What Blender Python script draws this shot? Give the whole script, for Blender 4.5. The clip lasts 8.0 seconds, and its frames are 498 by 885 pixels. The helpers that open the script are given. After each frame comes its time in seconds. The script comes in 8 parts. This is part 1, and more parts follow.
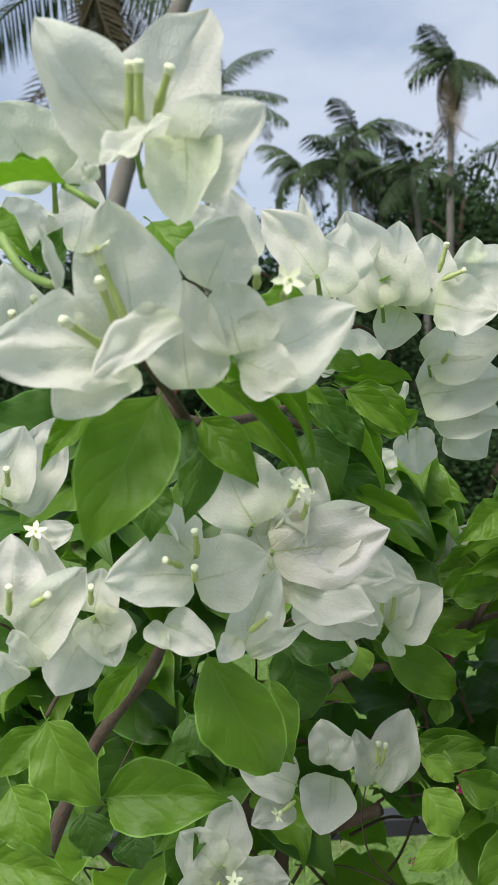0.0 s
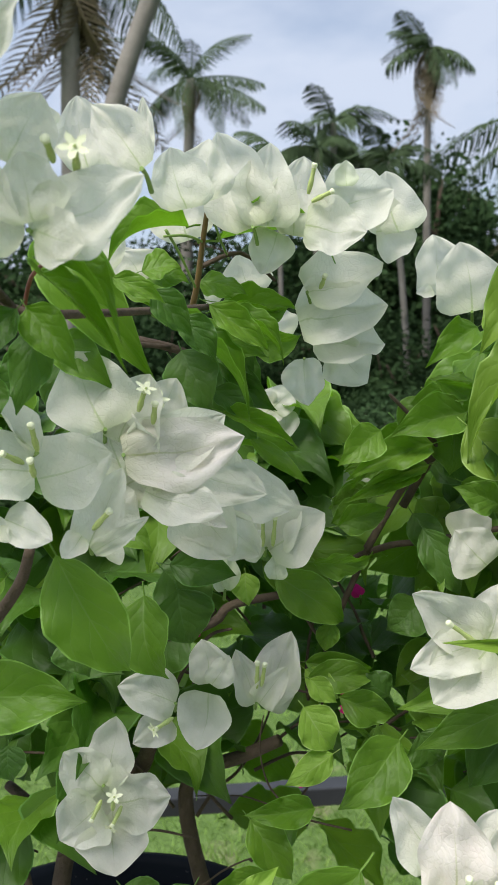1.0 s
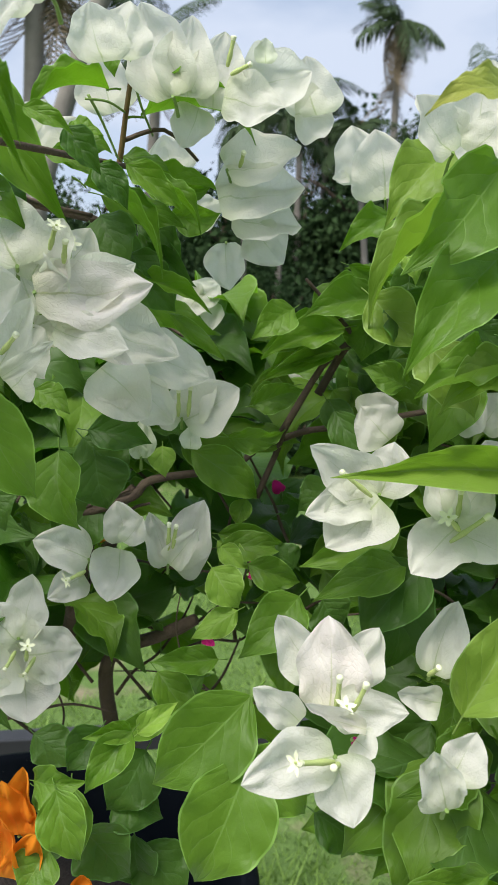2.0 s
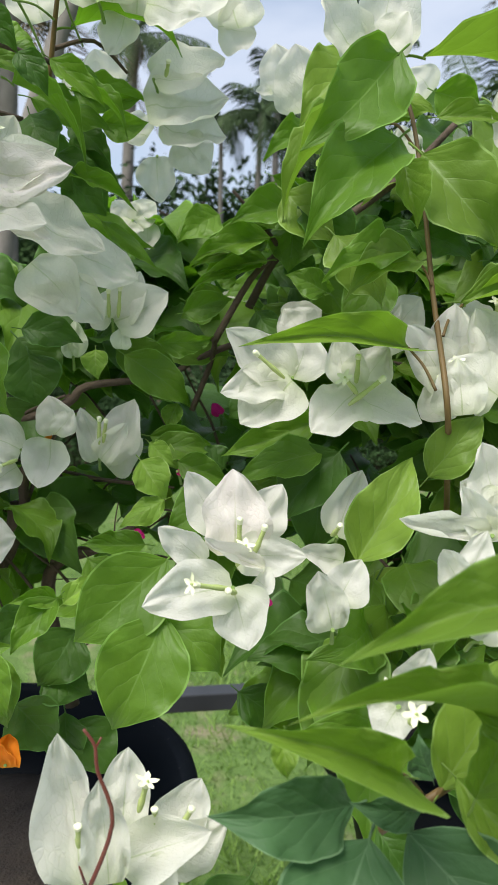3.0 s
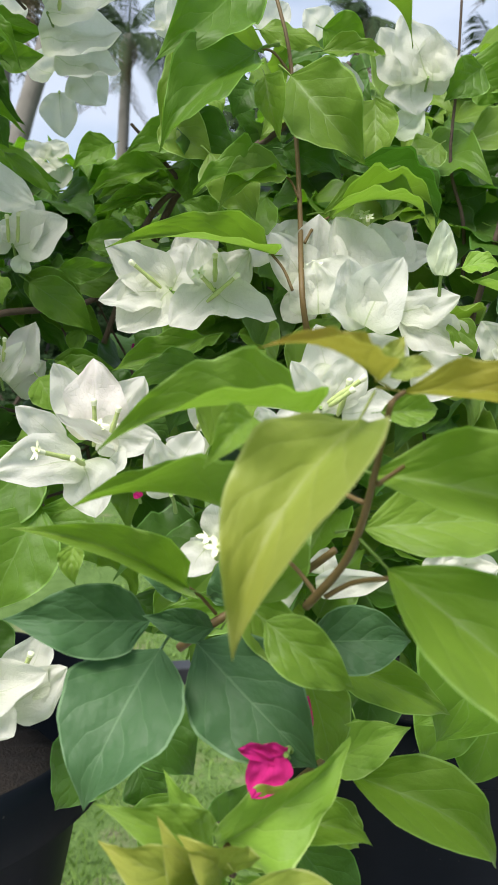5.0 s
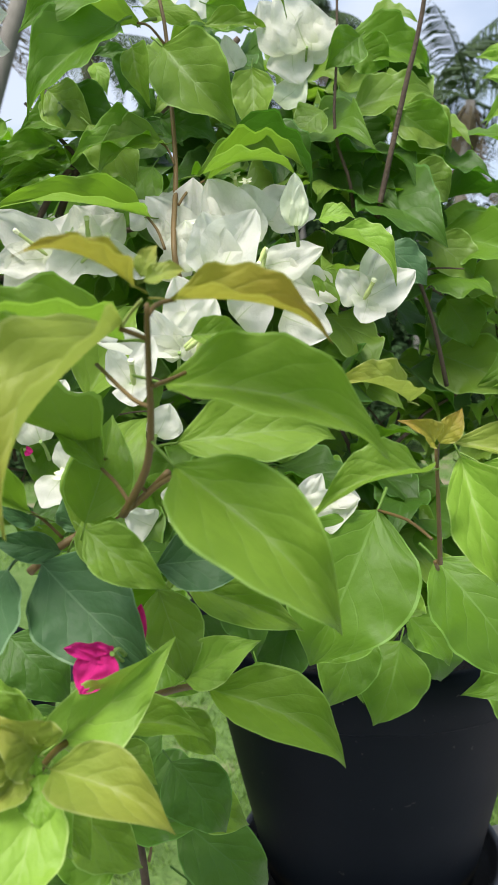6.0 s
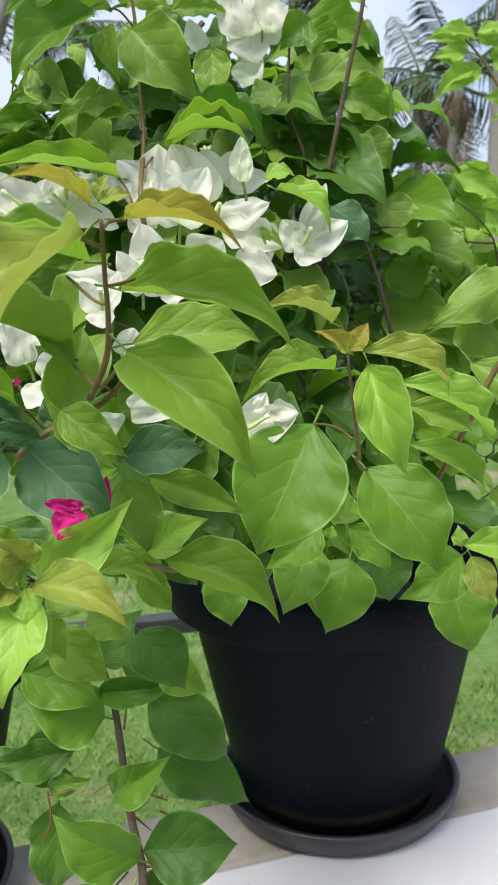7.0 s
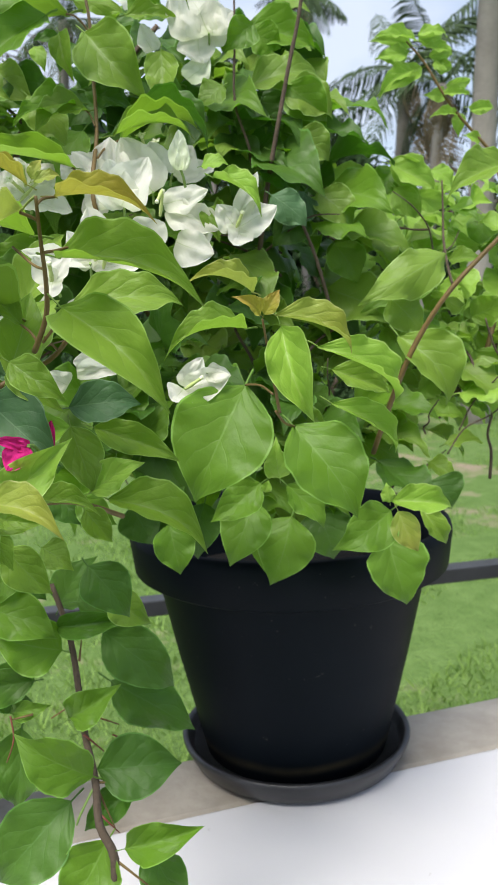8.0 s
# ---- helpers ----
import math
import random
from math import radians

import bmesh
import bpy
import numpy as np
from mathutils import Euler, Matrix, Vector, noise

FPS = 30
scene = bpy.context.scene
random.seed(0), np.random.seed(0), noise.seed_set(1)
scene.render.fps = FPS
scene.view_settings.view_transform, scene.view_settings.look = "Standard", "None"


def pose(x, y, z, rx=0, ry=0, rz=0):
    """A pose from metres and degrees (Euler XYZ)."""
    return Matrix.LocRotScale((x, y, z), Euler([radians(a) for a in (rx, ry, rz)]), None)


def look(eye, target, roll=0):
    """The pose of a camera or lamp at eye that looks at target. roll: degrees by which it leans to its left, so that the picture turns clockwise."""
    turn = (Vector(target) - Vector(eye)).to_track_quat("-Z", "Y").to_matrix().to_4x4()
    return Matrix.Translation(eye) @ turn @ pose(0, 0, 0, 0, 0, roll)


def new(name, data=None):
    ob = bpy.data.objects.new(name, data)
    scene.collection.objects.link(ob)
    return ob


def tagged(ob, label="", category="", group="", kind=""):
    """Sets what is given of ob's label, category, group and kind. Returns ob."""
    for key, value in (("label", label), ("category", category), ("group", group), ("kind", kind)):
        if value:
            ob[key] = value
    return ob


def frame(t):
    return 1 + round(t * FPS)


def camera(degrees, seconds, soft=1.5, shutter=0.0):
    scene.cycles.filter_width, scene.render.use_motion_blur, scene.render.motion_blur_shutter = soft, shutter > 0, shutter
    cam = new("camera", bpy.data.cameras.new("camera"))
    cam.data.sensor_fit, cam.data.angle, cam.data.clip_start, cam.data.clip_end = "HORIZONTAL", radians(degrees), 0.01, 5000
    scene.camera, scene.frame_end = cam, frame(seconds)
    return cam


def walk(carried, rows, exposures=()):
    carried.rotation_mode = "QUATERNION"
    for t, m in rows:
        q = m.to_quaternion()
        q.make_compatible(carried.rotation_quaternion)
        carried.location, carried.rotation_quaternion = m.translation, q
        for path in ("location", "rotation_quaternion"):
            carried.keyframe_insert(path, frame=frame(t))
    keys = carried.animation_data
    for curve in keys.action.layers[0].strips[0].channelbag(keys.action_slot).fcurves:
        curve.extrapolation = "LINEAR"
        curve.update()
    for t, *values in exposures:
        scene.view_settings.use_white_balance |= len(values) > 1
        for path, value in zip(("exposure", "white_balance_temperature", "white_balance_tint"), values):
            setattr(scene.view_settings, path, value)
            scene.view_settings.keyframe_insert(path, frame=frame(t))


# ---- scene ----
cam = camera(33.4, 8.0)
PATH = [
    (0, (0.0086, 0.0170, 1.5116), (0.0249, 1.5107, 1.3749), -1.41),
    (0.5, (0.0331, 0.0110, 1.4928), (0.0658, 1.5040, 1.3514), -1.22),
    (1, (0.0600, 0.0069, 1.4770), (0.1118, 1.4977, 1.3199), -1.34),
    (1.5, (0.0604, -0.0118, 1.4504), (0.1435, 1.4740, 1.2626), -0.11),
    (2, (0.0821, -0.0215, 1.4241), (0.2077, 1.4589, 1.2176), 0.77),
    (2.2, (0.0892, -0.0307, 1.4133), (0.2276, 1.4488, 1.2087), 0.92),
    (3.3, (0.1176, -0.0653, 1.3596), (0.2857, 1.4095, 1.1430), 0.95),
    (3.5, (0.1230, -0.0722, 1.3556), (0.2911, 1.4013, 1.1309), 1.00),
    (4, (0.1366, -0.0777, 1.3453), (0.3114, 1.3915, 1.0982), 1.38),
    (4.2, (0.1422, -0.0835, 1.3466), (0.3280, 1.3833, 1.0939), 1.40),
    (5.3, (0.1882, -0.0987, 1.3128), (0.3510, 1.3805, 1.1241), 0.47),
    (5.5, (0.2010, -0.1051, 1.3091), (0.3788, 1.3727, 1.1232), -0.33),
    (6, (0.2203, -0.1231, 1.3005), (0.4216, 1.3485, 1.0914), -1.68),
    (6.5, (0.2212, -0.1494, 1.2893), (0.4340, 1.3180, 1.0623), -1.89),
    (7, (0.2297, -0.1999, 1.2740), (0.4426, 1.2671, 1.0442), -2.03),
    (7.5, (0.2409, -0.2325, 1.2644), (0.4648, 1.2317, 1.0277), -2.11),
    (8, (0.2514, -0.2660, 1.2576), (0.4833, 1.1974, 1.0239), -2.18),
]
walk(cam, [(t, look(eye, target, roll)) for t, eye, target, roll in PATH],
     [(0.0, 0.58), (1.0, 0.68), (2.0, 0.74), (4.0, 0.76), (5.5, 0.90), (8.0, 0.94)])

# ---- depth of field of a phone lens ----
cam.data.dof.use_dof = True
cam.data.dof.focus_distance = 0.40
cam.data.dof.aperture_fstop = 38.0

# ---- world and light: bright overcast tropical sky ----
SUN_ELEV, SUN_ROT = radians(58), radians(215)
world = bpy.data.worlds.new("sky")
scene.world = world
world.use_nodes = True
wn, wl = world.node_tree.nodes, world.node_tree.links
wn.clear()
w_out = wn.new("ShaderNodeOutputWorld")
w_bg = wn.new("ShaderNodeBackground")
w_sky = wn.new("ShaderNodeTexSky")
w_sky.sky_type = "NISHITA"
w_sky.sun_disc = False
w_sky.sun_elevation = SUN_ELEV
w_sky.sun_rotation = SUN_ROT
w_sky.air_density, w_sky.dust_density, w_sky.ozone_density = 1.0, 2.0, 1.0
w_co = wn.new("ShaderNodeTexCoord")
w_map = wn.new("ShaderNodeMapping")
w_map.inputs["Scale"].default_value = (1.0, 1.0, 2.6)
w_noise = wn.new("ShaderNodeTexNoise")
w_noise.inputs["Scale"].default_value = 2.3
w_noise.inputs["Detail"].default_value = 6.0
w_noise.inputs["Roughness"].default_value = 0.5
w_ramp = wn.new("ShaderNodeValToRGB")
w_ramp.color_ramp.elements[0].position = 0.40
w_ramp.color_ramp.elements[0].color = (0.25, 0.25, 0.25, 1)
w_ramp.color_ramp.elements[1].position = 0.60
w_ramp.color_ramp.elements[1].color = (0.97, 0.97, 0.97, 1)
w_mix = wn.new("ShaderNodeMix")
w_mix.data_type = "RGBA"
w_mix.inputs["B"].default_value = (4.2, 4.7, 5.7, 1)
wl.new(w_co.outputs["Generated"], w_map.inputs["Vector"])
wl.new(w_map.outputs["Vector"], w_noise.inputs["Vector"])
wl.new(w_noise.outputs["Fac"], w_ramp.inputs["Fac"])
wl.new(w_ramp.outputs["Color"], w_mix.inputs["Factor"])
wl.new(w_sky.outputs["Color"], w_mix.inputs["A"])
wl.new(w_mix.outputs["Result"], w_bg.inputs["Color"])
w_bg.inputs["Strength"].default_value = 0.10
wl.new(w_bg.outputs["Background"], w_out.inputs["Surface"])

sun = new("sun", bpy.data.lights.new("sun", "SUN"))
sun.data.energy = 2.9
sun.data.angle = radians(30)
sun.data.color = (1.0, 0.96, 0.90)
sun.matrix_world = look(
    (math.sin(SUN_ROT) * math.cos(SUN_ELEV) * 10, math.cos(SUN_ROT) * math.cos(SUN_ELEV) * 10, math.sin(SUN_ELEV) * 10),
    (0, 0, 0))


# ---- materials ----
class Nodes:
    """A small helper that builds a node material."""

    def __init__(self, name):
        self.mat = bpy.data.materials.new(name)
        self.mat.use_nodes = True
        self.tree = self.mat.node_tree
        self.tree.nodes.clear()
        self.out = self.tree.nodes.new("ShaderNodeOutputMaterial")

    def node(self, kind, **values):
        n = self.tree.nodes.new(kind)
        for key, value in values.items():
            n.inputs[key.replace("_", " ")].default_value = value
        return n

    def link(self, a, b):
        self.tree.links.new(a, b)

    def math(self, op, a, b=None, c=None):
        n = self.tree.nodes.new("ShaderNodeMath")
        n.operation = op
        for i, v in enumerate((a, b, c)):
            if v is None:
                continue
            if isinstance(v, (int, float)):
                n.inputs[i].default_value = v
            else:
                self.link(v, n.inputs[i])
        return n.outputs[0]

    def mix(self, fac, a, b, blend="MIX"):
        n = self.tree.nodes.new("ShaderNodeMix")
        n.data_type, n.blend_type = "RGBA", blend
        for key, v in (("Factor", fac), ("A", a), ("B", b)):
            if isinstance(v, tuple):
                n.inputs[key].default_value = (*v, 1)
            elif isinstance(v, (int, float)):
                n.inputs[key].default_value = v
            else:
                self.link(v, n.inputs[key])
        return n.outputs["Result"]

    def noise(self, scale, detail=4.0, coord="Object", rough=0.55):
        co = self.tree.nodes.new("ShaderNodeTexCoord")
        n = self.node("ShaderNodeTexNoise", Scale=scale, Detail=detail, Roughness=rough)
        self.link(co.outputs[coord], n.inputs["Vector"])
        return n.outputs["Fac"]

    def ramp(self, fac, stops):
        n = self.tree.nodes.new("ShaderNodeValToRGB")
        e = n.color_ramp.elements
        while len(e) < len(stops):
            e.new(0.5)
        for el, (pos, col) in zip(e, stops):
            el.position, el.color = pos, (*col, 1)
        self.link(fac, n.inputs["Fac"])
        return n.outputs["Color"]

    def bump(self, height, strength, distance):
        n = self.node("ShaderNodeBump", Strength=strength, Distance=distance)
        self.link(height, n.inputs["Height"])
        return n.outputs["Normal"]

    def surface(self, colour, rough=0.6, normal=None, metal=0.0, spec=0.5, translucent=None, amount=0.0):
        p = self.node("ShaderNodeBsdfPrincipled", Metallic=metal)
        p.inputs["Specular IOR Level"].default_value = spec
        for key, v in (("Base Color", colour), ("Roughness", rough)):
            if isinstance(v, tuple):
                p.inputs[key].default_value = (*v, 1)
            elif isinstance(v, (int, float)):
                p.inputs[key].default_value = v
            else:
                self.link(v, p.inputs[key])
        if normal is not None:
            self.link(normal, p.inputs["Normal"])
        shader = p.outputs[0]
        if translucent is not None:
            tr = self.node("ShaderNodeBsdfTranslucent")
            if isinstance(translucent, tuple):
                tr.inputs["Color"].default_value = (*translucent, 1)
            else:
                self.link(translucent, tr.inputs["Color"])
            if normal is not None:
                self.link(normal, tr.inputs["Normal"])
            m = self.node("ShaderNodeMixShader", Fac=amount)
            self.link(shader, m.inputs[1])
            self.link(tr.outputs[0], m.inputs[2])
            shader = m.outputs[0]
        self.link(shader, self.out.inputs["Surface"])
        return self.mat


def leaf_material(name, dark, mid, vein, glow, rough=0.40, share=0.38, blush=None):
    """A leaf with a pale midrib, side veins and a pale rim, laid out by its own length and width."""
    k = Nodes(name)
    uv = k.tree.nodes.new("ShaderNodeTexCoord").outputs["UV"]
    sep = k.tree.nodes.new("ShaderNodeSeparateXYZ")
    k.link(uv, sep.inputs[0])
    u, v = sep.outputs[0], sep.outputs[1]
    across = k.math("ABSOLUTE", k.math("SUBTRACT", u, 0.5))
    rib = k.math("LESS_THAN", across, k.math("MULTIPLY_ADD", v, -0.011, 0.015))
    warp = k.math("MULTIPLY_ADD", k.noise(4.0, 2.0, "UV"), 0.10, -0.05)
    run = k.math("ADD", k.math("SUBTRACT", v, k.math("MULTIPLY", across, 0.85)), warp)
    lines = k.math("SINE", k.math("MULTIPLY", run, 29.0))
    side = k.math("MULTIPLY", k.math("POWER", k.math("MAXIMUM", lines, 0.0), 70.0), k.math("MULTIPLY_ADD", across, -0.9, 0.72))
    veins = k.math("MAXIMUM", rib, side)
    info = k.math("FRACT", k.math("ADD", k.tree.nodes.new("ShaderNodeObjectInfo").outputs["Random"], k.tree.nodes.new("ShaderNodeNewGeometry").outputs["Random Per Island"]))
    fine = k.noise(26.0, 5.0, "UV")
    broad = k.noise(3.2, 3.0, "UV")
    tone = k.math("MULTIPLY_ADD", info, 0.55, k.math("MULTIPLY", broad, 0.5))
    base = k.mix(tone, dark, mid)
    base = k.mix(k.math("MULTIPLY", fine, 0.35), base, dark)
    if blush is not None:
        base = k.mix(k.math("MULTIPLY", k.math("POWER", v, 1.6), 0.75), base, blush)
    base = k.mix(k.math("MULTIPLY", veins, 0.42), base, vein)
    edge = k.math("GREATER_THAN", across, 0.476)
    base = k.mix(k.math("MULTIPLY", edge, 0.75), base, vein)
    puff = k.math("MULTIPLY_ADD", k.noise(5.0, 2.0, "UV"), 1.5, k.math("MULTIPLY", k.math("POWER", k.math("MULTIPLY_ADD", lines, 0.5, 0.5), 3.0), -0.32))
    height = k.math("ADD", k.math("ADD", k.math("MULTIPLY", veins, -0.3), puff), k.math("MULTIPLY", fine, 0.3))
    through_colour = k.mix(k.math("MULTIPLY", veins, 0.5), glow, dark)
    return k.surface(base, rough, k.bump(height, 0.40, 0.0014), spec=0.32, translucent=through_colour, amount=share)


LEAF_FRESH = leaf_material("leaf_fresh_green", (0.104, 0.184, 0.024), (0.228, 0.338, 0.052), (0.34, 0.50, 0.15), (0.26, 0.48, 0.030), 0.46)
LEAF = leaf_material("leaf_green", (0.066, 0.142, 0.014), (0.160, 0.282, 0.029), (0.26, 0.45, 0.10), (0.18, 0.43, 0.012), 0.46)
# deeper green: inner shade of the shrubs put into the colour; also C's dull leaves
LEAF_DARK_SHADED = leaf_material("leaf_dark_shaded", (0.030, 0.078, 0.010), (0.082, 0.165, 0.022), (0.12, 0.26, 0.06), (0.09, 0.28, 0.012), 0.48, 0.30)
LEAF_BLUE = leaf_material("leaf_blue_green", (0.044, 0.104, 0.038), (0.068, 0.144, 0.055), (0.17, 0.28, 0.14), (0.05, 0.18, 0.04), 0.54, 0.16)
LEAF_LIME = leaf_material("leaf_young", (0.190, 0.335, 0.035), (0.300, 0.465, 0.080), (0.46, 0.60, 0.20), (0.35, 0.60, 0.07), 0.48, 0.36)
LEAF_OLIVE = leaf_material("leaf_olive", (0.185, 0.255, 0.035), (0.285, 0.355, 0.075), (0.44, 0.48, 0.18), (0.36, 0.45, 0.07), 0.45, 0.36, (0.38, 0.35, 0.06))
LEAF_GOLD = leaf_material("leaf_new_growth", (0.210, 0.220, 0.020), (0.320, 0.320, 0.050), (0.45, 0.45, 0.16), (0.48, 0.46, 0.06), 0.46, 0.36, (0.30, 0.135, 0.03))


def bract_material(name, white, vein, tint, share):
    """A papery bract: fine crinkle, a green vein that fades towards the tip."""
    k = Nodes(name)
    uv = k.tree.nodes.new("ShaderNodeTexCoord").outputs["UV"]
    sep = k.tree.nodes.new("ShaderNodeSeparateXYZ")
    k.link(uv, sep.inputs[0])
    u, v = sep.outputs[0], sep.outputs[1]
    across = k.math("ABSOLUTE", k.math("SUBTRACT", u, 0.5))
    rib = k.math("LESS_THAN", across, k.math("MULTIPLY_ADD", v, -0.014, 0.016))
    lines = k.math("SINE", k.math("MULTIPLY", k.math("SUBTRACT", v, k.math("MULTIPLY", across, 1.1)), 26.0))
    net = k.math("POWER", k.math("ABSOLUTE", lines), 14.0)
    fine = k.noise(17.0, 6.0, "UV")
    broad = k.noise(3.0, 3.0, "UV")
    info = k.tree.nodes.new("ShaderNodeObjectInfo").outputs["Random"]
    base = k.mix(k.math("MULTIPLY", broad, info), white, tint)
    foot = k.math("POWER", k.math("SUBTRACT", 1.0, v), 5.0)
    base = k.mix(k.math("MULTIPLY", foot, 0.55), base, vein)
    base = k.mix(k.math("MULTIPLY", rib, k.math("SUBTRACT", 0.95, v)), base, vein)
    cells = k.node("ShaderNodeTexVoronoi", Scale=13.0)
    cells.feature = "DISTANCE_TO_EDGE"
    bent = k.tree.nodes.new("ShaderNodeVectorMath")
    bent.operation = "MULTIPLY_ADD"
    bent.inputs[1].default_value = (0.09, 0.09, 0.09)
    swirl = k.node("ShaderNodeTexNoise", Scale=5.0, Detail=3.0)
    k.link(uv, swirl.inputs["Vector"])
    k.link(swirl.outputs["Color"], bent.inputs[0])
    k.link(uv, bent.inputs[2])
    k.link(bent.outputs[0], cells.inputs["Vector"])
    web = k.math("SUBTRACT", 1.0, k.math("MINIMUM", k.math("MULTIPLY", cells.outputs["Distance"], 9.0), 1.0))
    base = k.mix(k.math("MULTIPLY", web, 0.10), base, vein)
    height = k.math("ADD", k.math("MULTIPLY", web, -0.45), k.math("ADD", k.math("MULTIPLY", net, 0.2), k.math("MULTIPLY", fine, 0.55)))
    return k.surface(base, 0.78, k.bump(height, 0.30, 0.0012), spec=0.14, translucent=(0.79, 0.82, 0.71) if white[0] > 0.7 and white[1] > 0.7 else white, amount=share)


BRACT = bract_material("bract_white", (0.87, 0.855, 0.79), (0.36, 0.46, 0.14), (0.87, 0.82, 0.78), 0.56)
BRACT_BLUSH = bract_material("bract_blush", (0.80, 0.77, 0.74), (0.44, 0.46, 0.20), (0.79, 0.68, 0.66), 0.40)
BRACT_GREEN = bract_material("bract_greenish", (0.80, 0.83, 0.70), (0.36, 0.48, 0.14), (0.72, 0.79, 0.56), 0.40)
BRACT_PINK = bract_material("bract_magenta", (0.72, 0.03, 0.24), (0.50, 0.02, 0.16), (0.60, 0.02, 0.30), 0.35)
BRACT_ORANGE = bract_material("bract_orange", (0.85, 0.30, 0.02), (0.70, 0.30, 0.03), (0.80, 0.20, 0.03), 0.35)


def simple(name, low, high, scale, rough, bump=0.3, size=0.002, metal=0.0, coord="Object", spec=0.5):
    k = Nodes(name)
    a, b = k.noise(scale, 6.0, coord), k.noise(scale * 9, 4.0, coord)
    col = k.mix(k.math("MULTIPLY_ADD", a, 1.6, -0.3), low, high)
    col = k.mix(k.math("MULTIPLY", b, 0.35), col, low)
    return k.surface(col, rough, k.bump(k.math("ADD", a, k.math("MULTIPLY", b, 0.5)), bump, size), metal, spec)


TUBE = simple("flower_tube", (0.30, 0.40, 0.10), (0.62, 0.68, 0.30), 60, 0.6)
STAR = simple("flower_star", (0.72, 0.76, 0.46), (0.85, 0.86, 0.70), 120, 0.6)
BARK = simple("branch_bark", (0.048, 0.032, 0.022), (0.120, 0.085, 0.056), 45, 0.85, 0.8, 0.003)
TWIG = simple("young_twig", (0.100, 0.066, 0.018), (0.185, 0.112, 0.034), 60, 0.6, 0.3)
TWIG_RED = simple("red_twig", (0.120, 0.020, 0.016), (0.200, 0.060, 0.035), 60, 0.55, 0.3)
TWIG_GREEN = simple("green_stalk", (0.14, 0.24, 0.04), (0.25, 0.36, 0.10), 60, 0.55, 0.3)
SOIL = simple("potting_soil", (0.018, 0.013, 0.010), (0.060, 0.045, 0.032), 40, 0.95, 1.0, 0.01)
TRUNK = simple("palm_trunk", (0.14, 0.125, 0.11), (0.30, 0.28, 0.25), 3, 0.9, 0.6, 0.03)
FROND = simple("palm_frond", (0.030, 0.056, 0.022), (0.080, 0.120, 0.050), 1.5, 0.75, 0.2, spec=0.2)
FROND_DRY = simple("dry_frond", (0.11, 0.085, 0.05), (0.22, 0.17, 0.10), 1.5, 0.8, 0.2)
WOODS = simple("woodland_leaf", (0.014, 0.034, 0.014), (0.060, 0.110, 0.036), 0.6, 0.85, 0.2, spec=0.12)
RAIL = simple("black_rail_paint", (0.020, 0.021, 0.023), (0.050, 0.052, 0.056), 9, 0.30, 0.2)


def pot_material():
    k = Nodes("black_pot_plastic")
    co = k.tree.nodes.new("ShaderNodeTexCoord")
    sep = k.tree.nodes.new("ShaderNodeSeparateXYZ")
    k.link(co.outputs["Object"], sep.inputs[0])
    a, b = k.noise(9.0, 6.0), k.noise(160.0, 2.0)
    base = k.mix(a, (0.0034, 0.0050, 0.0072), (0.0078, 0.0106, 0.0145))
    dust = k.math("MULTIPLY", k.math("GREATER_THAN", b, 0.735), 0.16)
    base = k.mix(dust, base, (0.20, 0.19, 0.17))
    wave = k.math("MULTIPLY_ADD", a, 0.016, 0.016)
    scum = k.math("SUBTRACT", 1.0, k.math("MULTIPLY", k.math("ABSOLUTE", k.math("SUBTRACT", sep.outputs[2], wave)), 130.0))
    scum = k.math("MULTIPLY", k.math("MAXIMUM", scum, 0.0), k.math("MULTIPLY", k.noise(28.0, 5.0), 0.55))
    base = k.mix(scum, base, (0.11, 0.085, 0.040))
    return k.surface(base, k.math("MULTIPLY_ADD", a, 0.25, 0.36), k.bump(b, 0.06, 0.001), spec=0.045)


POT = pot_material()
SAUCER = simple("black_saucer_plastic", (0.016, 0.016, 0.018), (0.032, 0.032, 0.035), 25, 0.38, 0.1)
WATER = simple("standing_water", (0.006, 0.007, 0.007), (0.012, 0.012, 0.011), 12, 0.04, 0.1)
CONCRETE = simple("rough_concrete", (0.20, 0.165, 0.125), (0.58, 0.53, 0.455), 9, 0.9, 0.6, 0.004)


def paint_material():
    k = Nodes("white_ledge_paint")
    a, b = k.noise(5.0, 6.0), k.noise(70.0, 3.0)
    base = k.mix(a, (0.60, 0.585, 0.595), (0.68, 0.665, 0.672))
    base = k.mix(k.math("MULTIPLY", k.math("GREATER_THAN", b, 0.74), 0.25), base, (0.35, 0.32, 0.28))
    return k.surface(base, k.math("MULTIPLY_ADD", a, 0.2, 0.30), k.bump(b, 0.05, 0.001), spec=0.4)


PAINT = paint_material()


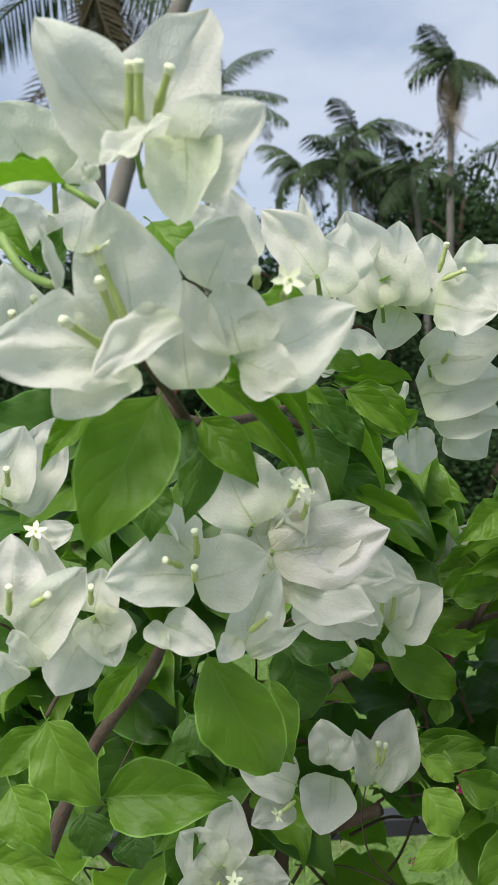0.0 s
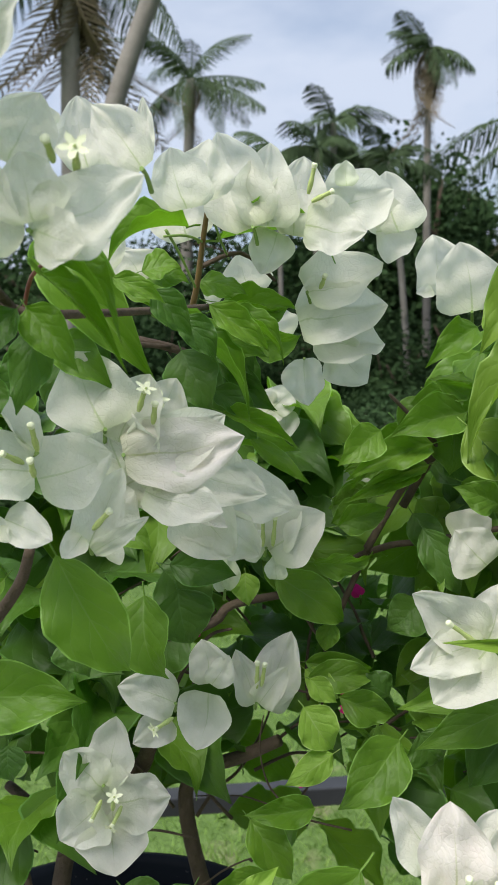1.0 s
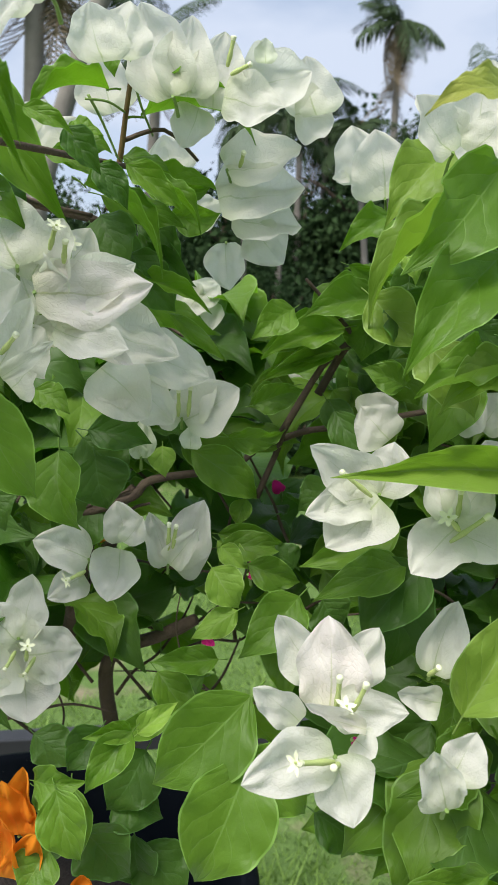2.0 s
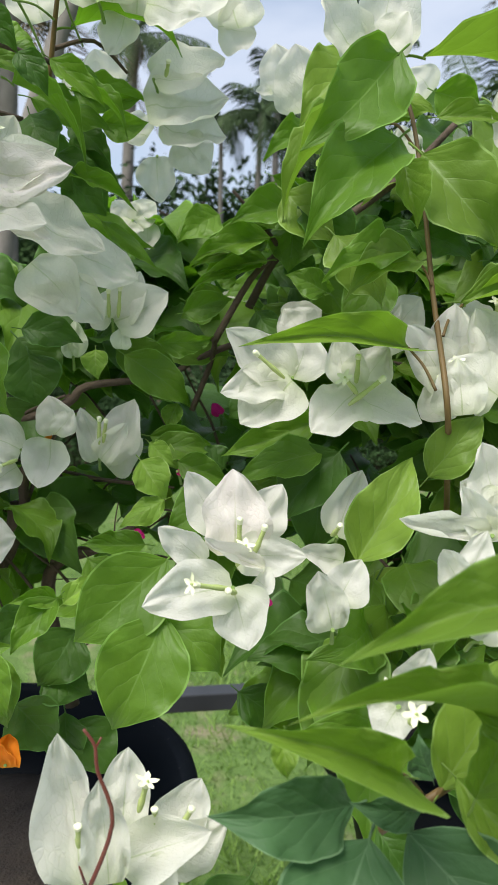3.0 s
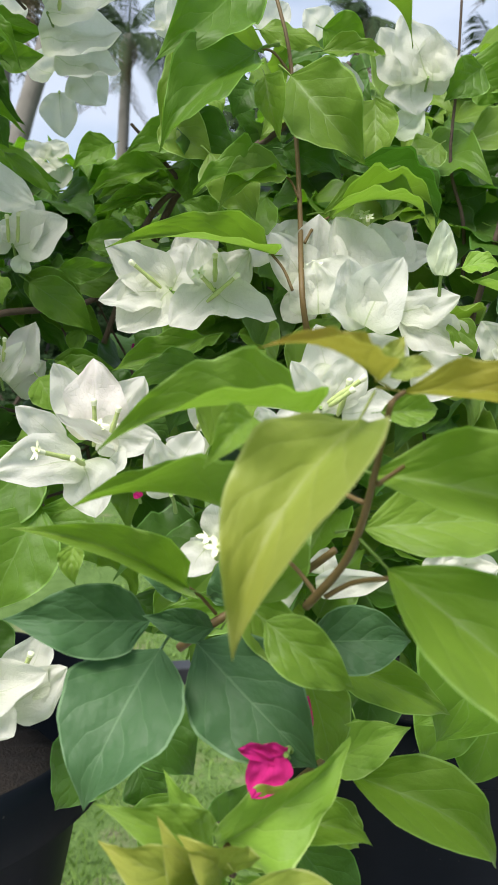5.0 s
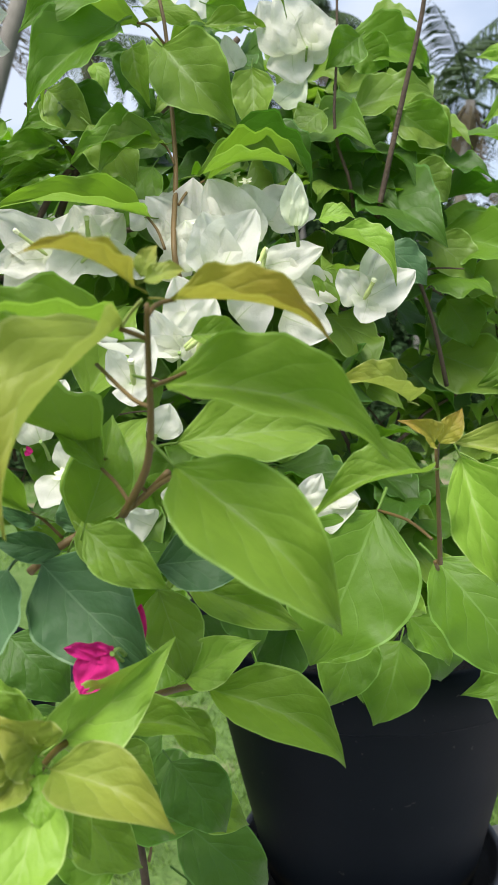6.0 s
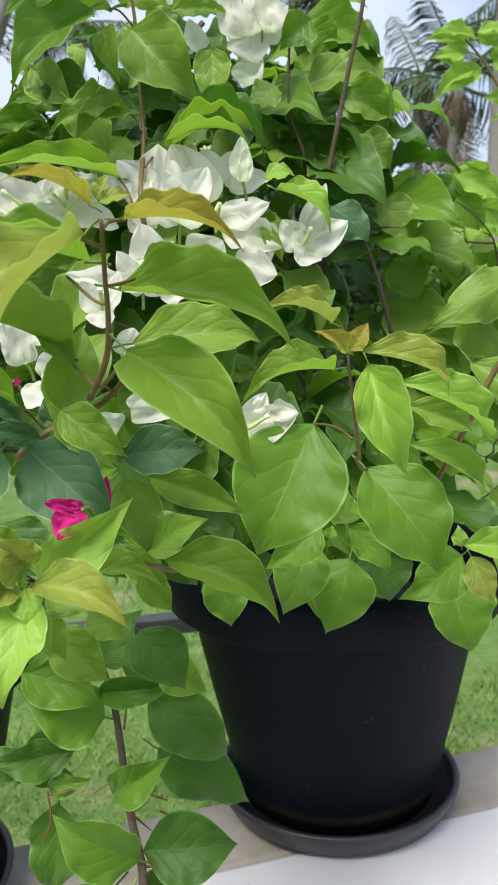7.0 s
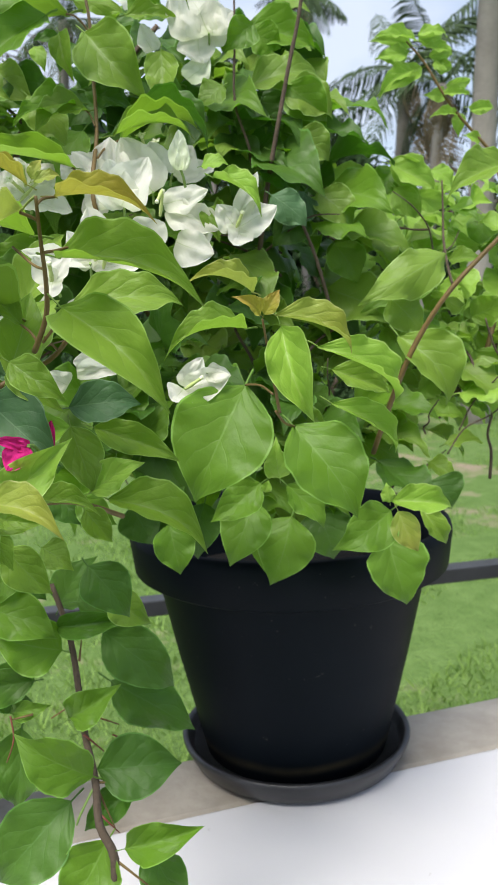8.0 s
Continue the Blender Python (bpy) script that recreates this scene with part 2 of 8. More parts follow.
def ground_material():
    k = Nodes("grassy_ground")
    a, b, c = k.noise(0.55, 5.0), k.noise(4.0, 6.0), k.noise(45.0, 4.0)
    green = k.mix(b, (0.075, 0.140, 0.032), (0.220, 0.320, 0.105))
    green = k.mix(k.math("MULTIPLY_ADD", k.noise(14.0, 5.0), 1.6, -0.4), green, (0.070, 0.125, 0.028))
    green = k.mix(k.math("MULTIPLY", c, 0.4), green, (0.085, 0.160, 0.040))
    earth = k.mix(c, (0.20, 0.155, 0.105), (0.36, 0.30, 0.22))
    sep = k.tree.nodes.new("ShaderNodeSeparateXYZ")
    k.link(k.tree.nodes.new("ShaderNodeTexCoord").outputs["Object"], sep.inputs[0])
    foot = k.math("MULTIPLY", k.math("MAXIMUM", k.math("SUBTRACT", 2.0, k.math("ABSOLUTE", k.math("SUBTRACT", sep.outputs[1], 0.4))), 0.0), 0.05)
    bare = k.ramp(k.math("ADD", foot, k.math("ADD", k.math("MULTIPLY", a, 0.6), k.math("MULTIPLY", b, 0.4))), [(0.545, (0, 0, 0)), (0.63, (1, 1, 1))])
    return k.surface(k.mix(bare, green, earth), 0.95, k.bump(c, 0.8, 0.03), spec=0.1)


GROUND = ground_material()


def grass_material():
    k = Nodes("grass_blade")
    info = k.tree.nodes.new("ShaderNodeNewGeometry").outputs["Random Per Island"]
    patch = k.noise(1.3, 4.0)
    base = k.mix(info, (0.050, 0.130, 0.020), (0.230, 0.370, 0.080))
    base = k.mix(k.math("MULTIPLY", patch, 0.4), base, (0.300, 0.390, 0.130))
    return k.surface(base, 0.6, spec=0.25, translucent=(0.25, 0.42, 0.06), amount=0.3)


GRASS = grass_material()


# ---- building helpers ----
def mesh_of(bm, name, *materials, smooth=True):
    me = bpy.data.meshes.new(name)
    for f in bm.faces:
        f.smooth = smooth
    bm.to_mesh(me)
    bm.free()
    for m in materials:
        me.materials.append(m)
    return me


def part(name, bm, material, parent, label="", smooth=True):
    """Links a bmesh, or a mesh that is shared, as one object under a thing or a part."""
    me = bm if isinstance(bm, bpy.types.Mesh) else mesh_of(bm, name, material, smooth=smooth)
    ob = new(name, me)
    ob.parent = parent
    if parent is not None and parent.matrix_basis != Matrix.Identity(4):
        ob.matrix_parent_inverse = parent.matrix_basis.inverted()
    return tagged(ob, label)


def lathe(profile, segments=72):
    """A turned body from (radius, height) pairs."""
    bm = bmesh.new()
    rings = []
    for r, z in profile:
        rings.append([bm.verts.new((r * math.cos(2 * math.pi * i / segments), r * math.sin(2 * math.pi * i / segments), z))
                      for i in range(segments)])
    for a, b in zip(rings, rings[1:]):
        for i in range(segments):
            j = (i + 1) % segments
            bm.faces.new((a[i], a[j], b[j], b[i]))
    bm.faces.new(rings[0][::-1])
    bm.faces.new(rings[-1])
    return bm


def tube(bm, points, radii, sides=7):
    """A tapering round stem through points, added to bm."""
    pts = [Vector(p) for p in points]
    if len(pts) > 2:
        fine, rr = [], []
        for i in range(len(pts) - 1):
            p0, p1, p2, p3 = pts[max(i - 1, 0)], pts[i], pts[i + 1], pts[min(i + 2, len(pts) - 1)]
            for s in range(4):
                t = s / 4
                fine.append(0.5 * (2 * p1 + (p2 - p0) * t + (2 * p0 - 5 * p1 + 4 * p2 - p3) * t * t + (3 * p1 - p0 - 3 * p2 + p3) * t ** 3))
                rr.append(radii[i] * (1 - t) + radii[i + 1] * t)
        pts, radii = fine + [pts[-1]], rr + [radii[-1]]
    side = Vector((0.31, 0.52, 0.79))
    rings = []
    for i, p in enumerate(pts):
        d = (pts[min(i + 1, len(pts) - 1)] - pts[max(i - 1, 0)]).normalized()
        side = (side - d * side.dot(d)).normalized()
        up = d.cross(side)
        rings.append([bm.verts.new(p + (side * math.cos(2 * math.pi * k / sides) + up * math.sin(2 * math.pi * k / sides)) * radii[i])
                      for k in range(sides)])
    for a, b in zip(rings, rings[1:]):
        for k in range(sides):
            j = (k + 1) % sides
            bm.faces.new((a[k], a[j], b[j], b[k]))
    bm.faces.new(rings[0][::-1])
    bm.faces.new(rings[-1])
    return bm


def box(bm, x0, y0, z0, x1, y1, z1, bevel=0.0):
    made = bmesh.ops.create_cube(bm, size=1.0, matrix=Matrix.LocRotScale(
        ((x0 + x1) / 2, (y0 + y1) / 2, (z0 + z1) / 2), None, (x1 - x0, y1 - y0, z1 - z0)))
    if bevel:
        edges = list({e for v in made["verts"] for e in v.link_edges})
        bmesh.ops.bevel(bm, geom=edges, offset=bevel, segments=2, affect="EDGES", profile=0.5)
    return bm


# ---- ground, ledge, rail ----
ground_bm = bmesh.new()
GRID = 48
ground_rows = []
for gi in range(GRID + 1):
    s = gi / GRID * 2 - 1
    gx = math.copysign(abs(s) ** 3 * 900, s)
    row = []
    for gj in range(GRID + 1):
        q = gj / GRID * 2 - 1
        gy = math.copysign(abs(q) ** 3 * 900, q) + 3
        near = math.exp(-((gx / 40) ** 2 + ((gy - 3) / 40) ** 2))
        row.append(ground_bm.verts.new((gx, gy, noise.noise((gx * 0.35, gy * 0.35, 0.3)) * 0.05 * near)))
    ground_rows.append(row)
for gi in range(GRID):
    for gj in range(GRID):
        ground_bm.faces.new((ground_rows[gi][gj], ground_rows[gi + 1][gj], ground_rows[gi + 1][gj + 1], ground_rows[gi][gj + 1]))
ground = tagged(part("ground", ground_bm, GROUND, None), "short grass with patches of bare brown earth", "ground", kind="structure")

grass_bm = bmesh.new()
grass_rng = random.Random(5)
for i in range(90000):
    gy = 0.9 + 9.5 * grass_rng.random() ** 1.9
    gx = -0.35 * gy - 0.6 + grass_rng.random() * (1.15 * gy + 1.6)
    if noise.noise((gx * 1.3, gy * 1.3, 4.0)) < -0.16:
        continue
    gz = noise.noise((gx * 0.35, gy * 0.35, 0.3)) * 0.05 - 0.005
    clump = max(0.0, noise.noise((gx * 6, gy * 6, 1.0)) + 0.15)
    h, a = 0.014 + (0.022 + 0.10 * clump) * grass_rng.random(), grass_rng.random() * math.tau
    lean = h * (0.3 + 0.8 * grass_rng.random())
    wx, wy = math.cos(a) * 0.004, math.sin(a) * 0.004
    b = grass_rng.random() * math.tau
    v = [grass_bm.verts.new((gx - wx, gy - wy, gz)), grass_bm.verts.new((gx + wx, gy + wy, gz)),
         grass_bm.verts.new((gx + math.cos(b) * lean, gy + math.sin(b) * lean, gz + h))]
    grass_bm.faces.new(v)
tagged(part("grass", grass_bm, GRASS, None, smooth=False), "loose tufts of short green grass on the ground", "grass", kind="stuff")

# a low parapet carries the pots; its back edge is bare concrete
LEDGE_TOP = 0.725
LEDGE_TURN = math.degrees(math.atan(0.150))
parapet = new("wall_parapet", None)
parapet.empty_display_size = 0.1
tagged(parapet, "low wall with a white painted top and bare concrete strip", "wall", kind="structure")
parapet.matrix_basis = pose(0.443, 0.698, 0, 0, 0, LEDGE_TURN)
paint_bm = box(bmesh.new(), -3.2, -0.62, 0.02, 3.4, -0.119, LEDGE_TOP, 0.006)
strip_bm = box(bmesh.new(), -3.2, -0.118, 0.0, 3.4, 0.0, LEDGE_TOP - 0.003, 0.008)
for bm_, nm_, mt_, lb_ in ((paint_bm, "painted_top", PAINT, "smooth white painted wall top"), (strip_bm, "concrete_strip", CONCRETE, "rough grey concrete edge")):
    ob_ = new(nm_, mesh_of(bm_, nm_, mt_, smooth=False))
    ob_.parent = parapet
    tagged(ob_, lb_)

rail = new("fence_rail", None)
rail.matrix_basis = pose(0.5, 1.64, 0, 0, 0, 3.0)
tagged(rail, "black painted square steel rail fence standing in the grass", "fence")
rail_bm = box(bmesh.new(), -6.0, -0.024, 0.560, 6.0, 0.024, 0.598, 0.003)
ob_ = new("top_rail", mesh_of(rail_bm, "top_rail", RAIL, smooth=False))
ob_.parent = rail
post_me = mesh_of(box(bmesh.new(), -0.016, -0.015, -0.05, 0.016, 0.015, 0.5585, 0.003), "post", RAIL, smooth=False)
for px in (-5.8, 5.8):
    ob_ = new("post", post_me)
    ob_.parent = rail
    ob_.location = (px, 0, 0)


# ---- pots ----
def flower_pot(x, y, size=1.0, label=""):
    pot = new("flower_pot", None)
    pot.matrix_basis = pose(x, y, LEDGE_TOP + 0.012)
    tagged(pot, label, "flower pot", "black pots on the ledge")
    body = lathe([(r * 1.10, z * 1.147) for r, z in ((0.085, 0.002), (0.094, 0.0), (0.099, 0.004), (0.1245, 0.11), (0.1425, 0.192), (0.1445, 0.196), (0.160, 0.199), (0.166, 0.203),
                  (0.170, 0.236), (0.168, 0.243), (0.161, 0.245), (0.156, 0.240), (0.1405, 0.20), (0.133, 0.165))])
    ob = new("body", mesh_of(body, "body", POT))
    ob.parent = pot
    soil_bm = lathe([(0.1455, 0.193), (0.1475, 0.204), (0.099, 0.213), (0.033, 0.218)], 40)
    for v in soil_bm.verts:
        v.co.z += noise.noise(v.co * 40) * 0.006
    ob = new("soil", mesh_of(soil_bm, "soil", SOIL))
    ob.parent = pot
    tagged(ob, "dark damp potting soil")
    saucer = new("plant_saucer", None)
    saucer.matrix_basis = pose(x, y, LEDGE_TOP + 0.001)
    tagged(saucer, "round black plastic saucer holding a little water under a pot", "saucer", "black pots on the ledge")
    dish = lathe([(0.106, 0.001), (0.118, 0.0), (0.126, 0.005), (0.134, 0.020), (0.1375, 0.027), (0.138, 0.030), (0.1365, 0.0325), (0.132, 0.032), (0.130, 0.029), (0.122, 0.011), (0.114, 0.008)])
    ob = new("dish", mesh_of(dish, "dish", SAUCER))
    ob.parent = saucer
    ob = new("water", mesh_of(lathe([(0.1225, 0.0150), (0.1240, 0.0160), (0.02, 0.0165)]), "water", WATER))
    ob.parent = saucer
    tagged(ob, "shallow dark standing water")
    return pot


POT_B = (0.4434, 0.6653)
POT_A = (-0.0433, 0.5613)
flower_pot(*POT_B, label="large black plastic flower pot standing in a saucer")
flower_pot(*POT_A, label="black plastic flower pot under the white bougainvillea")


# ---- distance: palms and woodland ----
def frond_mesh(name, length, droop, leaflets, width, material):
    """A feather palm frond along +Y: a bowed rib with two rows of hanging leaflets."""
    bm = bmesh.new()
    rng = random.Random(name)
    rib = []
    for i in range(9):
        s = i / 8
        rib.append(Vector((0, length * (s - 0.18 * droop * s * s), length * (0.30 * s - droop * 0.75 * s * s))))
    tube(bm, rib, [0.035 * (1 - 0.85 * i / 8) for i in range(9)], 4)
    for i in range(leaflets):
        s = 0.10 + 0.88 * i / leaflets
        k = min(int(s * 8), 7)
        p = rib[k].lerp(rib[k + 1], s * 8 - k)
        d = (rib[k + 1] - rib[k]).normalized()
        reach = width * math.sin(math.pi * min(0.98, s * 0.85 + 0.14)) ** 0.6
        for sign in (-1, 1):
            out = (Vector((sign, 0, 0)) * (0.75 + 0.2 * rng.random()) + d * 0.55 + Vector((0, 0, -0.35 - 0.4 * rng.random()))).normalized()
            q = p + out * reach * 0.55
            e = p + out * reach * 0.9 + Vector((0, 0, -reach * (0.25 + 0.25 * rng.random())))
            w = d * 0.028
            a = [bm.verts.new(p - w * 0.6), bm.verts.new(p + w * 0.6), bm.verts.new(q + w), bm.verts.new(q - w), bm.verts.new(e)]
            bm.faces.new(a[:4])
            bm.faces.new((a[3], a[2], a[4]))
    return mesh_of(bm, name, material)


COCO = [frond_mesh("frond_a", 3.2, 0.75, 34, 0.75, FROND), frond_mesh("frond_b", 3.0, 1.15, 34, 0.7, FROND), frond_mesh("frond_c", 2.8, 0.35, 30, 0.7, FROND)]
DRY = [frond_mesh("frond_dry_a", 2.9, 1.5, 28, 0.5, FROND_DRY), frond_mesh("frond_dry_b", 2.6, 1.8, 26, 0.45, FROND_DRY)]
ARECA = [frond_mesh("frond_areca", 1.5, 0.7, 20, 0.55, FROND), frond_mesh("frond_areca_b", 1.4, 1.4, 20, 0.5, FROND)]


def palm(bearing, distance, height, radius, fronds, count, scale=1.0, lean=(0, 0), dry=0, seed=1, label=""):
    """A palm at a bearing (degrees from +Y towards +X), its crown at the given height."""
    rng = random.Random(seed)
    x, y = math.sin(radians(bearing)) * distance, math.cos(radians(bearing)) * distance
    thing = new("palm_tree", None)
    thing.matrix_basis = pose(x, y, 0)
    tagged(thing, label or "tall palm with a slim grey trunk and drooping fronds", "palm tree", "palms behind the garden")
    bm = bmesh.new()
    top = Vector((lean[0], lean[1], height))
    pts = [Vector((0, 0, -0.2)), Vector((lean[0] * 0.15, lean[1] * 0.15, height * 0.33)), Vector((lean[0] * 0.5, lean[1] * 0.5, height * 0.68)), top]
    tube(bm, pts, [radius * 1.25, radius, radius * 0.92, radius * 0.8], 10)
    trunk = new("trunk", mesh_of(bm, "trunk", TRUNK))
    trunk.parent = thing
    for i in range(count + dry):
        me = rng.choice(fronds) if i < count else rng.choice(DRY)
        ob = new("frond", me)
        ob.parent = thing
        spin = 360 * i * 0.381966 + rng.uniform(-15, 15)
        rise = rng.uniform(-38, 55) if i < count else rng.uniform(-75, -55)
        ob.matrix_basis = Matrix.Translation(top) @ pose(0, 0, 0, rise, rng.uniform(-20, 20), spin) @ Matrix.Scale(scale * rng.uniform(0.85, 1.1), 4)
    return thing


def crown_mesh(name, seed, leaves, material):
    """An uneven crown of many small leaf clumps, about 1 m in radius."""
    rng = random.Random(seed)
    verts, faces = [], []
    clumps = []
    for i in range(26):
        d = Vector((rng.gauss(0, 1), rng.gauss(0, 1), rng.gauss(0, 0.9))).normalized()
        clumps.append((d * rng.uniform(0.35, 0.95), rng.uniform(0.20, 0.42)))
    for i in range(leaves):
        c, r = rng.choice(clumps)
        p = c + Vector((rng.gauss(0, r * 0.55), rng.gauss(0, r * 0.55), rng.gauss(0, r * 0.42)))
        a = Vector((rng.gauss(0, 1), rng.gauss(0, 1), rng.gauss(0, 0.5))).normalized()
        b = a.cross(Vector((rng.gauss(0, 1), rng.gauss(0, 1), rng.gauss(0, 1)))).normalized()
        s = rng.uniform(0.03, 0.065)
        n = len(verts)
        verts += [p - a * s, p + b * s * 0.45, p + a * s, p - b * s * 0.45]
        faces.append((n, n + 1, n + 2, n + 3))
    me = bpy.data.meshes.new(name)
    me.from_pydata(verts, [], faces)
    me.materials.append(material)
    return me


CROWNS = [crown_mesh("crown_a", 3, 5200, WOODS), crown_mesh("crown_b", 8, 5200, WOODS), crown_mesh("crown_c", 21, 5200, WOODS)]


def wood_tree(bearing, distance, height, spread, k, low=0.18):
    x, y = math.sin(radians(bearing)) * distance, math.cos(radians(bearing)) * distance
    thing = new("tree", None)
    thing.matrix_basis = pose(x, y, 0)
    tagged(thing, "dark leafy tree at the edge of the wood", "tree", "trees of the wood")
    bm = bmesh.new()
    tube(bm, [(0, 0, -0.2), (0.06 * height * 0.3, 0, height * 0.3), (0, 0.1, height * 0.62), (0.15, 0.1, height * 0.9)], [0.16, 0.12, 0.09, 0.03], 8)
    for i in range(5):
        a = i * 2.4
        z = height * (0.28 + 0.10 * i)
        tube(bm, [(0.02, 0.02, z), (math.cos(a) * spread * 0.35, math.sin(a) * spread * 0.35, z + height * 0.10),
                  (math.cos(a) * spread * 0.7, math.sin(a) * spread * 0.7, z + height * 0.14)], [0.06, 0.04, 0.015], 5)
    ob = new("trunk", mesh_of(bm, "trunk", BARK))
    ob.parent = thing
    ob = new("crown", CROWNS[k % 3])
    ob.parent = thing
    ob.matrix_basis = pose(0, 0, height * (0.5 + low / 2), 0, 0, 67 * k) @ Matrix.Diagonal((spread, spread, height * (0.5 - low / 2), 1))
    return thing


palm(14.3, 17.0, 7.21, 0.075, ARECA, 12, 0.72, (0.05, 0), 6, 4, "slim areca palm with a tight drooping crown")
palm(8.0, 21.0, 7.05, 0.09, ARECA, 10, 1.1, (0.1, 0), 0, 6, "slim areca palm with a tight drooping crown")
palm(9.8, 23.0, 6.57, 0.09, ARECA, 10, 1.25, (0, 0), 2, 9)
palm(12.4, 23.0, 5.79, 0.09, ARECA, 10, 1.2, (0.2, 0), 0, 11)
palm(14.0, 24.0, 5.55, 0.09, ARECA, 10, 1.2, (0.2, 0), 0, 12)
palm(-2.0, 19.0, 7.52, 0.14, COCO, 14, 0.72, (0.3, 0), 2, 14, "coconut palm with a full round crown")
palm(-9.4, 13.0, 7.40, 0.16, COCO, 10, 0.95, (0.2, 0), 14, 16, "coconut palm with a skirt of dead hanging fronds")
palm(-11.2, 11.0, 9.30, 0.13, COCO, 12, 0.9, (3.3, 0.3), 3, 17, "leaning coconut palm with a smooth grey trunk")
palm(20.6, 14.0, 4.90, 0.12, COCO, 6, 0.8, (0.2, 0), 3, 19, "coconut palm with green and browned fronds")
palm(26.6, 8.9, 6.92, 0.13, COCO, 12, 0.85, (0.35, 0), 5, 20, "coconut palm with a thick grey trunk")
palm(22.6, 12.3, 4.29, 0.085, COCO, 5, 0.75, (0.3, 0), 6, 23, "coconut palm with a skirt of dead hanging fronds")
palm(30.0, 15.0, 6.71, 0.12, COCO, 8, 0.85, (0.1, 0), 5, 27)
palm(6.9, 16.5, 5.38, 0.06, ARECA, 9, 0.8, (0.1, 0), 0, 31, "slim areca palm with a tight drooping crown")
palm(13.2, 15.5, 4.84, 0.06, ARECA, 9, 0.75, (-0.35, 0), 0, 33, "slim areca palm with a tight drooping crown")
palm(4.6, 17.0, 5.36, 0.05, ARECA, 9, 0.8, (0.0, 0), 0, 35, "slim areca palm with a tight drooping crown")

wood_rng = random.Random(12)
for i in range(30):
    b = -16 + i * 1.75 + wood_rng.uniform(-0.6, 0.6)
    dist = wood_rng.uniform(19, 24)
    tall = 4.6 if b < 9 else 6.3 if b < 18 else 4.0
    wood_tree(b, dist, tall * wood_rng.uniform(0.88, 1.12), wood_rng.uniform(1.5, 2.1), i, 0.04)
for i in range(16):
    wood_tree(-16 + i * 3.2 + wood_rng.uniform(-1, 1), wood_rng.uniform(26, 31), 4.7 * wood_rng.uniform(0.85, 1.1), 3.0, i + 1, 0.02)


def bush(bearing, distance, height, spread, k):
    x, y = math.sin(radians(bearing)) * distance, math.cos(radians(bearing)) * distance
    thing = new("bush", None)
    thing.matrix_basis = pose(x, y, 0)
    tagged(thing, "dense dark undergrowth bush at the wood's edge", "bush", "undergrowth bushes")
    bm = bmesh.new()
    for i in range(4):
        a = i * 1.7 + k
        tube(bm, [(0, 0, -0.1), (math.cos(a) * spread * 0.3, math.sin(a) * spread * 0.3, height * 0.4), (math.cos(a) * spread * 0.6, math.sin(a) * spread * 0.6, height * 0.8)], [0.04, 0.03, 0.01], 5)
    ob = new("woody_stem", mesh_of(bm, "woody_stem", BARK))
    ob.parent = thing
    ob = new("foliage", CROWNS[k % 3])
    ob.parent = thing
    ob.matrix_basis = pose(0, 0, height * 0.45, 0, 0, 51 * k) @ Matrix.Diagonal((spread, spread, height * 0.58, 1))


for i in range(34):
    bush(-16 + i * 1.55 + wood_rng.uniform(-0.5, 0.5), wood_rng.uniform(15.0, 17.5), wood_rng.uniform(1.3, 2.6), wood_rng.uniform(1.0, 1.5), i)
for i in range(40):
    bush(-17 + i * 1.35 + wood_rng.uniform(-0.5, 0.5), wood_rng.uniform(11.5, 14.5), wood_rng.uniform(0.5, 1.0), wood_rng.uniform(0.7, 1.2), i + 2)

for i in range(22):
    bush(-18 + i * 1.7 + wood_rng.uniform(-0.5, 0.5), wood_rng.uniform(7.6, 9.2), wood_rng.uniform(0.6, 1.0), wood_rng.uniform(0.6, 0.9), i + 1)


# ---- bougainvillea: leaves, bracts, florets, stems ----
LEAF_OUTLINE = ((0.0, 0.02), (0.03, 0.24), (0.08, 0.52), (0.15, 0.78), (0.25, 0.96), (0.34, 1.0), (0.46, 0.97), (0.58, 0.85), (0.69, 0.67), (0.79, 0.45), (0.87, 0.26), (0.94, 0.10), (1.0, 0.006))


def leaf_half(v):
    """Half the width of a leaf at v: broad shoulders, drawn out to a drip tip."""
    for (a, p), (b, q) in zip(LEAF_OUTLINE, LEAF_OUTLINE[1:]):
        if v <= b:
            return p + (q - p) * (v - a) / (b - a)
    return LEAF_OUTLINE[-1][1]


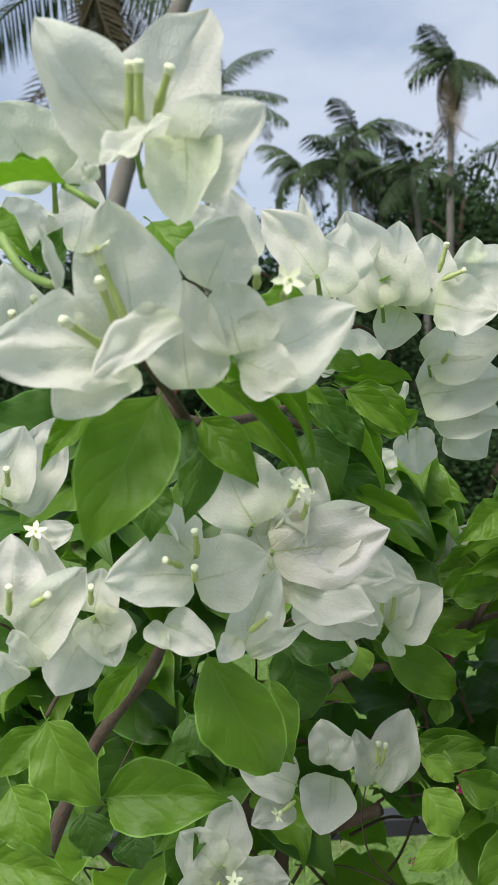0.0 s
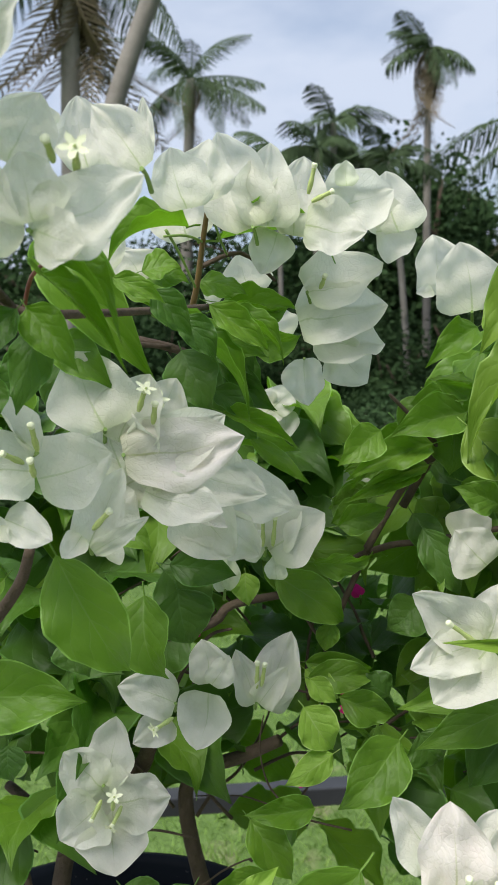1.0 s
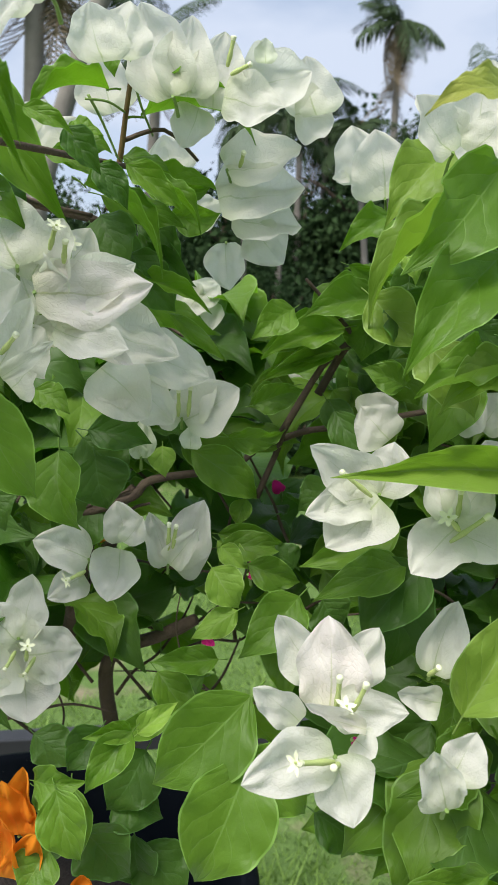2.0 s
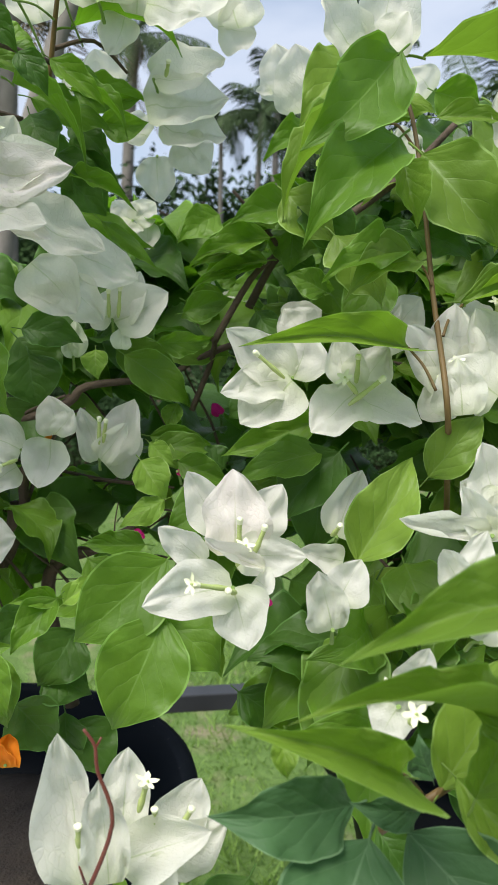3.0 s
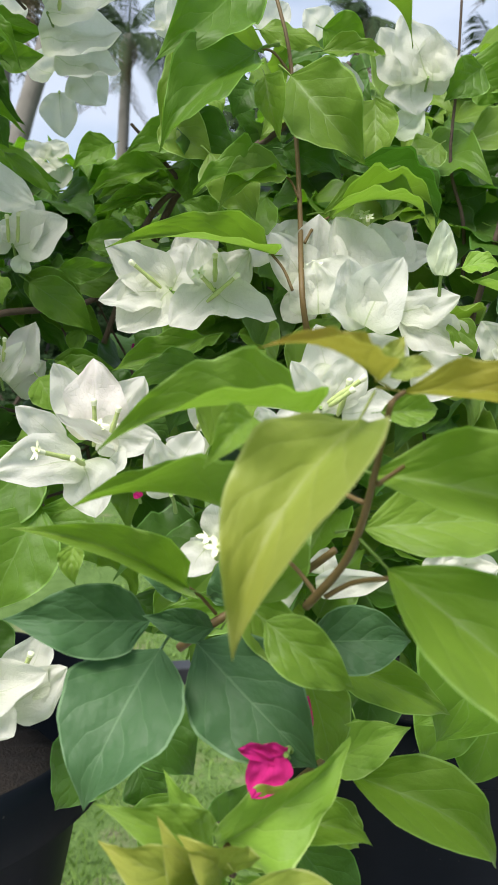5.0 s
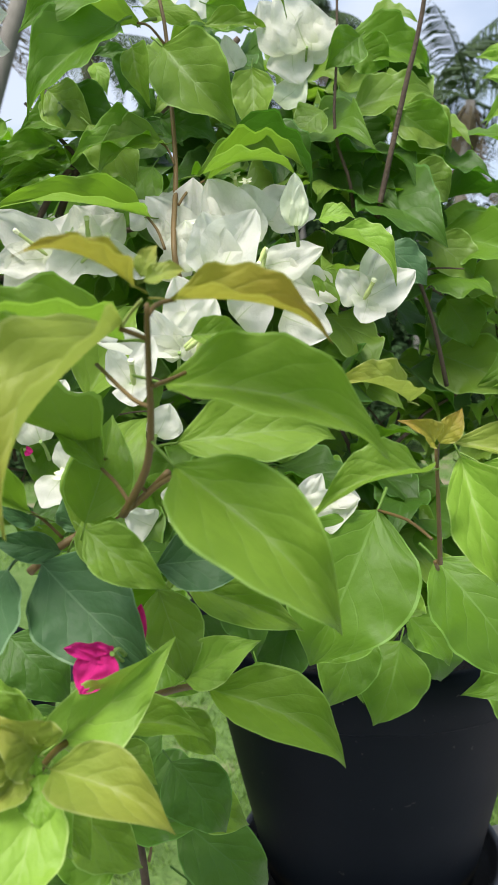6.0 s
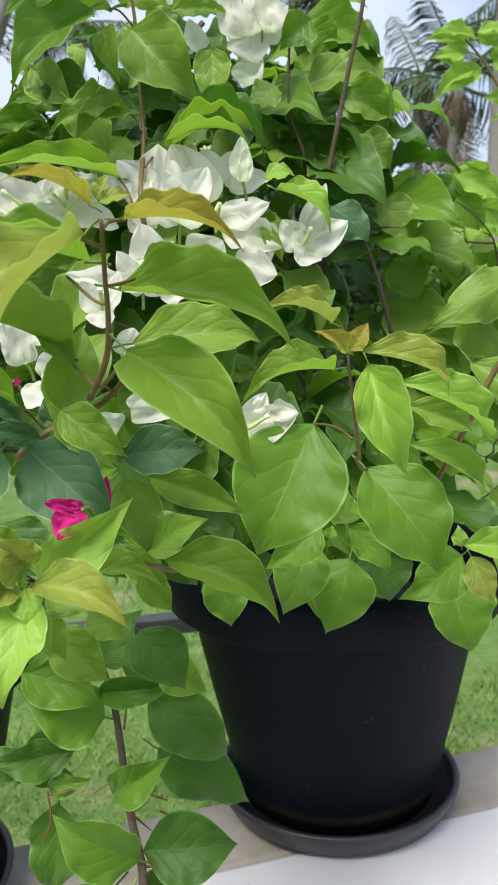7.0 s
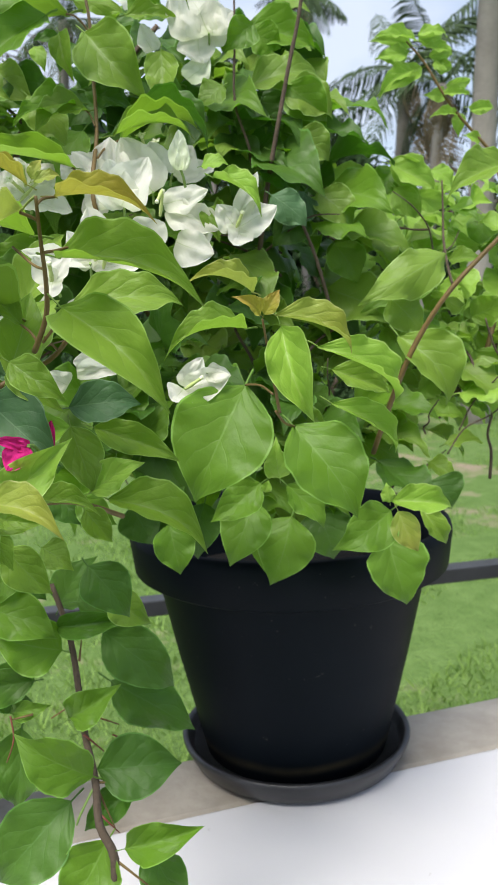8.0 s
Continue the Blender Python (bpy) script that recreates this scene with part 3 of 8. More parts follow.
def leaf_mesh(name, bow, fold, wave, hook, sweep=0.0, peak=0.0, nu=10, nv=20):
    """A leaf along +Y from (0, 0, 0) to (0, 1, 0), one unit wide, with a short stalk behind its base."""
    bm = bmesh.new()
    uv = bm.loops.layers.uv.new("UVMap")
    grid, coords = [], {}
    for j in range(nv + 1):
        v = j / nv
        half = 0.52 * leaf_half(v + peak * v * (1 - v)) * (1 - min(0.72, abs(sweep) * 1.8) * (1 - v) ** 5)
        row = []
        for i in range(nu + 1):
            u = i / nu * 2 - 1
            rolled = abs(sweep) > 0.1 and u * sweep < 0
            x = u * half * (0.76 if rolled else 1 - 0.5 * abs(sweep) * (u * sweep < 0)) + sweep * 4 * v * (1 - v) * (0.6 + 0.8 * v)
            z = bow * 4 * v * (1 - v) + (0.95 * abs(u) ** 1.6 if rolled else fold * abs(u)) * half + hook * v * v * (1 - v) * 4
            z += wave * u * u * math.sin(v * 12 + 30 * bow + (0.9 if u > 0 else 2.6)) * (0.35 + 0.65 * half / 0.52)
            z += (0.026 + 0.06 * abs(sweep)) * abs(u) ** 3 * math.sin(v * 27 + 40 * wave + (2.1 if u > 0 else 0.4))
            z -= 0.09 * max(0.0, v - 0.72) ** 2 / 0.078
            vert = bm.verts.new((x, v + 0.03 * wave * math.cos(7 * v) * u * u, z))
            coords[vert] = (u * 0.5 + 0.5, v)
            row.append(vert)
        grid.append(row)
    for j in range(nv):
        for i in range(nu):
            f = bm.faces.new((grid[j][i], grid[j][i + 1], grid[j + 1][i + 1], grid[j + 1][i]))
            for loop in f.loops:
                loop[uv].uv = coords[loop.vert]
    before = set(bm.faces)
    tube(bm, [(0, 0.03, -0.004), (0, -0.07, -0.02), (0, -0.15, -0.06)], [0.013, 0.014, 0.016], 5)
    for f in set(bm.faces) - before:
        for loop in f.loops:
            loop[uv].uv = (0.5, 0.1)
    me = mesh_of(bm, name)
    return me


LEAF_SHAPES = [leaf_mesh("leaf_shape", *p) for p in (
    (0.05, 0.30, 0.050, 0.05, 0.04), (0.10, 0.20, 0.070, 0.02, -0.06), (0.03, 0.38, 0.045, 0.08, 0.06), (0.08, -0.15, 0.070, -0.05, -0.04),
    (0.13, 0.42, 0.060, 0.06, 0.08), (-0.04, 0.26, 0.065, 0.09, -0.07), (0.09, 0.34, 0.085, -0.04, 0.03), (0.11, 0.16, 0.050, 0.08, -0.03),
    (0.12, 0.30, 0.045, 0.08, 0.16), (0.12, 0.30, 0.045, 0.08, -0.16), (0.12, 0.40, 0.060, 0.10, 0.15), (0.08, 0.20, 0.030, 0.03, 0.0, -0.30),
    (0.12, 0.25, 0.070, 0.12, 0.19, 0.05))]


def bract_mesh(name, cup, curl, crinkle, peak, seed, nu=14, nv=14):
    """A broad papery bract along +Y, one unit wide and long, crinkled, its rim slightly rolled."""
    bm = bmesh.new()
    uv = bm.loops.layers.uv.new("UVMap")
    grid, coords = [], {}
    top = max((0.03 + 0.97 * q / 50) ** (peak * 1.05) * (1 - q / 50) ** 0.76 for q in range(51))
    for j in range(nv + 1):
        v = j / nv
        s = 0.03 + 0.97 * v
        half = 0.52 * (s ** (peak * 1.05)) * ((1 - v) ** 0.76) / top + 0.004
        row = []
        for i in range(nu + 1):
            u = i / nu * 2 - 1
            lobe = 1 + 0.10 * math.sin(seed * 2.3 + (1.9 if u > 0 else 0)) + 0.07 * math.sin(v * 9 + seed + (2.2 if u > 0 else 0))
            x = u * half * lobe * (1 - 0.10 * cup * abs(u)) + 0.05 * math.sin(seed) * v * (1 - v) * 4
            z = -cup * 1.5 * (4 * v * (1 - v) * 0.5) + cup * 1.6 * u * u * (0.25 + 0.75 * math.sin(math.pi * min(v * 1.1, 1)))
            z += curl * (v ** 3) * (1 - v) * 3 - curl * u ** 4 * 0.35
            z += crinkle * 1.5 * noise.noise((u * 1.9 + seed, v * 3.4, seed * 0.7)) + crinkle * 0.42 * noise.noise((u * 5 + seed, v * 8, seed))
            z += 0.05 * abs(u) ** 3 * math.sin(v * 13 + seed * 3 + (1.7 if u > 0 else 0))
            z *= math.sin(math.pi * 0.5 * min(1, (1 - v) * 4 + 0.0)) * min(1, v * 6 + 0.0)
            y = v + 0.03 * noise.noise((u * 3, seed, 2)) * math.sin(math.pi * v)
            vert = bm.verts.new((x, y, z))
            coords[vert] = (u * 0.5 + 0.5, v)
            row.append(vert)
        grid.append(row)
    for j in range(nv):
        for i in range(nu):
            f = bm.faces.new((grid[j][i], grid[j][i + 1], grid[j + 1][i + 1], grid[j + 1][i]))
            for loop in f.loops:
                loop[uv].uv = coords[loop.vert]
    return mesh_of(bm, name)


BRACT_SHAPES = [bract_mesh("bract_shape", *p) for p in (
    (0.07, 0.06, 0.06, 0.36, 1.3), (0.11, -0.08, 0.07, 0.30, 4.1), (0.09, 0.10, 0.08, 0.40, 7.7), (0.14, 0.06, 0.06, 0.33, 9.2), (0.06, -0.13, 0.09, 0.38, 12.4),
    (0.16, 0.12, 0.07, 0.34, 15.8), (0.12, -0.15, 0.08, 0.36, 18.3), (0.10, 0.16, 0.10, 0.42, 21.1), (0.08, -0.10, 0.11, 0.34, 25.6), (0.15, -0.04, 0.09, 0.39, 29.4))]
BRACT_DEEP = [bract_mesh("bract_folded", *p) for p in ((0.24, 0.12, 0.06, 0.40, 2.2), (0.30, -0.10, 0.07, 0.36, 5.5))]

LEAF_TONES = {"G": LEAF, "H": LEAF_FRESH, "D": LEAF_DARK_SHADED, "B": LEAF_BLUE, "M": LEAF_LIME, "Y": LEAF_GOLD, "Z": LEAF_OLIVE}
BRACT_TONES = {"W": BRACT, "E": BRACT_GREEN, "K": BRACT_BLUSH, "P": BRACT_PINK, "O": BRACT_ORANGE}
BRACT_LABELS = {"E": "young greenish white bract", "K": "white bract with a faint pink blush", "P": "bright magenta bract", "O": "bright orange bract"}
LEAF_LABELS = {"B": "dull blue-green leaf", "M": "pale yellow-green young leaf", "Y": "golden bronze new leaf", "Z": "olive young leaf"}
STEM_TONES = {"K": BARK, "R": TWIG_RED, "T": TWIG, "E": TWIG_GREEN}
MESH_CACHE = {}
PLANTS = {}
shape_rng = random.Random(41)


def toned(shape, material):
    key = (shape.name, material.name)
    if key not in MESH_CACHE:
        me = shape.copy()
        me.materials.clear()
        me.materials.append(material)
        MESH_CACHE[key] = me
    return MESH_CACHE[key]


def plant(x, y, z, label):
    thing = new("bougainvillea", None)
    thing.matrix_basis = pose(x, y, z)
    return tagged(thing, label, "shrub", "potted bougainvilleas")


def under(ob, parent):
    ob.parent = parent
    if parent.type == "EMPTY":
        ob.matrix_parent_inverse = parent.matrix_basis.inverted()
    return ob


def blade(base, tip, normal, width):
    """The pose of a leaf or bract that lies from base to tip and faces along normal."""
    b, t = Vector(base), Vector(tip)
    y = t - b
    length = y.length
    y.normalize()
    z = Vector(normal)
    z = (z - y * z.dot(y)).normalized()
    x = y.cross(z)
    m = Matrix.Identity(4)
    for r in range(3):
        m[r][0], m[r][1], m[r][2], m[r][3] = x[r] * width, y[r] * length, z[r] * length, b[r]
    return m


def leaf(thing, tone, base, tip, normal, width, shape=None):
    me = toned(LEAF_SHAPES[shape if shape is not None else shape_rng.randrange(8)], LEAF_TONES[tone])
    ob = under(new("leaf", me), thing)
    ob.matrix_basis = blade(base, tip, normal, width)
    return tagged(ob, LEAF_LABELS.get(tone, ""))


def flower(thing):
    """A flower head: its stalk is made with the first bract."""
    ob = under(new("flower", bpy.data.meshes.new("flower_stalk")), thing)
    ob.data.materials.append(TWIG_GREEN)
    return ob


def bract(head, tone, base, tip, normal, width, cup):
    if not head.data.vertices:
        b, n = Vector(base), Vector(normal)
        bm = bmesh.new()
        tube(bm, [b + n * 0.001, b - n * 0.006 + Vector((0, 0, -0.001)), b - n * 0.012 + Vector((0, 0, -0.005))], [0.0009, 0.0008, 0.0010], 6)
        bm.to_mesh(head.data)
        bm.free()
    pool = BRACT_DEEP if cup > 0.13 else BRACT_SHAPES
    ob = under(new("bract", toned(pool[shape_rng.randrange(len(pool))], BRACT_TONES[tone])), head)
    ob.matrix_basis = blade(base, tip, normal, width)
    return tagged(ob, BRACT_LABELS.get(tone, ""))


def floret_mesh(name, is_open):
    """A slender floret along +Y, one unit long: a green tube, waisted, ending in a closed bud or an open star."""
    bm = bmesh.new()
    rings = [(0.0, 0.045), (0.12, 0.075), (0.35, 0.095), (0.55, 0.070), (0.80, 0.075), (0.90, 0.10), (0.96, 0.105), (1.0, 0.06)]
    tube(bm, [(0, y, 0.02 * math.sin(y * 3)) for y, r in rings], [r for y, r in rings], 8)
    for f in bm.faces:
        f.material_index = 1 if f.calc_center_median().y > 0.84 else 0
    if is_open:
        centre = bm.verts.new((0, 0.94, 0))
        rim = []
        for i in range(20):
            a = i / 20 * math.tau
            r = (0.34, 0.25, 0.13, 0.25)[i % 4]
            rim.append(bm.verts.new((math.cos(a) * r, 1.03 + 0.03 * (i % 4 == 0), math.sin(a) * r)))
        for i in range(20):
            f = bm.faces.new((centre, rim[i], rim[(i + 1) % 20]))
            f.material_index = 1
        tube(bm, [(0.02, 0.93, 0), (0.02, 1.05, 0.02)], [0.05, 0.035], 6)
    return mesh_of(bm, name, TUBE, STAR)


FLORETS = [floret_mesh("floret_bud", False), floret_mesh("floret_star", True)]


def floret(head, base, tip, is_open):
    b, t = Vector(base), Vector(tip)
    y = t - b
    length = max(y.length, 0.012)
    b = t - y.normalized() * length
    m = blade(b, t, (0.3, -1, 0.2), 0.0142)
    z = m.col[2].to_3d().normalized() * 0.0142
    for r in range(3):
        m[r][2] = z[r]
    ob = under(new("floret", FLORETS[is_open]), head)
    ob.matrix_basis = m
    return ob


def stem(thing, tone, points, first, last):
    n = len(points)
    bm = bmesh.new()
    tube(bm, points, [first + (last - first) * i / (n - 1) for i in range(n)], 8)
    return under(new("stem", mesh_of(bm, "stem", STEM_TONES[tone])), thing)


A = plant(POT_A[0], POT_A[1], 1.0, "white bougainvillea shrub in full bloom in a black pot")
B = plant(POT_B[0], POT_B[1], 1.0, "leafy bougainvillea with lime young shoots and white flowers in a pot")
C = plant(0.17, 0.10, 0.8, "drooping bougainvillea branch with dull dark green leaves and thorns")
fl = flower(A)
bract(fl, "W", (-0.0170, 0.2360, 1.5682), (-0.0374, 0.2220, 1.5950), (-0.12, -0.97, 0.21), 0.0248, 0.1)
bract(fl, "W", (-0.0155, 0.2400, 1.5709), (0.0035, 0.2460, 1.6063), (-0.07, -0.97, 0.23), 0.0293, 0.1)
bract(fl, "W", (-0.0052, 0.2400, 1.5621), (0.0167, 0.2220, 1.5740), (0.04, -1.00, 0.02), 0.0239, 0.1)
bract(fl, "W", (-0.0079, 0.2280, 1.5736), (-0.0208, 0.2050, 1.5566), (-0.40, -0.72, 0.57), 0.0091, 0.1)
bract(fl, "E", (-0.0033, 0.2380, 1.5715), (-0.0053, 0.2260, 1.5466), (-0.12, -0.99, 0.09), 0.0206, 0.1)
floret(fl, (-0.0171, 0.2300, 1.5700), (-0.0153, 0.2220, 1.5848), 0)
floret(fl, (-0.0145, 0.2290, 1.5694), (-0.0129, 0.2200, 1.5843), 0)
floret(fl, (-0.0103, 0.2300, 1.5741), (-0.0056, 0.2220, 1.5836), 0)
fl = flower(A)
bract(fl, "E", (-0.0462, 0.2780, 1.5694), (-0.0605, 0.2680, 1.5899), (0.20, -0.96, 0.17), 0.0285, 0.1)
bract(fl, "W", (-0.0469, 0.2840, 1.5707), (-0.0374, 0.2880, 1.5950), (0.14, -0.97, 0.18), 0.0240, 0.1)
bract(fl, "E", (-0.0295, 0.2500, 1.5631), (-0.0308, 0.2450, 1.5676), (0.05, -1.00, 0.05), 0.0053, 0.1)
leaf(A, "G", (-0.0387, 0.2580, 1.5640), (-0.0621, 0.2500, 1.5563), (0.06, -0.84, 0.54), 0.0110, 8)
leaf(A, "G", (-0.0728, 0.3000, 1.5608), (-0.0558, 0.2900, 1.5464), (0.01, -0.91, 0.41), 0.0134)
leaf(A, "D", (-0.0564, 0.3050, 1.5455), (-0.0490, 0.3000, 1.5596), (0.07, -0.98, 0.17), 0.0115)
stem(A, "E", [(-0.0288, 0.2500, 1.5564), (-0.0336, 0.2500, 1.5597), (-0.0394, 0.2580, 1.5637)], .0011, .0009)
stem(A, "E", [(-0.0611, 0.2700, 1.5520), (-0.0524, 0.2600, 1.5405), (-0.0416, 0.2500, 1.5352)], .0016, .0012)
fl = flower(A)
bract(fl, "W", (-0.0701, 0.3500, 1.5599), (-0.0787, 0.3450, 1.5790), (0.10, -0.97, 0.22), 0.0255, 0.1)
bract(fl, "W", (-0.0547, 0.3500, 1.5585), (-0.0485, 0.3500, 1.5885), (-0.10, -0.99, 0.01), 0.0257, 0.1)
bract(fl, "W", (-0.0686, 0.3200, 1.5238), (-0.0715, 0.3100, 1.5497), (0.15, -0.97, 0.18), 0.0251, 0.1)
floret(fl, (-0.0693, 0.3100, 1.5284), (-0.0684, 0.3050, 1.5325), 0)
floret(fl, (-0.0616, 0.3100, 1.5340), (-0.0607, 0.3050, 1.5373), 0)
fl = flower(A)
bract(fl, "W", (-0.0198, 0.2450, 1.5179), (-0.0239, 0.2360, 1.5554), (0.09, -0.94, 0.33), 0.0296, 0.1)
bract(fl, "W", (-0.0215, 0.2460, 1.5170), (-0.0543, 0.2220, 1.5150), (0.31, -0.89, 0.32), 0.0283, 0.1)
bract(fl, "W", (-0.0073, 0.2360, 1.5256), (-0.0256, 0.2120, 1.5098), (0.26, -0.83, 0.48), 0.0124, 0.1)
bract(fl, "W", (-0.0211, 0.2440, 1.5143), (-0.0402, 0.2360, 1.4997), (-0.03, -0.93, 0.35), 0.0219, 0.1)
bract(fl, "W", (-0.0391, 0.2450, 1.5340), (-0.0428, 0.2380, 1.5499), (0.47, -0.88, -0.07), 0.0040, 0.1)
floret(fl, (-0.0227, 0.2420, 1.5200), (-0.0253, 0.2250, 1.5344), 0)
floret(fl, (-0.0202, 0.2440, 1.5215), (-0.0274, 0.2360, 1.5424), 1)
floret(fl, (-0.0238, 0.2400, 1.5155), (-0.0340, 0.2200, 1.5242), 0)
fl = flower(A)
bract(fl, "W", (0.0079, 0.2490, 1.5133), (0.0410, 0.2430, 1.5271), (-0.26, -0.96, 0.13), 0.0247, 0.1)
bract(fl, "W", (0.0001, 0.2580, 1.5343), (0.0101, 0.2620, 1.5550), (0.19, -0.97, 0.16), 0.0235, 0.1)
bract(fl, "W", (-0.0051, 0.2480, 1.5058), (-0.0059, 0.2520, 1.5361), (0.04, -1.00, -0.08), 0.0228, 0.1)
bract(fl, "W", (0.0095, 0.2460, 1.5154), (0.0057, 0.2500, 1.5356), (-0.16, -0.98, 0.15), 0.0233, 0.1)
bract(fl, "W", (0.0101, 0.2470, 1.5132), (0.0246, 0.2400, 1.5083), (-0.18, -0.98, -0.07), 0.0178, 0.1)
floret(fl, (0.0218, 0.2470, 1.5313), (0.0225, 0.2400, 1.5342), 1)
floret(fl, (0.0142, 0.2500, 1.5351), (0.0141, 0.2430, 1.5377), 0)
fl = flower(A)
bract(fl, "W", (0.0000, 0.3100, 1.5563), (-0.0054, 0.3100, 1.5678), (0.03, -0.94, 0.34), 0.0189, 0.1)
bract(fl, "W", (0.0093, 0.3600, 1.5527), (0.0044, 0.3650, 1.5852), (0.07, -0.93, 0.35), 0.0245, 0.1)
leaf(A, "G", (-0.0186, 0.2950, 1.5595), (-0.0022, 0.2850, 1.5385), (0.16, -0.86, 0.48), 0.0160)
leaf(A, "G", (-0.0151, 0.2650, 1.5037), (-0.0358, 0.2470, 1.4612), (0.08, -0.98, 0.20), 0.0268, 11)
leaf(A, "G", (-0.0396, 0.2850, 1.4981), (-0.0540, 0.2750, 1.4817), (0.16, -0.87, 0.47), 0.0091)
leaf(A, "D", (-0.0067, 0.2900, 1.4942), (-0.0217, 0.2850, 1.4722), (0.19, -0.92, 0.35), 0.0155)
leaf(A, "D", (-0.0024, 0.3020, 1.4894), (-0.0108, 0.2960, 1.4586), (0.10, -0.97, 0.22), 0.0155)
leaf(A, "D", (-0.0270, 0.3120, 1.4722), (-0.0239, 0.3060, 1.4509), (0.15, -0.92, 0.35), 0.0180)
leaf(A, "G", (-0.0037, 0.2900, 1.4947), (0.0137, 0.2800, 1.4731), (-0.12, -0.98, 0.17), 0.0154)
leaf(A, "G", (0.0042, 0.2820, 1.5088), (0.0311, 0.2580, 1.4842), (0.15, -0.81, 0.57), 0.0131, 9)
leaf(A, "G", (0.0011, 0.2880, 1.5059), (0.0306, 0.2700, 1.4738), (-0.18, -0.83, 0.52), 0.0108, 9)
leaf(A, "G", (0.0222, 0.3150, 1.5063), (0.0414, 0.3150, 1.4969), (-0.05, -0.98, 0.20), 0.0083)
leaf(A, "D", (0.0360, 0.3300, 1.5027), (0.0506, 0.3300, 1.4848), (-0.10, -0.90, 0.42), 0.0133)
leaf(A, "G", (0.0566, 0.3900, 1.5004), (0.0843, 0.3900, 1.4788), (0.17, -0.97, 0.15), 0.0137)
leaf(A, "D", (0.0451, 0.3600, 1.4941), (0.0593, 0.3600, 1.4750), (0.05, -0.99, 0.16), 0.0142)
leaf(A, "D", (0.0561, 0.4200, 1.4609), (0.0792, 0.4200, 1.4436), (0.10, -0.96, 0.27), 0.0141)
fl = flower(A)
bract(fl, "W", (-0.0089, 0.3180, 1.4424), (-0.0220, 0.3080, 1.4678), (0.54, -0.81, 0.22), 0.0103, 0.2)
bract(fl, "W", (-0.0100, 0.3180, 1.4353), (-0.0401, 0.3020, 1.4379), (0.23, -0.93, 0.27), 0.0265, 0.1)
bract(fl, "W", (-0.0099, 0.3220, 1.4321), (0.0183, 0.3250, 1.4409), (-0.10, -0.99, 0.03), 0.0308, 0.1)
bract(fl, "W", (-0.0210, 0.3140, 1.4185), (-0.0020, 0.3060, 1.4115), (0.04, -0.95, 0.30), 0.0166, 0.1)
bract(fl, "W", (-0.0263, 0.3140, 1.4187), (-0.0185, 0.3100, 1.4105), (0.15, -0.96, 0.25), 0.0084, 0.1)
floret(fl, (-0.0080, 0.3160, 1.4433), (-0.0083, 0.3080, 1.4545), 0)
floret(fl, (-0.0092, 0.3140, 1.4342), (-0.0085, 0.3050, 1.4418), 0)
floret(fl, (-0.0157, 0.3140, 1.4406), (-0.0196, 0.3080, 1.4439), 0)
fl = flower(A)
bract(fl, "W", (0.0076, 0.3250, 1.4045), (0.0217, 0.3280, 1.4348), (0.03, -1.00, 0.05), 0.0192, 0.1)
bract(fl, "W", (0.0056, 0.3250, 1.4090), (-0.0013, 0.3180, 1.4020), (0.18, -0.86, 0.48), 0.0107, 0.1)
bract(fl, "W", (0.0097, 0.3240, 1.4026), (0.0326, 0.3140, 1.4178), (-0.28, -0.94, -0.20), 0.0082, 0.1)
floret(fl, (0.0103, 0.3220, 1.4120), (0.0183, 0.3160, 1.4206), 0)
fl = flower(A)
bract(fl, "W", (0.0134, 0.3450, 1.4483), (0.0020, 0.3500, 1.4803), (0.16, -0.98, 0.14), 0.0362, 0.1)
bract(fl, "W", (0.0179, 0.3500, 1.4425), (0.0315, 0.3560, 1.4701), (-0.03, -0.98, 0.20), 0.0291, 0.1)
floret(fl, (0.0280, 0.3420, 1.4575), (0.0309, 0.3370, 1.4649), 1)
floret(fl, (0.0336, 0.3420, 1.4544), (0.0346, 0.3380, 1.4594), 0)
fl = flower(A)
bract(fl, "K", (0.0204, 0.3450, 1.4375), (0.0704, 0.3580, 1.4427), (-0.04, -0.95, 0.32), 0.0314, 0.1)
bract(fl, "W", (0.0227, 0.3500, 1.4307), (0.0625, 0.3620, 1.4518), (0.02, -0.97, 0.24), 0.0295, 0.1)
bract(fl, "W", (0.0287, 0.3450, 1.4225), (0.0604, 0.3380, 1.4139), (0.26, -0.86, 0.44), 0.0230, 0.1)
fl = flower(A)
bract(fl, "W", (0.0600, 0.4300, 1.4106), (0.0990, 0.4450, 1.3955), (-0.23, -0.93, 0.27), 0.0317, 0.1)
bract(fl, "W", (0.0569, 0.4300, 1.3932), (0.0791, 0.4400, 1.3703), (-0.13, -0.99, 0.12), 0.0260, 0.1)
bract(fl, "W", (0.0498, 0.4300, 1.3963), (0.0538, 0.4250, 1.3796), (0.19, -0.96, 0.19), 0.0249, 0.1)
fl = flower(A)
bract(fl, "W", (0.1471, 0.6000, 1.3617), (0.1271, 0.6000, 1.4000), (0.01, -1.00, -0.00), 0.0274, 0.1)
bract(fl, "W", (0.1471, 0.6000, 1.3617), (0.1489, 0.6000, 1.4124), (-0.05, -0.97, 0.22), 0.0274, 0.1)
bract(fl, "W", (0.1471, 0.6000, 1.3617), (0.1715, 0.6000, 1.3955), (-0.21, -0.95, 0.24), 0.0243, 0.1)
leaf(A, "G", (0.1467, 0.4500, 1.4349), (0.1224, 0.4400, 1.4177), (0.05, -0.98, 0.16), 0.0203)
fl = flower(A)
bract(fl, "K", (-0.0782, 0.3180, 1.4224), (-0.0767, 0.3200, 1.4523), (0.05, -0.98, 0.18), 0.0252, 0.1)
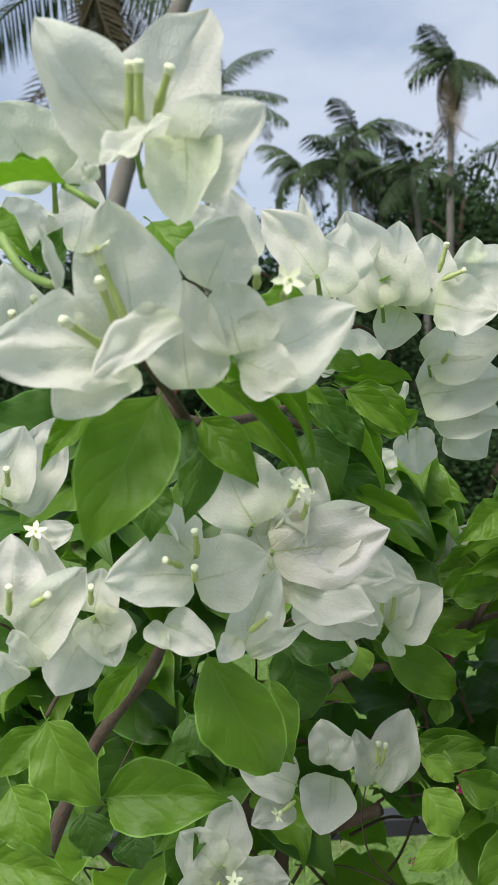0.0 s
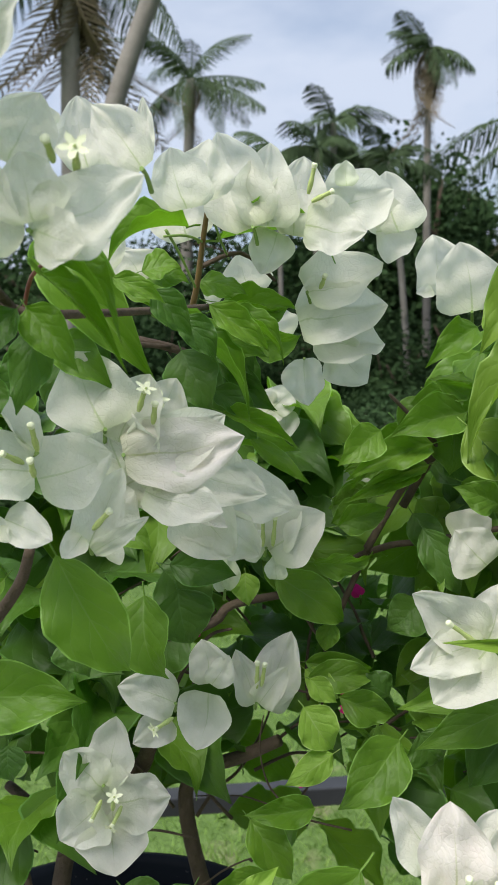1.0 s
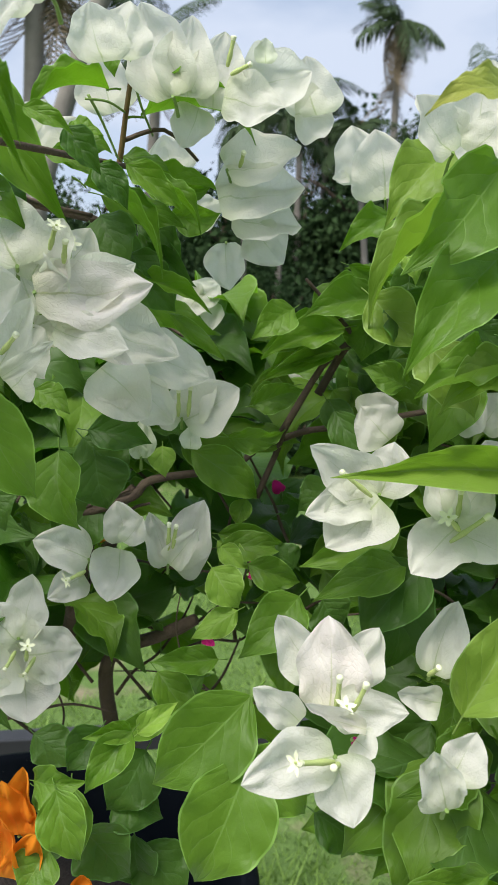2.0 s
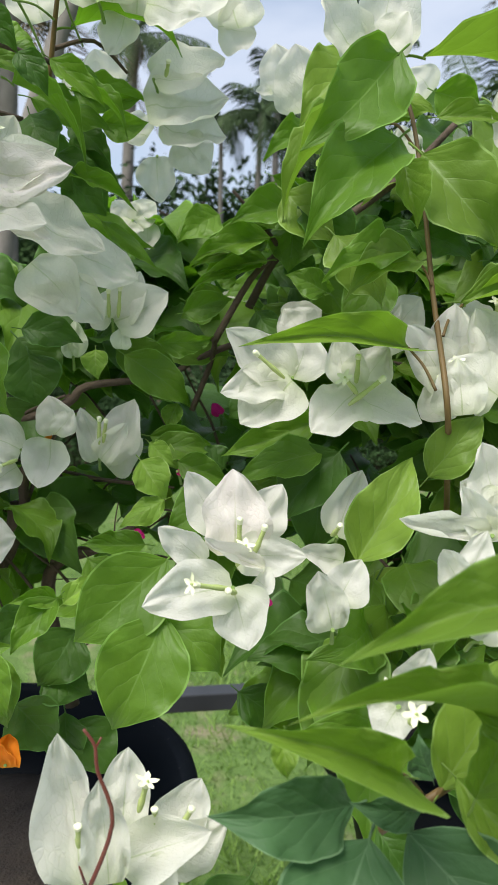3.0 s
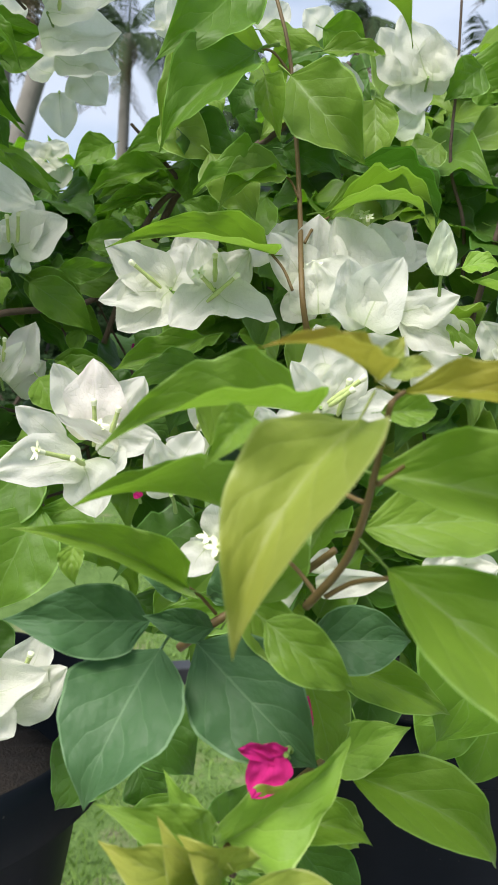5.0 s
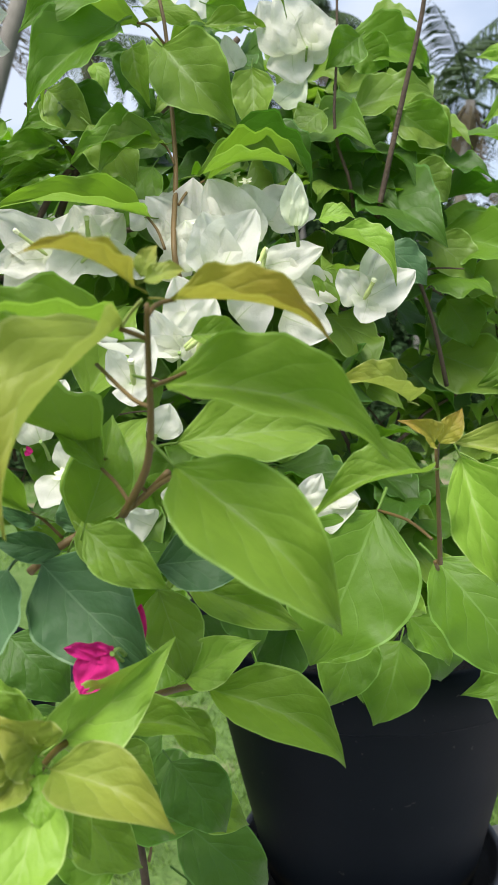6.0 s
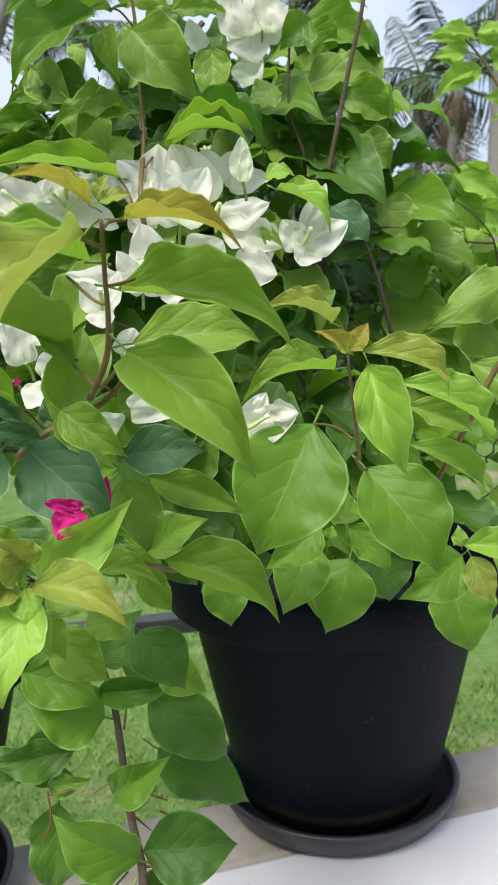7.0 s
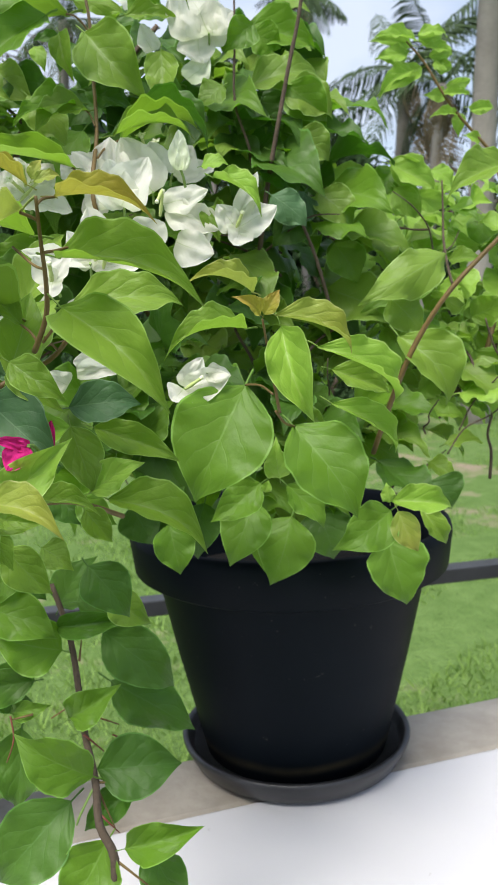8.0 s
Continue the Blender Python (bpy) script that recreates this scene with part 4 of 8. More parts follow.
bract(fl, "W", (-0.0713, 0.3150, 1.4125), (-0.0467, 0.3050, 1.4425), (-0.13, -0.96, 0.23), 0.0246, 0.1)
bract(fl, "W", (-0.0619, 0.3300, 1.4159), (-0.0726, 0.3400, 1.4499), (0.08, -0.96, 0.28), 0.0170, 0.1)
bract(fl, "W", (-0.0685, 0.3120, 1.4044), (-0.0727, 0.3020, 1.4219), (-0.22, -0.98, 0.02), 0.0137, 0.1)
bract(fl, "W", (-0.0743, 0.3100, 1.3990), (-0.0797, 0.3000, 1.4153), (0.07, -0.93, 0.36), 0.0136, 0.1)
floret(fl, (-0.0761, 0.3100, 1.4248), (-0.0735, 0.3030, 1.4374), 0)
floret(fl, (-0.0678, 0.3100, 1.4279), (-0.0598, 0.3040, 1.4335), 0)
floret(fl, (-0.0716, 0.3350, 1.4453), (-0.0705, 0.3300, 1.4512), 1)
fl = flower(A)
bract(fl, "W", (-0.0495, 0.3300, 1.4165), (-0.0331, 0.3300, 1.4106), (-0.12, -0.98, 0.18), 0.0179, 0.1)
bract(fl, "W", (-0.0495, 0.3300, 1.4178), (-0.0410, 0.3260, 1.3985), (0.03, -0.99, 0.12), 0.0220, 0.1)
bract(fl, "W", (-0.0507, 0.3320, 1.4132), (-0.0654, 0.3300, 1.3860), (-0.07, -0.99, 0.12), 0.0286, 0.1)
bract(fl, "W", (-0.0500, 0.3340, 1.4175), (-0.0464, 0.3380, 1.4343), (-0.07, -0.97, 0.23), 0.0203, 0.1)
floret(fl, (-0.0493, 0.3250, 1.4259), (-0.0482, 0.3200, 1.4320), 0)
fl = flower(A)
bract(fl, "W", (-0.0914, 0.3600, 1.4601), (-0.0801, 0.3600, 1.4896), (-0.10, -0.98, 0.15), 0.0283, 0.1)
bract(fl, "W", (-0.0888, 0.3700, 1.4528), (-0.0673, 0.3750, 1.4923), (0.10, -0.99, 0.00), 0.0270, 0.1)
bract(fl, "W", (-0.0759, 0.3600, 1.4411), (-0.0596, 0.3500, 1.4486), (0.02, -0.96, 0.28), 0.0135, 0.1)
floret(fl, (-0.0854, 0.3500, 1.4689), (-0.0842, 0.3450, 1.4741), 0)
leaf(A, "G", (-0.0743, 0.3500, 1.3674), (-0.0509, 0.3430, 1.3324), (-0.10, -0.97, 0.23), 0.0278)
leaf(A, "G", (-0.0511, 0.3450, 1.3362), (0.0010, 0.3360, 1.3370), (0.14, -0.94, 0.32), 0.0303, 5)
leaf(A, "G", (-0.0060, 0.3300, 1.4004), (0.0209, 0.3300, 1.3499), (-0.16, -0.94, 0.31), 0.0306, 11)
leaf(A, "G", (-0.0806, 0.3650, 1.3584), (-0.1007, 0.3600, 1.3382), (0.09, -0.98, 0.18), 0.0171)
leaf(A, "G", (-0.0877, 0.3400, 1.3449), (-0.0703, 0.3300, 1.3198), (-0.09, -0.96, 0.27), 0.0239)
leaf(A, "G", (-0.0958, 0.3300, 1.3193), (-0.0593, 0.3200, 1.3140), (0.15, -0.94, 0.30), 0.0215)
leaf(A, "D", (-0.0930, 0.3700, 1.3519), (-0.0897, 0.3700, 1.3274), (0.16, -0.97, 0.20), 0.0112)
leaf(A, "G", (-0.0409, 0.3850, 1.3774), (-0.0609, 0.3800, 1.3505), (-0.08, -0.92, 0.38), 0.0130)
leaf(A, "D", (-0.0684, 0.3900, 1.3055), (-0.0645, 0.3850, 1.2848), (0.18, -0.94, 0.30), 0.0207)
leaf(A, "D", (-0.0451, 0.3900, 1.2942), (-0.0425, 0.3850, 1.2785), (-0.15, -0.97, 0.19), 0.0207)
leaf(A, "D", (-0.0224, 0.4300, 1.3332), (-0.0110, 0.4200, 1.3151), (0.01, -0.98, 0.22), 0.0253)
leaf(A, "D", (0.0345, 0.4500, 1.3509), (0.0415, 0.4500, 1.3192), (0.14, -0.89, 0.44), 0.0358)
stem(A, "K", [(-0.0957, 0.4200, 1.2654), (-0.0806, 0.4100, 1.3005), (-0.0608, 0.4000, 1.3391), (-0.0365, 0.3900, 1.3714), (-0.0276, 0.3800, 1.3919)], .0042, .0024)
stem(A, "K", [(-0.0178, 0.3000, 1.5049), (-0.0092, 0.2950, 1.4945), (0.0097, 0.3100, 1.4930), (0.0600, 0.4000, 1.5000)], .0022, .0014)
stem(A, "K", [(-0.0092, 0.2950, 1.4945), (-0.0125, 0.2700, 1.5039), (-0.0202, 0.2480, 1.5176)], .0018, .0012)
fl = flower(A)
bract(fl, "W", (0.0787, 0.4200, 1.5388), (0.0624, 0.4250, 1.5853), (-0.22, -0.96, 0.15), 0.0353, 0.1)
bract(fl, "W", (0.0861, 0.4200, 1.5390), (0.0884, 0.4250, 1.5800), (0.05, -0.96, 0.29), 0.0327, 0.1)
bract(fl, "W", (0.0989, 0.4250, 1.5352), (0.1053, 0.4300, 1.5745), (0.05, -0.98, 0.18), 0.0309, 0.1)
bract(fl, "W", (0.1044, 0.4200, 1.5396), (0.1338, 0.4150, 1.5350), (-0.24, -0.91, 0.34), 0.0305, 0.1)
bract(fl, "W", (0.1178, 0.4300, 1.5482), (0.1523, 0.4400, 1.5596), (0.04, -0.99, 0.15), 0.0360, 0.1)
bract(fl, "W", (0.1449, 0.4500, 1.5399), (0.1678, 0.4550, 1.5388), (-0.15, -0.97, 0.20), 0.0332, 0.1)
bract(fl, "W", (0.1568, 0.4500, 1.5397), (0.1512, 0.4550, 1.5720), (-0.12, -0.97, 0.20), 0.0345, 0.1)
bract(fl, "E", (0.1264, 0.4300, 1.5597), (0.1262, 0.4300, 1.5724), (0.10, -0.99, 0.10), 0.0119, 0.1)
floret(fl, (0.1060, 0.4200, 1.5543), (0.1090, 0.4150, 1.5679), 0)
floret(fl, (0.1077, 0.4200, 1.5506), (0.1181, 0.4150, 1.5549), 0)
fl = flower(A)
bract(fl, "W", (0.1081, 0.4500, 1.5091), (0.1497, 0.4550, 1.5244), (-0.28, -0.88, 0.39), 0.0357, 0.1)
bract(fl, "W", (0.1033, 0.4500, 1.4940), (0.1521, 0.4550, 1.5020), (0.08, -0.91, 0.41), 0.0380, 0.1)
bract(fl, "W", (0.1111, 0.4550, 1.4863), (0.1514, 0.4600, 1.4810), (-0.10, -0.83, 0.55), 0.0334, 0.1)
bract(fl, "W", (0.1243, 0.4600, 1.4804), (0.1414, 0.4600, 1.4600), (0.10, -0.99, 0.13), 0.0281, 0.1)
bract(fl, "W", (0.0923, 0.4400, 1.5392), (0.0828, 0.4400, 1.5182), (0.02, -0.93, 0.36), 0.0239, 0.1)
floret(fl, (0.1157, 0.4450, 1.5143), (0.1165, 0.4400, 1.5175), 0)
fl = flower(A)
bract(fl, "W", (0.1100, 0.4900, 1.4742), (0.1126, 0.4950, 1.4464), (-0.01, -0.97, 0.25), 0.0246, 0.1)
fl = flower(A)
bract(fl, "W", (0.0930, 0.5500, 1.4415), (0.0786, 0.5500, 1.4540), (-0.18, -0.97, 0.17), 0.0229, 0.1)
bract(fl, "W", (0.0945, 0.5500, 1.4415), (0.1090, 0.5500, 1.4545), (-0.20, -0.98, 0.07), 0.0230, 0.1)
bract(fl, "W", (0.0926, 0.5500, 1.4415), (0.0869, 0.5450, 1.4323), (-0.05, -0.99, 0.16), 0.0192, 0.1)
bract(fl, "W", (0.1030, 0.5500, 1.4394), (0.1046, 0.5500, 1.4219), (0.05, -1.00, 0.06), 0.0164, 0.1)
fl = flower(A)
bract(fl, "W", (0.0796, 0.4800, 1.5105), (0.0725, 0.4800, 1.5335), (0.09, -0.95, 0.31), 0.0292, 0.1)
bract(fl, "W", (0.0640, 0.4800, 1.5100), (0.0543, 0.4800, 1.5180), (0.10, -0.92, 0.38), 0.0196, 0.1)
bract(fl, "W", (0.1043, 0.5000, 1.4879), (0.0857, 0.5000, 1.4988), (0.09, -0.96, 0.27), 0.0247, 0.1)
bract(fl, "W", (0.0163, 0.4500, 1.5183), (0.0101, 0.4500, 1.5344), (-0.29, -0.90, 0.32), 0.0217, 0.1)
bract(fl, "W", (0.0465, 0.4500, 1.5373), (0.0380, 0.4500, 1.5686), (-0.23, -0.96, 0.16), 0.0322, 0.1)
leaf(A, "G", (0.0478, 0.4050, 1.5375), (0.0104, 0.3900, 1.5197), (-0.00, -0.87, 0.49), 0.0221, 8)
leaf(A, "G", (0.0364, 0.4100, 1.5634), (0.0585, 0.4100, 1.5539), (-0.12, -0.85, 0.52), 0.0086)
leaf(A, "G", (0.0483, 0.4300, 1.5622), (0.0488, 0.4300, 1.5502), (-0.03, -0.95, 0.32), 0.0090)
leaf(A, "G", (0.0605, 0.4600, 1.5384), (0.1257, 0.4550, 1.5273), (-0.18, -0.79, 0.58), 0.0238, 9)
leaf(A, "G", (0.0250, 0.4400, 1.5177), (0.0465, 0.4400, 1.5155), (-0.09, -0.88, 0.47), 0.0181)
leaf(A, "G", (0.0148, 0.4200, 1.5095), (0.0462, 0.4200, 1.4994), (-0.16, -0.95, 0.26), 0.0117)
leaf(A, "G", (0.0505, 0.4600, 1.5171), (0.0772, 0.4600, 1.5106), (-0.06, -0.87, 0.48), 0.0160)
leaf(A, "G", (0.0605, 0.4700, 1.5021), (0.1045, 0.4700, 1.5038), (-0.23, -0.85, 0.47), 0.0202)
leaf(A, "G", (0.0347, 0.4100, 1.4930), (0.0750, 0.3900, 1.4497), (0.11, -0.82, 0.56), 0.0168, 9)
leaf(A, "G", (0.0412, 0.4300, 1.4913), (0.0863, 0.4300, 1.4762), (0.08, -0.98, 0.19), 0.0180)
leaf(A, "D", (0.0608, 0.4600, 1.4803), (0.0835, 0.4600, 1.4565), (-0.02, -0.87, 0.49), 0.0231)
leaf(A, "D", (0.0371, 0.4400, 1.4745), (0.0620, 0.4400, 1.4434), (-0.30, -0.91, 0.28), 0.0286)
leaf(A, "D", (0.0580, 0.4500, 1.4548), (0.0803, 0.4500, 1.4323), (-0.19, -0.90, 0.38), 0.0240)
leaf(A, "G", (-0.0133, 0.3700, 1.5327), (0.0332, 0.3550, 1.4685), (-0.12, -0.92, 0.37), 0.0289, 2)
leaf(A, "D", (-0.0010, 0.3800, 1.4898), (0.0133, 0.3700, 1.4714), (0.05, -0.98, 0.19), 0.0176)
leaf(A, "G", (0.0763, 0.4700, 1.4316), (0.1098, 0.4650, 1.4036), (-0.30, -0.93, 0.23), 0.0103)
stem(A, "T", [(0.0421, 0.4600, 1.4878), (0.0493, 0.4500, 1.5111), (0.0538, 0.4400, 1.5351), (0.0586, 0.4300, 1.5605)], .0019, .0012)
stem(A, "E", [(0.0363, 0.4200, 1.5384), (0.0422, 0.4300, 1.5282), (0.0494, 0.4400, 1.5121)], .0008, .0006)
stem(A, "E", [(0.0585, 0.4300, 1.5495), (0.0620, 0.4400, 1.5382), (0.0673, 0.4600, 1.5284)], .0008, .0006)
stem(A, "E", [(0.0538, 0.4400, 1.5351), (0.0460, 0.4200, 1.5355), (0.0359, 0.4100, 1.5339)], .0007, .0006)
stem(A, "K", [(-0.0040, 0.4600, 1.4919), (0.0173, 0.4600, 1.4864), (0.0420, 0.4600, 1.4793), (0.0761, 0.5000, 1.4610)], .0026, .0022)
stem(A, "K", [(0.0509, 0.4500, 1.5229), (0.0735, 0.4600, 1.5316), (0.0925, 0.4700, 1.5175)], .0014, .001)
fl = flower(A)
bract(fl, "K", (0.0186, 0.3550, 1.4232), (0.0627, 0.3650, 1.4409), (-0.25, -0.95, 0.21), 0.0314, 0.1)
bract(fl, "K", (0.0295, 0.3520, 1.4204), (0.0622, 0.3400, 1.4074), (0.18, -0.75, 0.63), 0.0148, 0.1)
bract(fl, "W", (0.0354, 0.4000, 1.4282), (0.0822, 0.4100, 1.4087), (-0.16, -0.89, 0.42), 0.0310, 0.1)
bract(fl, "W", (0.0409, 0.4200, 1.4021), (0.0653, 0.4250, 1.3748), (-0.16, -0.97, 0.16), 0.0343, 0.1)
bract(fl, "W", (0.0205, 0.3500, 1.4281), (0.0088, 0.3520, 1.4603), (-0.15, -0.94, 0.29), 0.0355, 0.1)
bract(fl, "W", (0.0314, 0.3700, 1.4513), (0.0418, 0.3700, 1.4678), (-0.05, -0.98, 0.18), 0.0199, 0.1)
bract(fl, "W", (0.0095, 0.3600, 1.4080), (0.0238, 0.3500, 1.4220), (-0.22, -0.96, 0.17), 0.0266, 0.1)
bract(fl, "W", (0.0066, 0.3600, 1.3953), (0.0178, 0.3550, 1.4083), (-0.24, -0.94, 0.25), 0.0220, 0.1)
floret(fl, (0.0330, 0.3620, 1.4552), (0.0347, 0.3570, 1.4592), 1)
fl = flower(A)
bract(fl, "W", (0.0835, 0.4520, 1.3718), (0.0665, 0.4450, 1.3834), (0.01, -0.98, 0.19), 0.0192, 0.1)
bract(fl, "W", (0.0848, 0.4520, 1.3705), (0.1168, 0.4580, 1.3890), (-0.26, -0.96, 0.11), 0.0341, 0.1)
bract(fl, "W", (0.0848, 0.4550, 1.3702), (0.1000, 0.4650, 1.4015), (-0.14, -0.95, 0.28), 0.0267, 0.1)
floret(fl, (0.0870, 0.4500, 1.3733), (0.0885, 0.4450, 1.3917), 1)
floret(fl, (0.0816, 0.4500, 1.3733), (0.0816, 0.4450, 1.3898), 0)
bract(fl, "E", (0.0887, 0.4500, 1.3545), (0.0900, 0.4550, 1.3682), (0.04, -0.98, 0.19), 0.0126, 0.1)
fl = flower(A)
bract(fl, "E", (0.0604, 0.4500, 1.3493), (0.0610, 0.4550, 1.3714), (0.05, -0.96, 0.28), 0.0144, 0.1)
bract(fl, "E", (0.0610, 0.4500, 1.3493), (0.0549, 0.4470, 1.3633), (-0.11, -0.98, 0.19), 0.0093, 0.1)
leaf(A, "G", (0.0993, 0.5200, 1.3537), (0.1638, 0.5150, 1.3507), (-0.08, -0.89, 0.44), 0.0247)
leaf(A, "G", (0.0870, 0.5450, 1.3394), (0.1353, 0.5400, 1.3117), (-0.12, -0.89, 0.44), 0.0298)
leaf(A, "M", (0.0722, 0.4700, 1.3535), (0.0736, 0.4650, 1.3354), (-0.10, -0.95, 0.28), 0.0164)
leaf(A, "G", (0.0036, 0.4400, 1.3891), (0.0229, 0.4300, 1.3772), (-0.06, -0.89, 0.44), 0.0168)
leaf(A, "G", (0.0202, 0.4100, 1.3600), (0.0302, 0.4000, 1.3193), (-0.29, -0.90, 0.34), 0.0319)
leaf(A, "D", (0.0268, 0.5000, 1.3599), (0.0423, 0.5000, 1.3456), (-0.11, -0.86, 0.50), 0.0208)
leaf(A, "D", (0.0332, 0.5000, 1.3167), (0.0043, 0.5000, 1.2803), (0.13, -0.94, 0.33), 0.0386)
fl = flower(A)
bract(fl, "W", (0.0330, 0.4250, 1.2971), (0.0038, 0.4200, 1.3095), (0.09, -0.94, 0.34), 0.0255, 0.1)
bract(fl, "W", (0.0505, 0.4200, 1.3040), (0.0436, 0.4120, 1.2774), (-0.18, -0.90, 0.40), 0.0289, 0.1)
bract(fl, "W", (0.0505, 0.4300, 1.3051), (0.0472, 0.4350, 1.3276), (-0.24, -0.91, 0.35), 0.0231, 0.1)
bract(fl, "W", (0.0520, 0.4250, 1.3064), (0.0617, 0.4300, 1.3201), (-0.01, -0.92, 0.38), 0.0145, 0.1)
bract(fl, "W", (0.0298, 0.4300, 1.2867), (0.0093, 0.4300, 1.2734), (0.04, -0.95, 0.30), 0.0188, 0.1)
floret(fl, (0.0292, 0.4150, 1.2920), (0.0227, 0.4100, 1.2899), 1)
fl = flower(A)
bract(fl, "W", (0.0758, 0.4400, 1.2890), (0.0652, 0.4370, 1.3207), (0.02, -0.96, 0.26), 0.0170, 0.1)
bract(fl, "W", (0.0764, 0.4450, 1.2875), (0.0966, 0.4520, 1.3244), (-0.25, -0.93, 0.27), 0.0279, 0.1)
bract(fl, "W", (0.0771, 0.4380, 1.2895), (0.0928, 0.4300, 1.3124), (-0.29, -0.95, 0.09), 0.0160, 0.1)
floret(fl, (0.0759, 0.4370, 1.2987), (0.0766, 0.4320, 1.3159), 0)
floret(fl, (0.0784, 0.4370, 1.2997), (0.0806, 0.4320, 1.3146), 0)
bract(fl, "W", (0.0802, 0.4600, 1.2802), (0.1013, 0.4600, 1.2990), (0.04, -1.00, 0.06), 0.0248, 0.1)
fl = flower(A)
bract(fl, "W", (-0.0071, 0.4320, 1.2501), (-0.0002, 0.4400, 1.2847), (-0.26, -0.96, 0.08), 0.0283, 0.1)
bract(fl, "W", (-0.0032, 0.4300, 1.2409), (0.0288, 0.4250, 1.2462), (0.08, -0.99, 0.11), 0.0360, 0.1)
bract(fl, "W", (-0.0030, 0.4370, 1.2252), (-0.0055, 0.4420, 1.2586), (-0.28, -0.89, 0.35), 0.0343, 0.1)
bract(fl, "W", (-0.0096, 0.4380, 1.2451), (0.0026, 0.4360, 1.2153), (-0.24, -0.90, 0.36), 0.0343, 0.1)
bract(fl, "W", (-0.0048, 0.4300, 1.2297), (-0.0011, 0.4200, 1.2057), (-0.01, -0.93, 0.36), 0.0372, 0.1)
bract(fl, "W", (-0.0101, 0.4300, 1.2397), (-0.0306, 0.4250, 1.2240), (0.11, -0.96, 0.27), 0.0341, 0.1)
bract(fl, "W", (-0.0083, 0.4320, 1.2488), (-0.0284, 0.4350, 1.2681), (0.05, -1.00, 0.06), 0.0312, 0.1)
floret(fl, (-0.0021, 0.4250, 1.2397), (-0.0002, 0.4180, 1.2509), 1)
floret(fl, (0.0019, 0.4250, 1.2402), (-0.0022, 0.4180, 1.2339), 1)
floret(fl, (-0.0087, 0.4250, 1.2437), (-0.0131, 0.4200, 1.2362), 0)
leaf(A, "M", (0.1055, 0.4700, 1.2953), (0.1246, 0.4650, 1.2788), (0.05, -0.92, 0.38), 0.0155)
leaf(A, "G", (0.1055, 0.4700, 1.2995), (0.1470, 0.4750, 1.2921), (0.02, -0.97, 0.23), 0.0197)
leaf(A, "M", (0.1005, 0.4300, 1.2903), (0.1162, 0.4250, 1.2681), (0.04, -0.86, 0.51), 0.0236)
leaf(A, "G", (0.1226, 0.4500, 1.2861), (0.1542, 0.4500, 1.2746), (-0.29, -0.91, 0.30), 0.0202)
leaf(A, "M", (0.1146, 0.4200, 1.2686), (0.0884, 0.4150, 1.2547), (-0.05, -0.87, 0.48), 0.0159)
leaf(A, "G", (0.1476, 0.4100, 1.2798), (0.1136, 0.3950, 1.2515), (-0.21, -0.94, 0.26), 0.0290)
leaf(A, "G", (0.1036, 0.4100, 1.2448), (0.0673, 0.4000, 1.2486), (-0.19, -0.83, 0.53), 0.0163, 5)
leaf(A, "D", (0.0964, 0.4300, 1.2258), (0.0694, 0.4300, 1.2190), (0.04, -0.94, 0.34), 0.0234)
leaf(A, "G", (0.0601, 0.3550, 1.2321), (0.0383, 0.3420, 1.2089), (-0.15, -0.93, 0.34), 0.0177)
leaf(A, "G", (0.0598, 0.3600, 1.2301), (0.0372, 0.3500, 1.2314), (-0.16, -0.93, 0.35), 0.0111)
leaf(A, "M", (0.0617, 0.3650, 1.2257), (0.0816, 0.3700, 1.2397), (-0.28, -0.89, 0.37), 0.0115)
leaf(A, "G", (0.1153, 0.3400, 1.2558), (0.0705, 0.3280, 1.2188), (0.14, -0.93, 0.34), 0.0398, 11)
leaf(A, "G", (0.1140, 0.3280, 1.2316), (0.0894, 0.3120, 1.1814), (0.04, -0.97, 0.25), 0.0423, 11)
leaf(A, "G", (0.1109, 0.3400, 1.2270), (0.1415, 0.3320, 1.2002), (0.01, -0.89, 0.46), 0.0329)
leaf(A, "G", (0.2163, 0.3700, 1.2008), (0.1912, 0.3550, 1.1330), (0.00, -0.92, 0.38), 0.0425)
leaf(A, "G", (0.2214, 0.3100, 1.1824), (0.1638, 0.3000, 1.1790), (-0.09, -0.90, 0.42), 0.0219)
leaf(A, "D", (0.2023, 0.4200, 1.2906), (0.1986, 0.4100, 1.2353), (0.11, -0.96, 0.24), 0.0401)
leaf(A, "G", (0.2029, 0.4000, 1.2998), (0.1517, 0.3900, 1.2846), (-0.27, -0.85, 0.45), 0.0233)
leaf(A, "G", (0.2111, 0.3000, 1.3001), (0.2022, 0.2900, 1.2631), (0.12, -0.92, 0.38), 0.0137)
leaf(A, "G", (0.0283, 0.3750, 1.1937), (0.0311, 0.3650, 1.1578), (-0.11, -0.89, 0.45), 0.0211)
leaf(A, "G", (0.0089, 0.3800, 1.1912), (0.0293, 0.3700, 1.1857), (-0.24, -0.93, 0.29), 0.0140)
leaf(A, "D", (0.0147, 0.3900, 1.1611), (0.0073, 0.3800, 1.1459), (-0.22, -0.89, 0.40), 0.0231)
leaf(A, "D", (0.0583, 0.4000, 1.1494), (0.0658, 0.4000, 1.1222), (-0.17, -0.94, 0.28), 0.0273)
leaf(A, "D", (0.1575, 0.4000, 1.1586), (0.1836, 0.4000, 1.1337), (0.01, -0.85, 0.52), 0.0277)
fl = flower(A)
bract(fl, "O", (0.0025, 0.3720, 1.1697), (0.0074, 0.3600, 1.2132), (-0.17, -0.93, 0.31), 0.0199, 0.1)
bract(fl, "O", (0.0024, 0.3700, 1.1716), (-0.0029, 0.3600, 1.2064), (-0.12, -0.92, 0.37), 0.0193, 0.1)
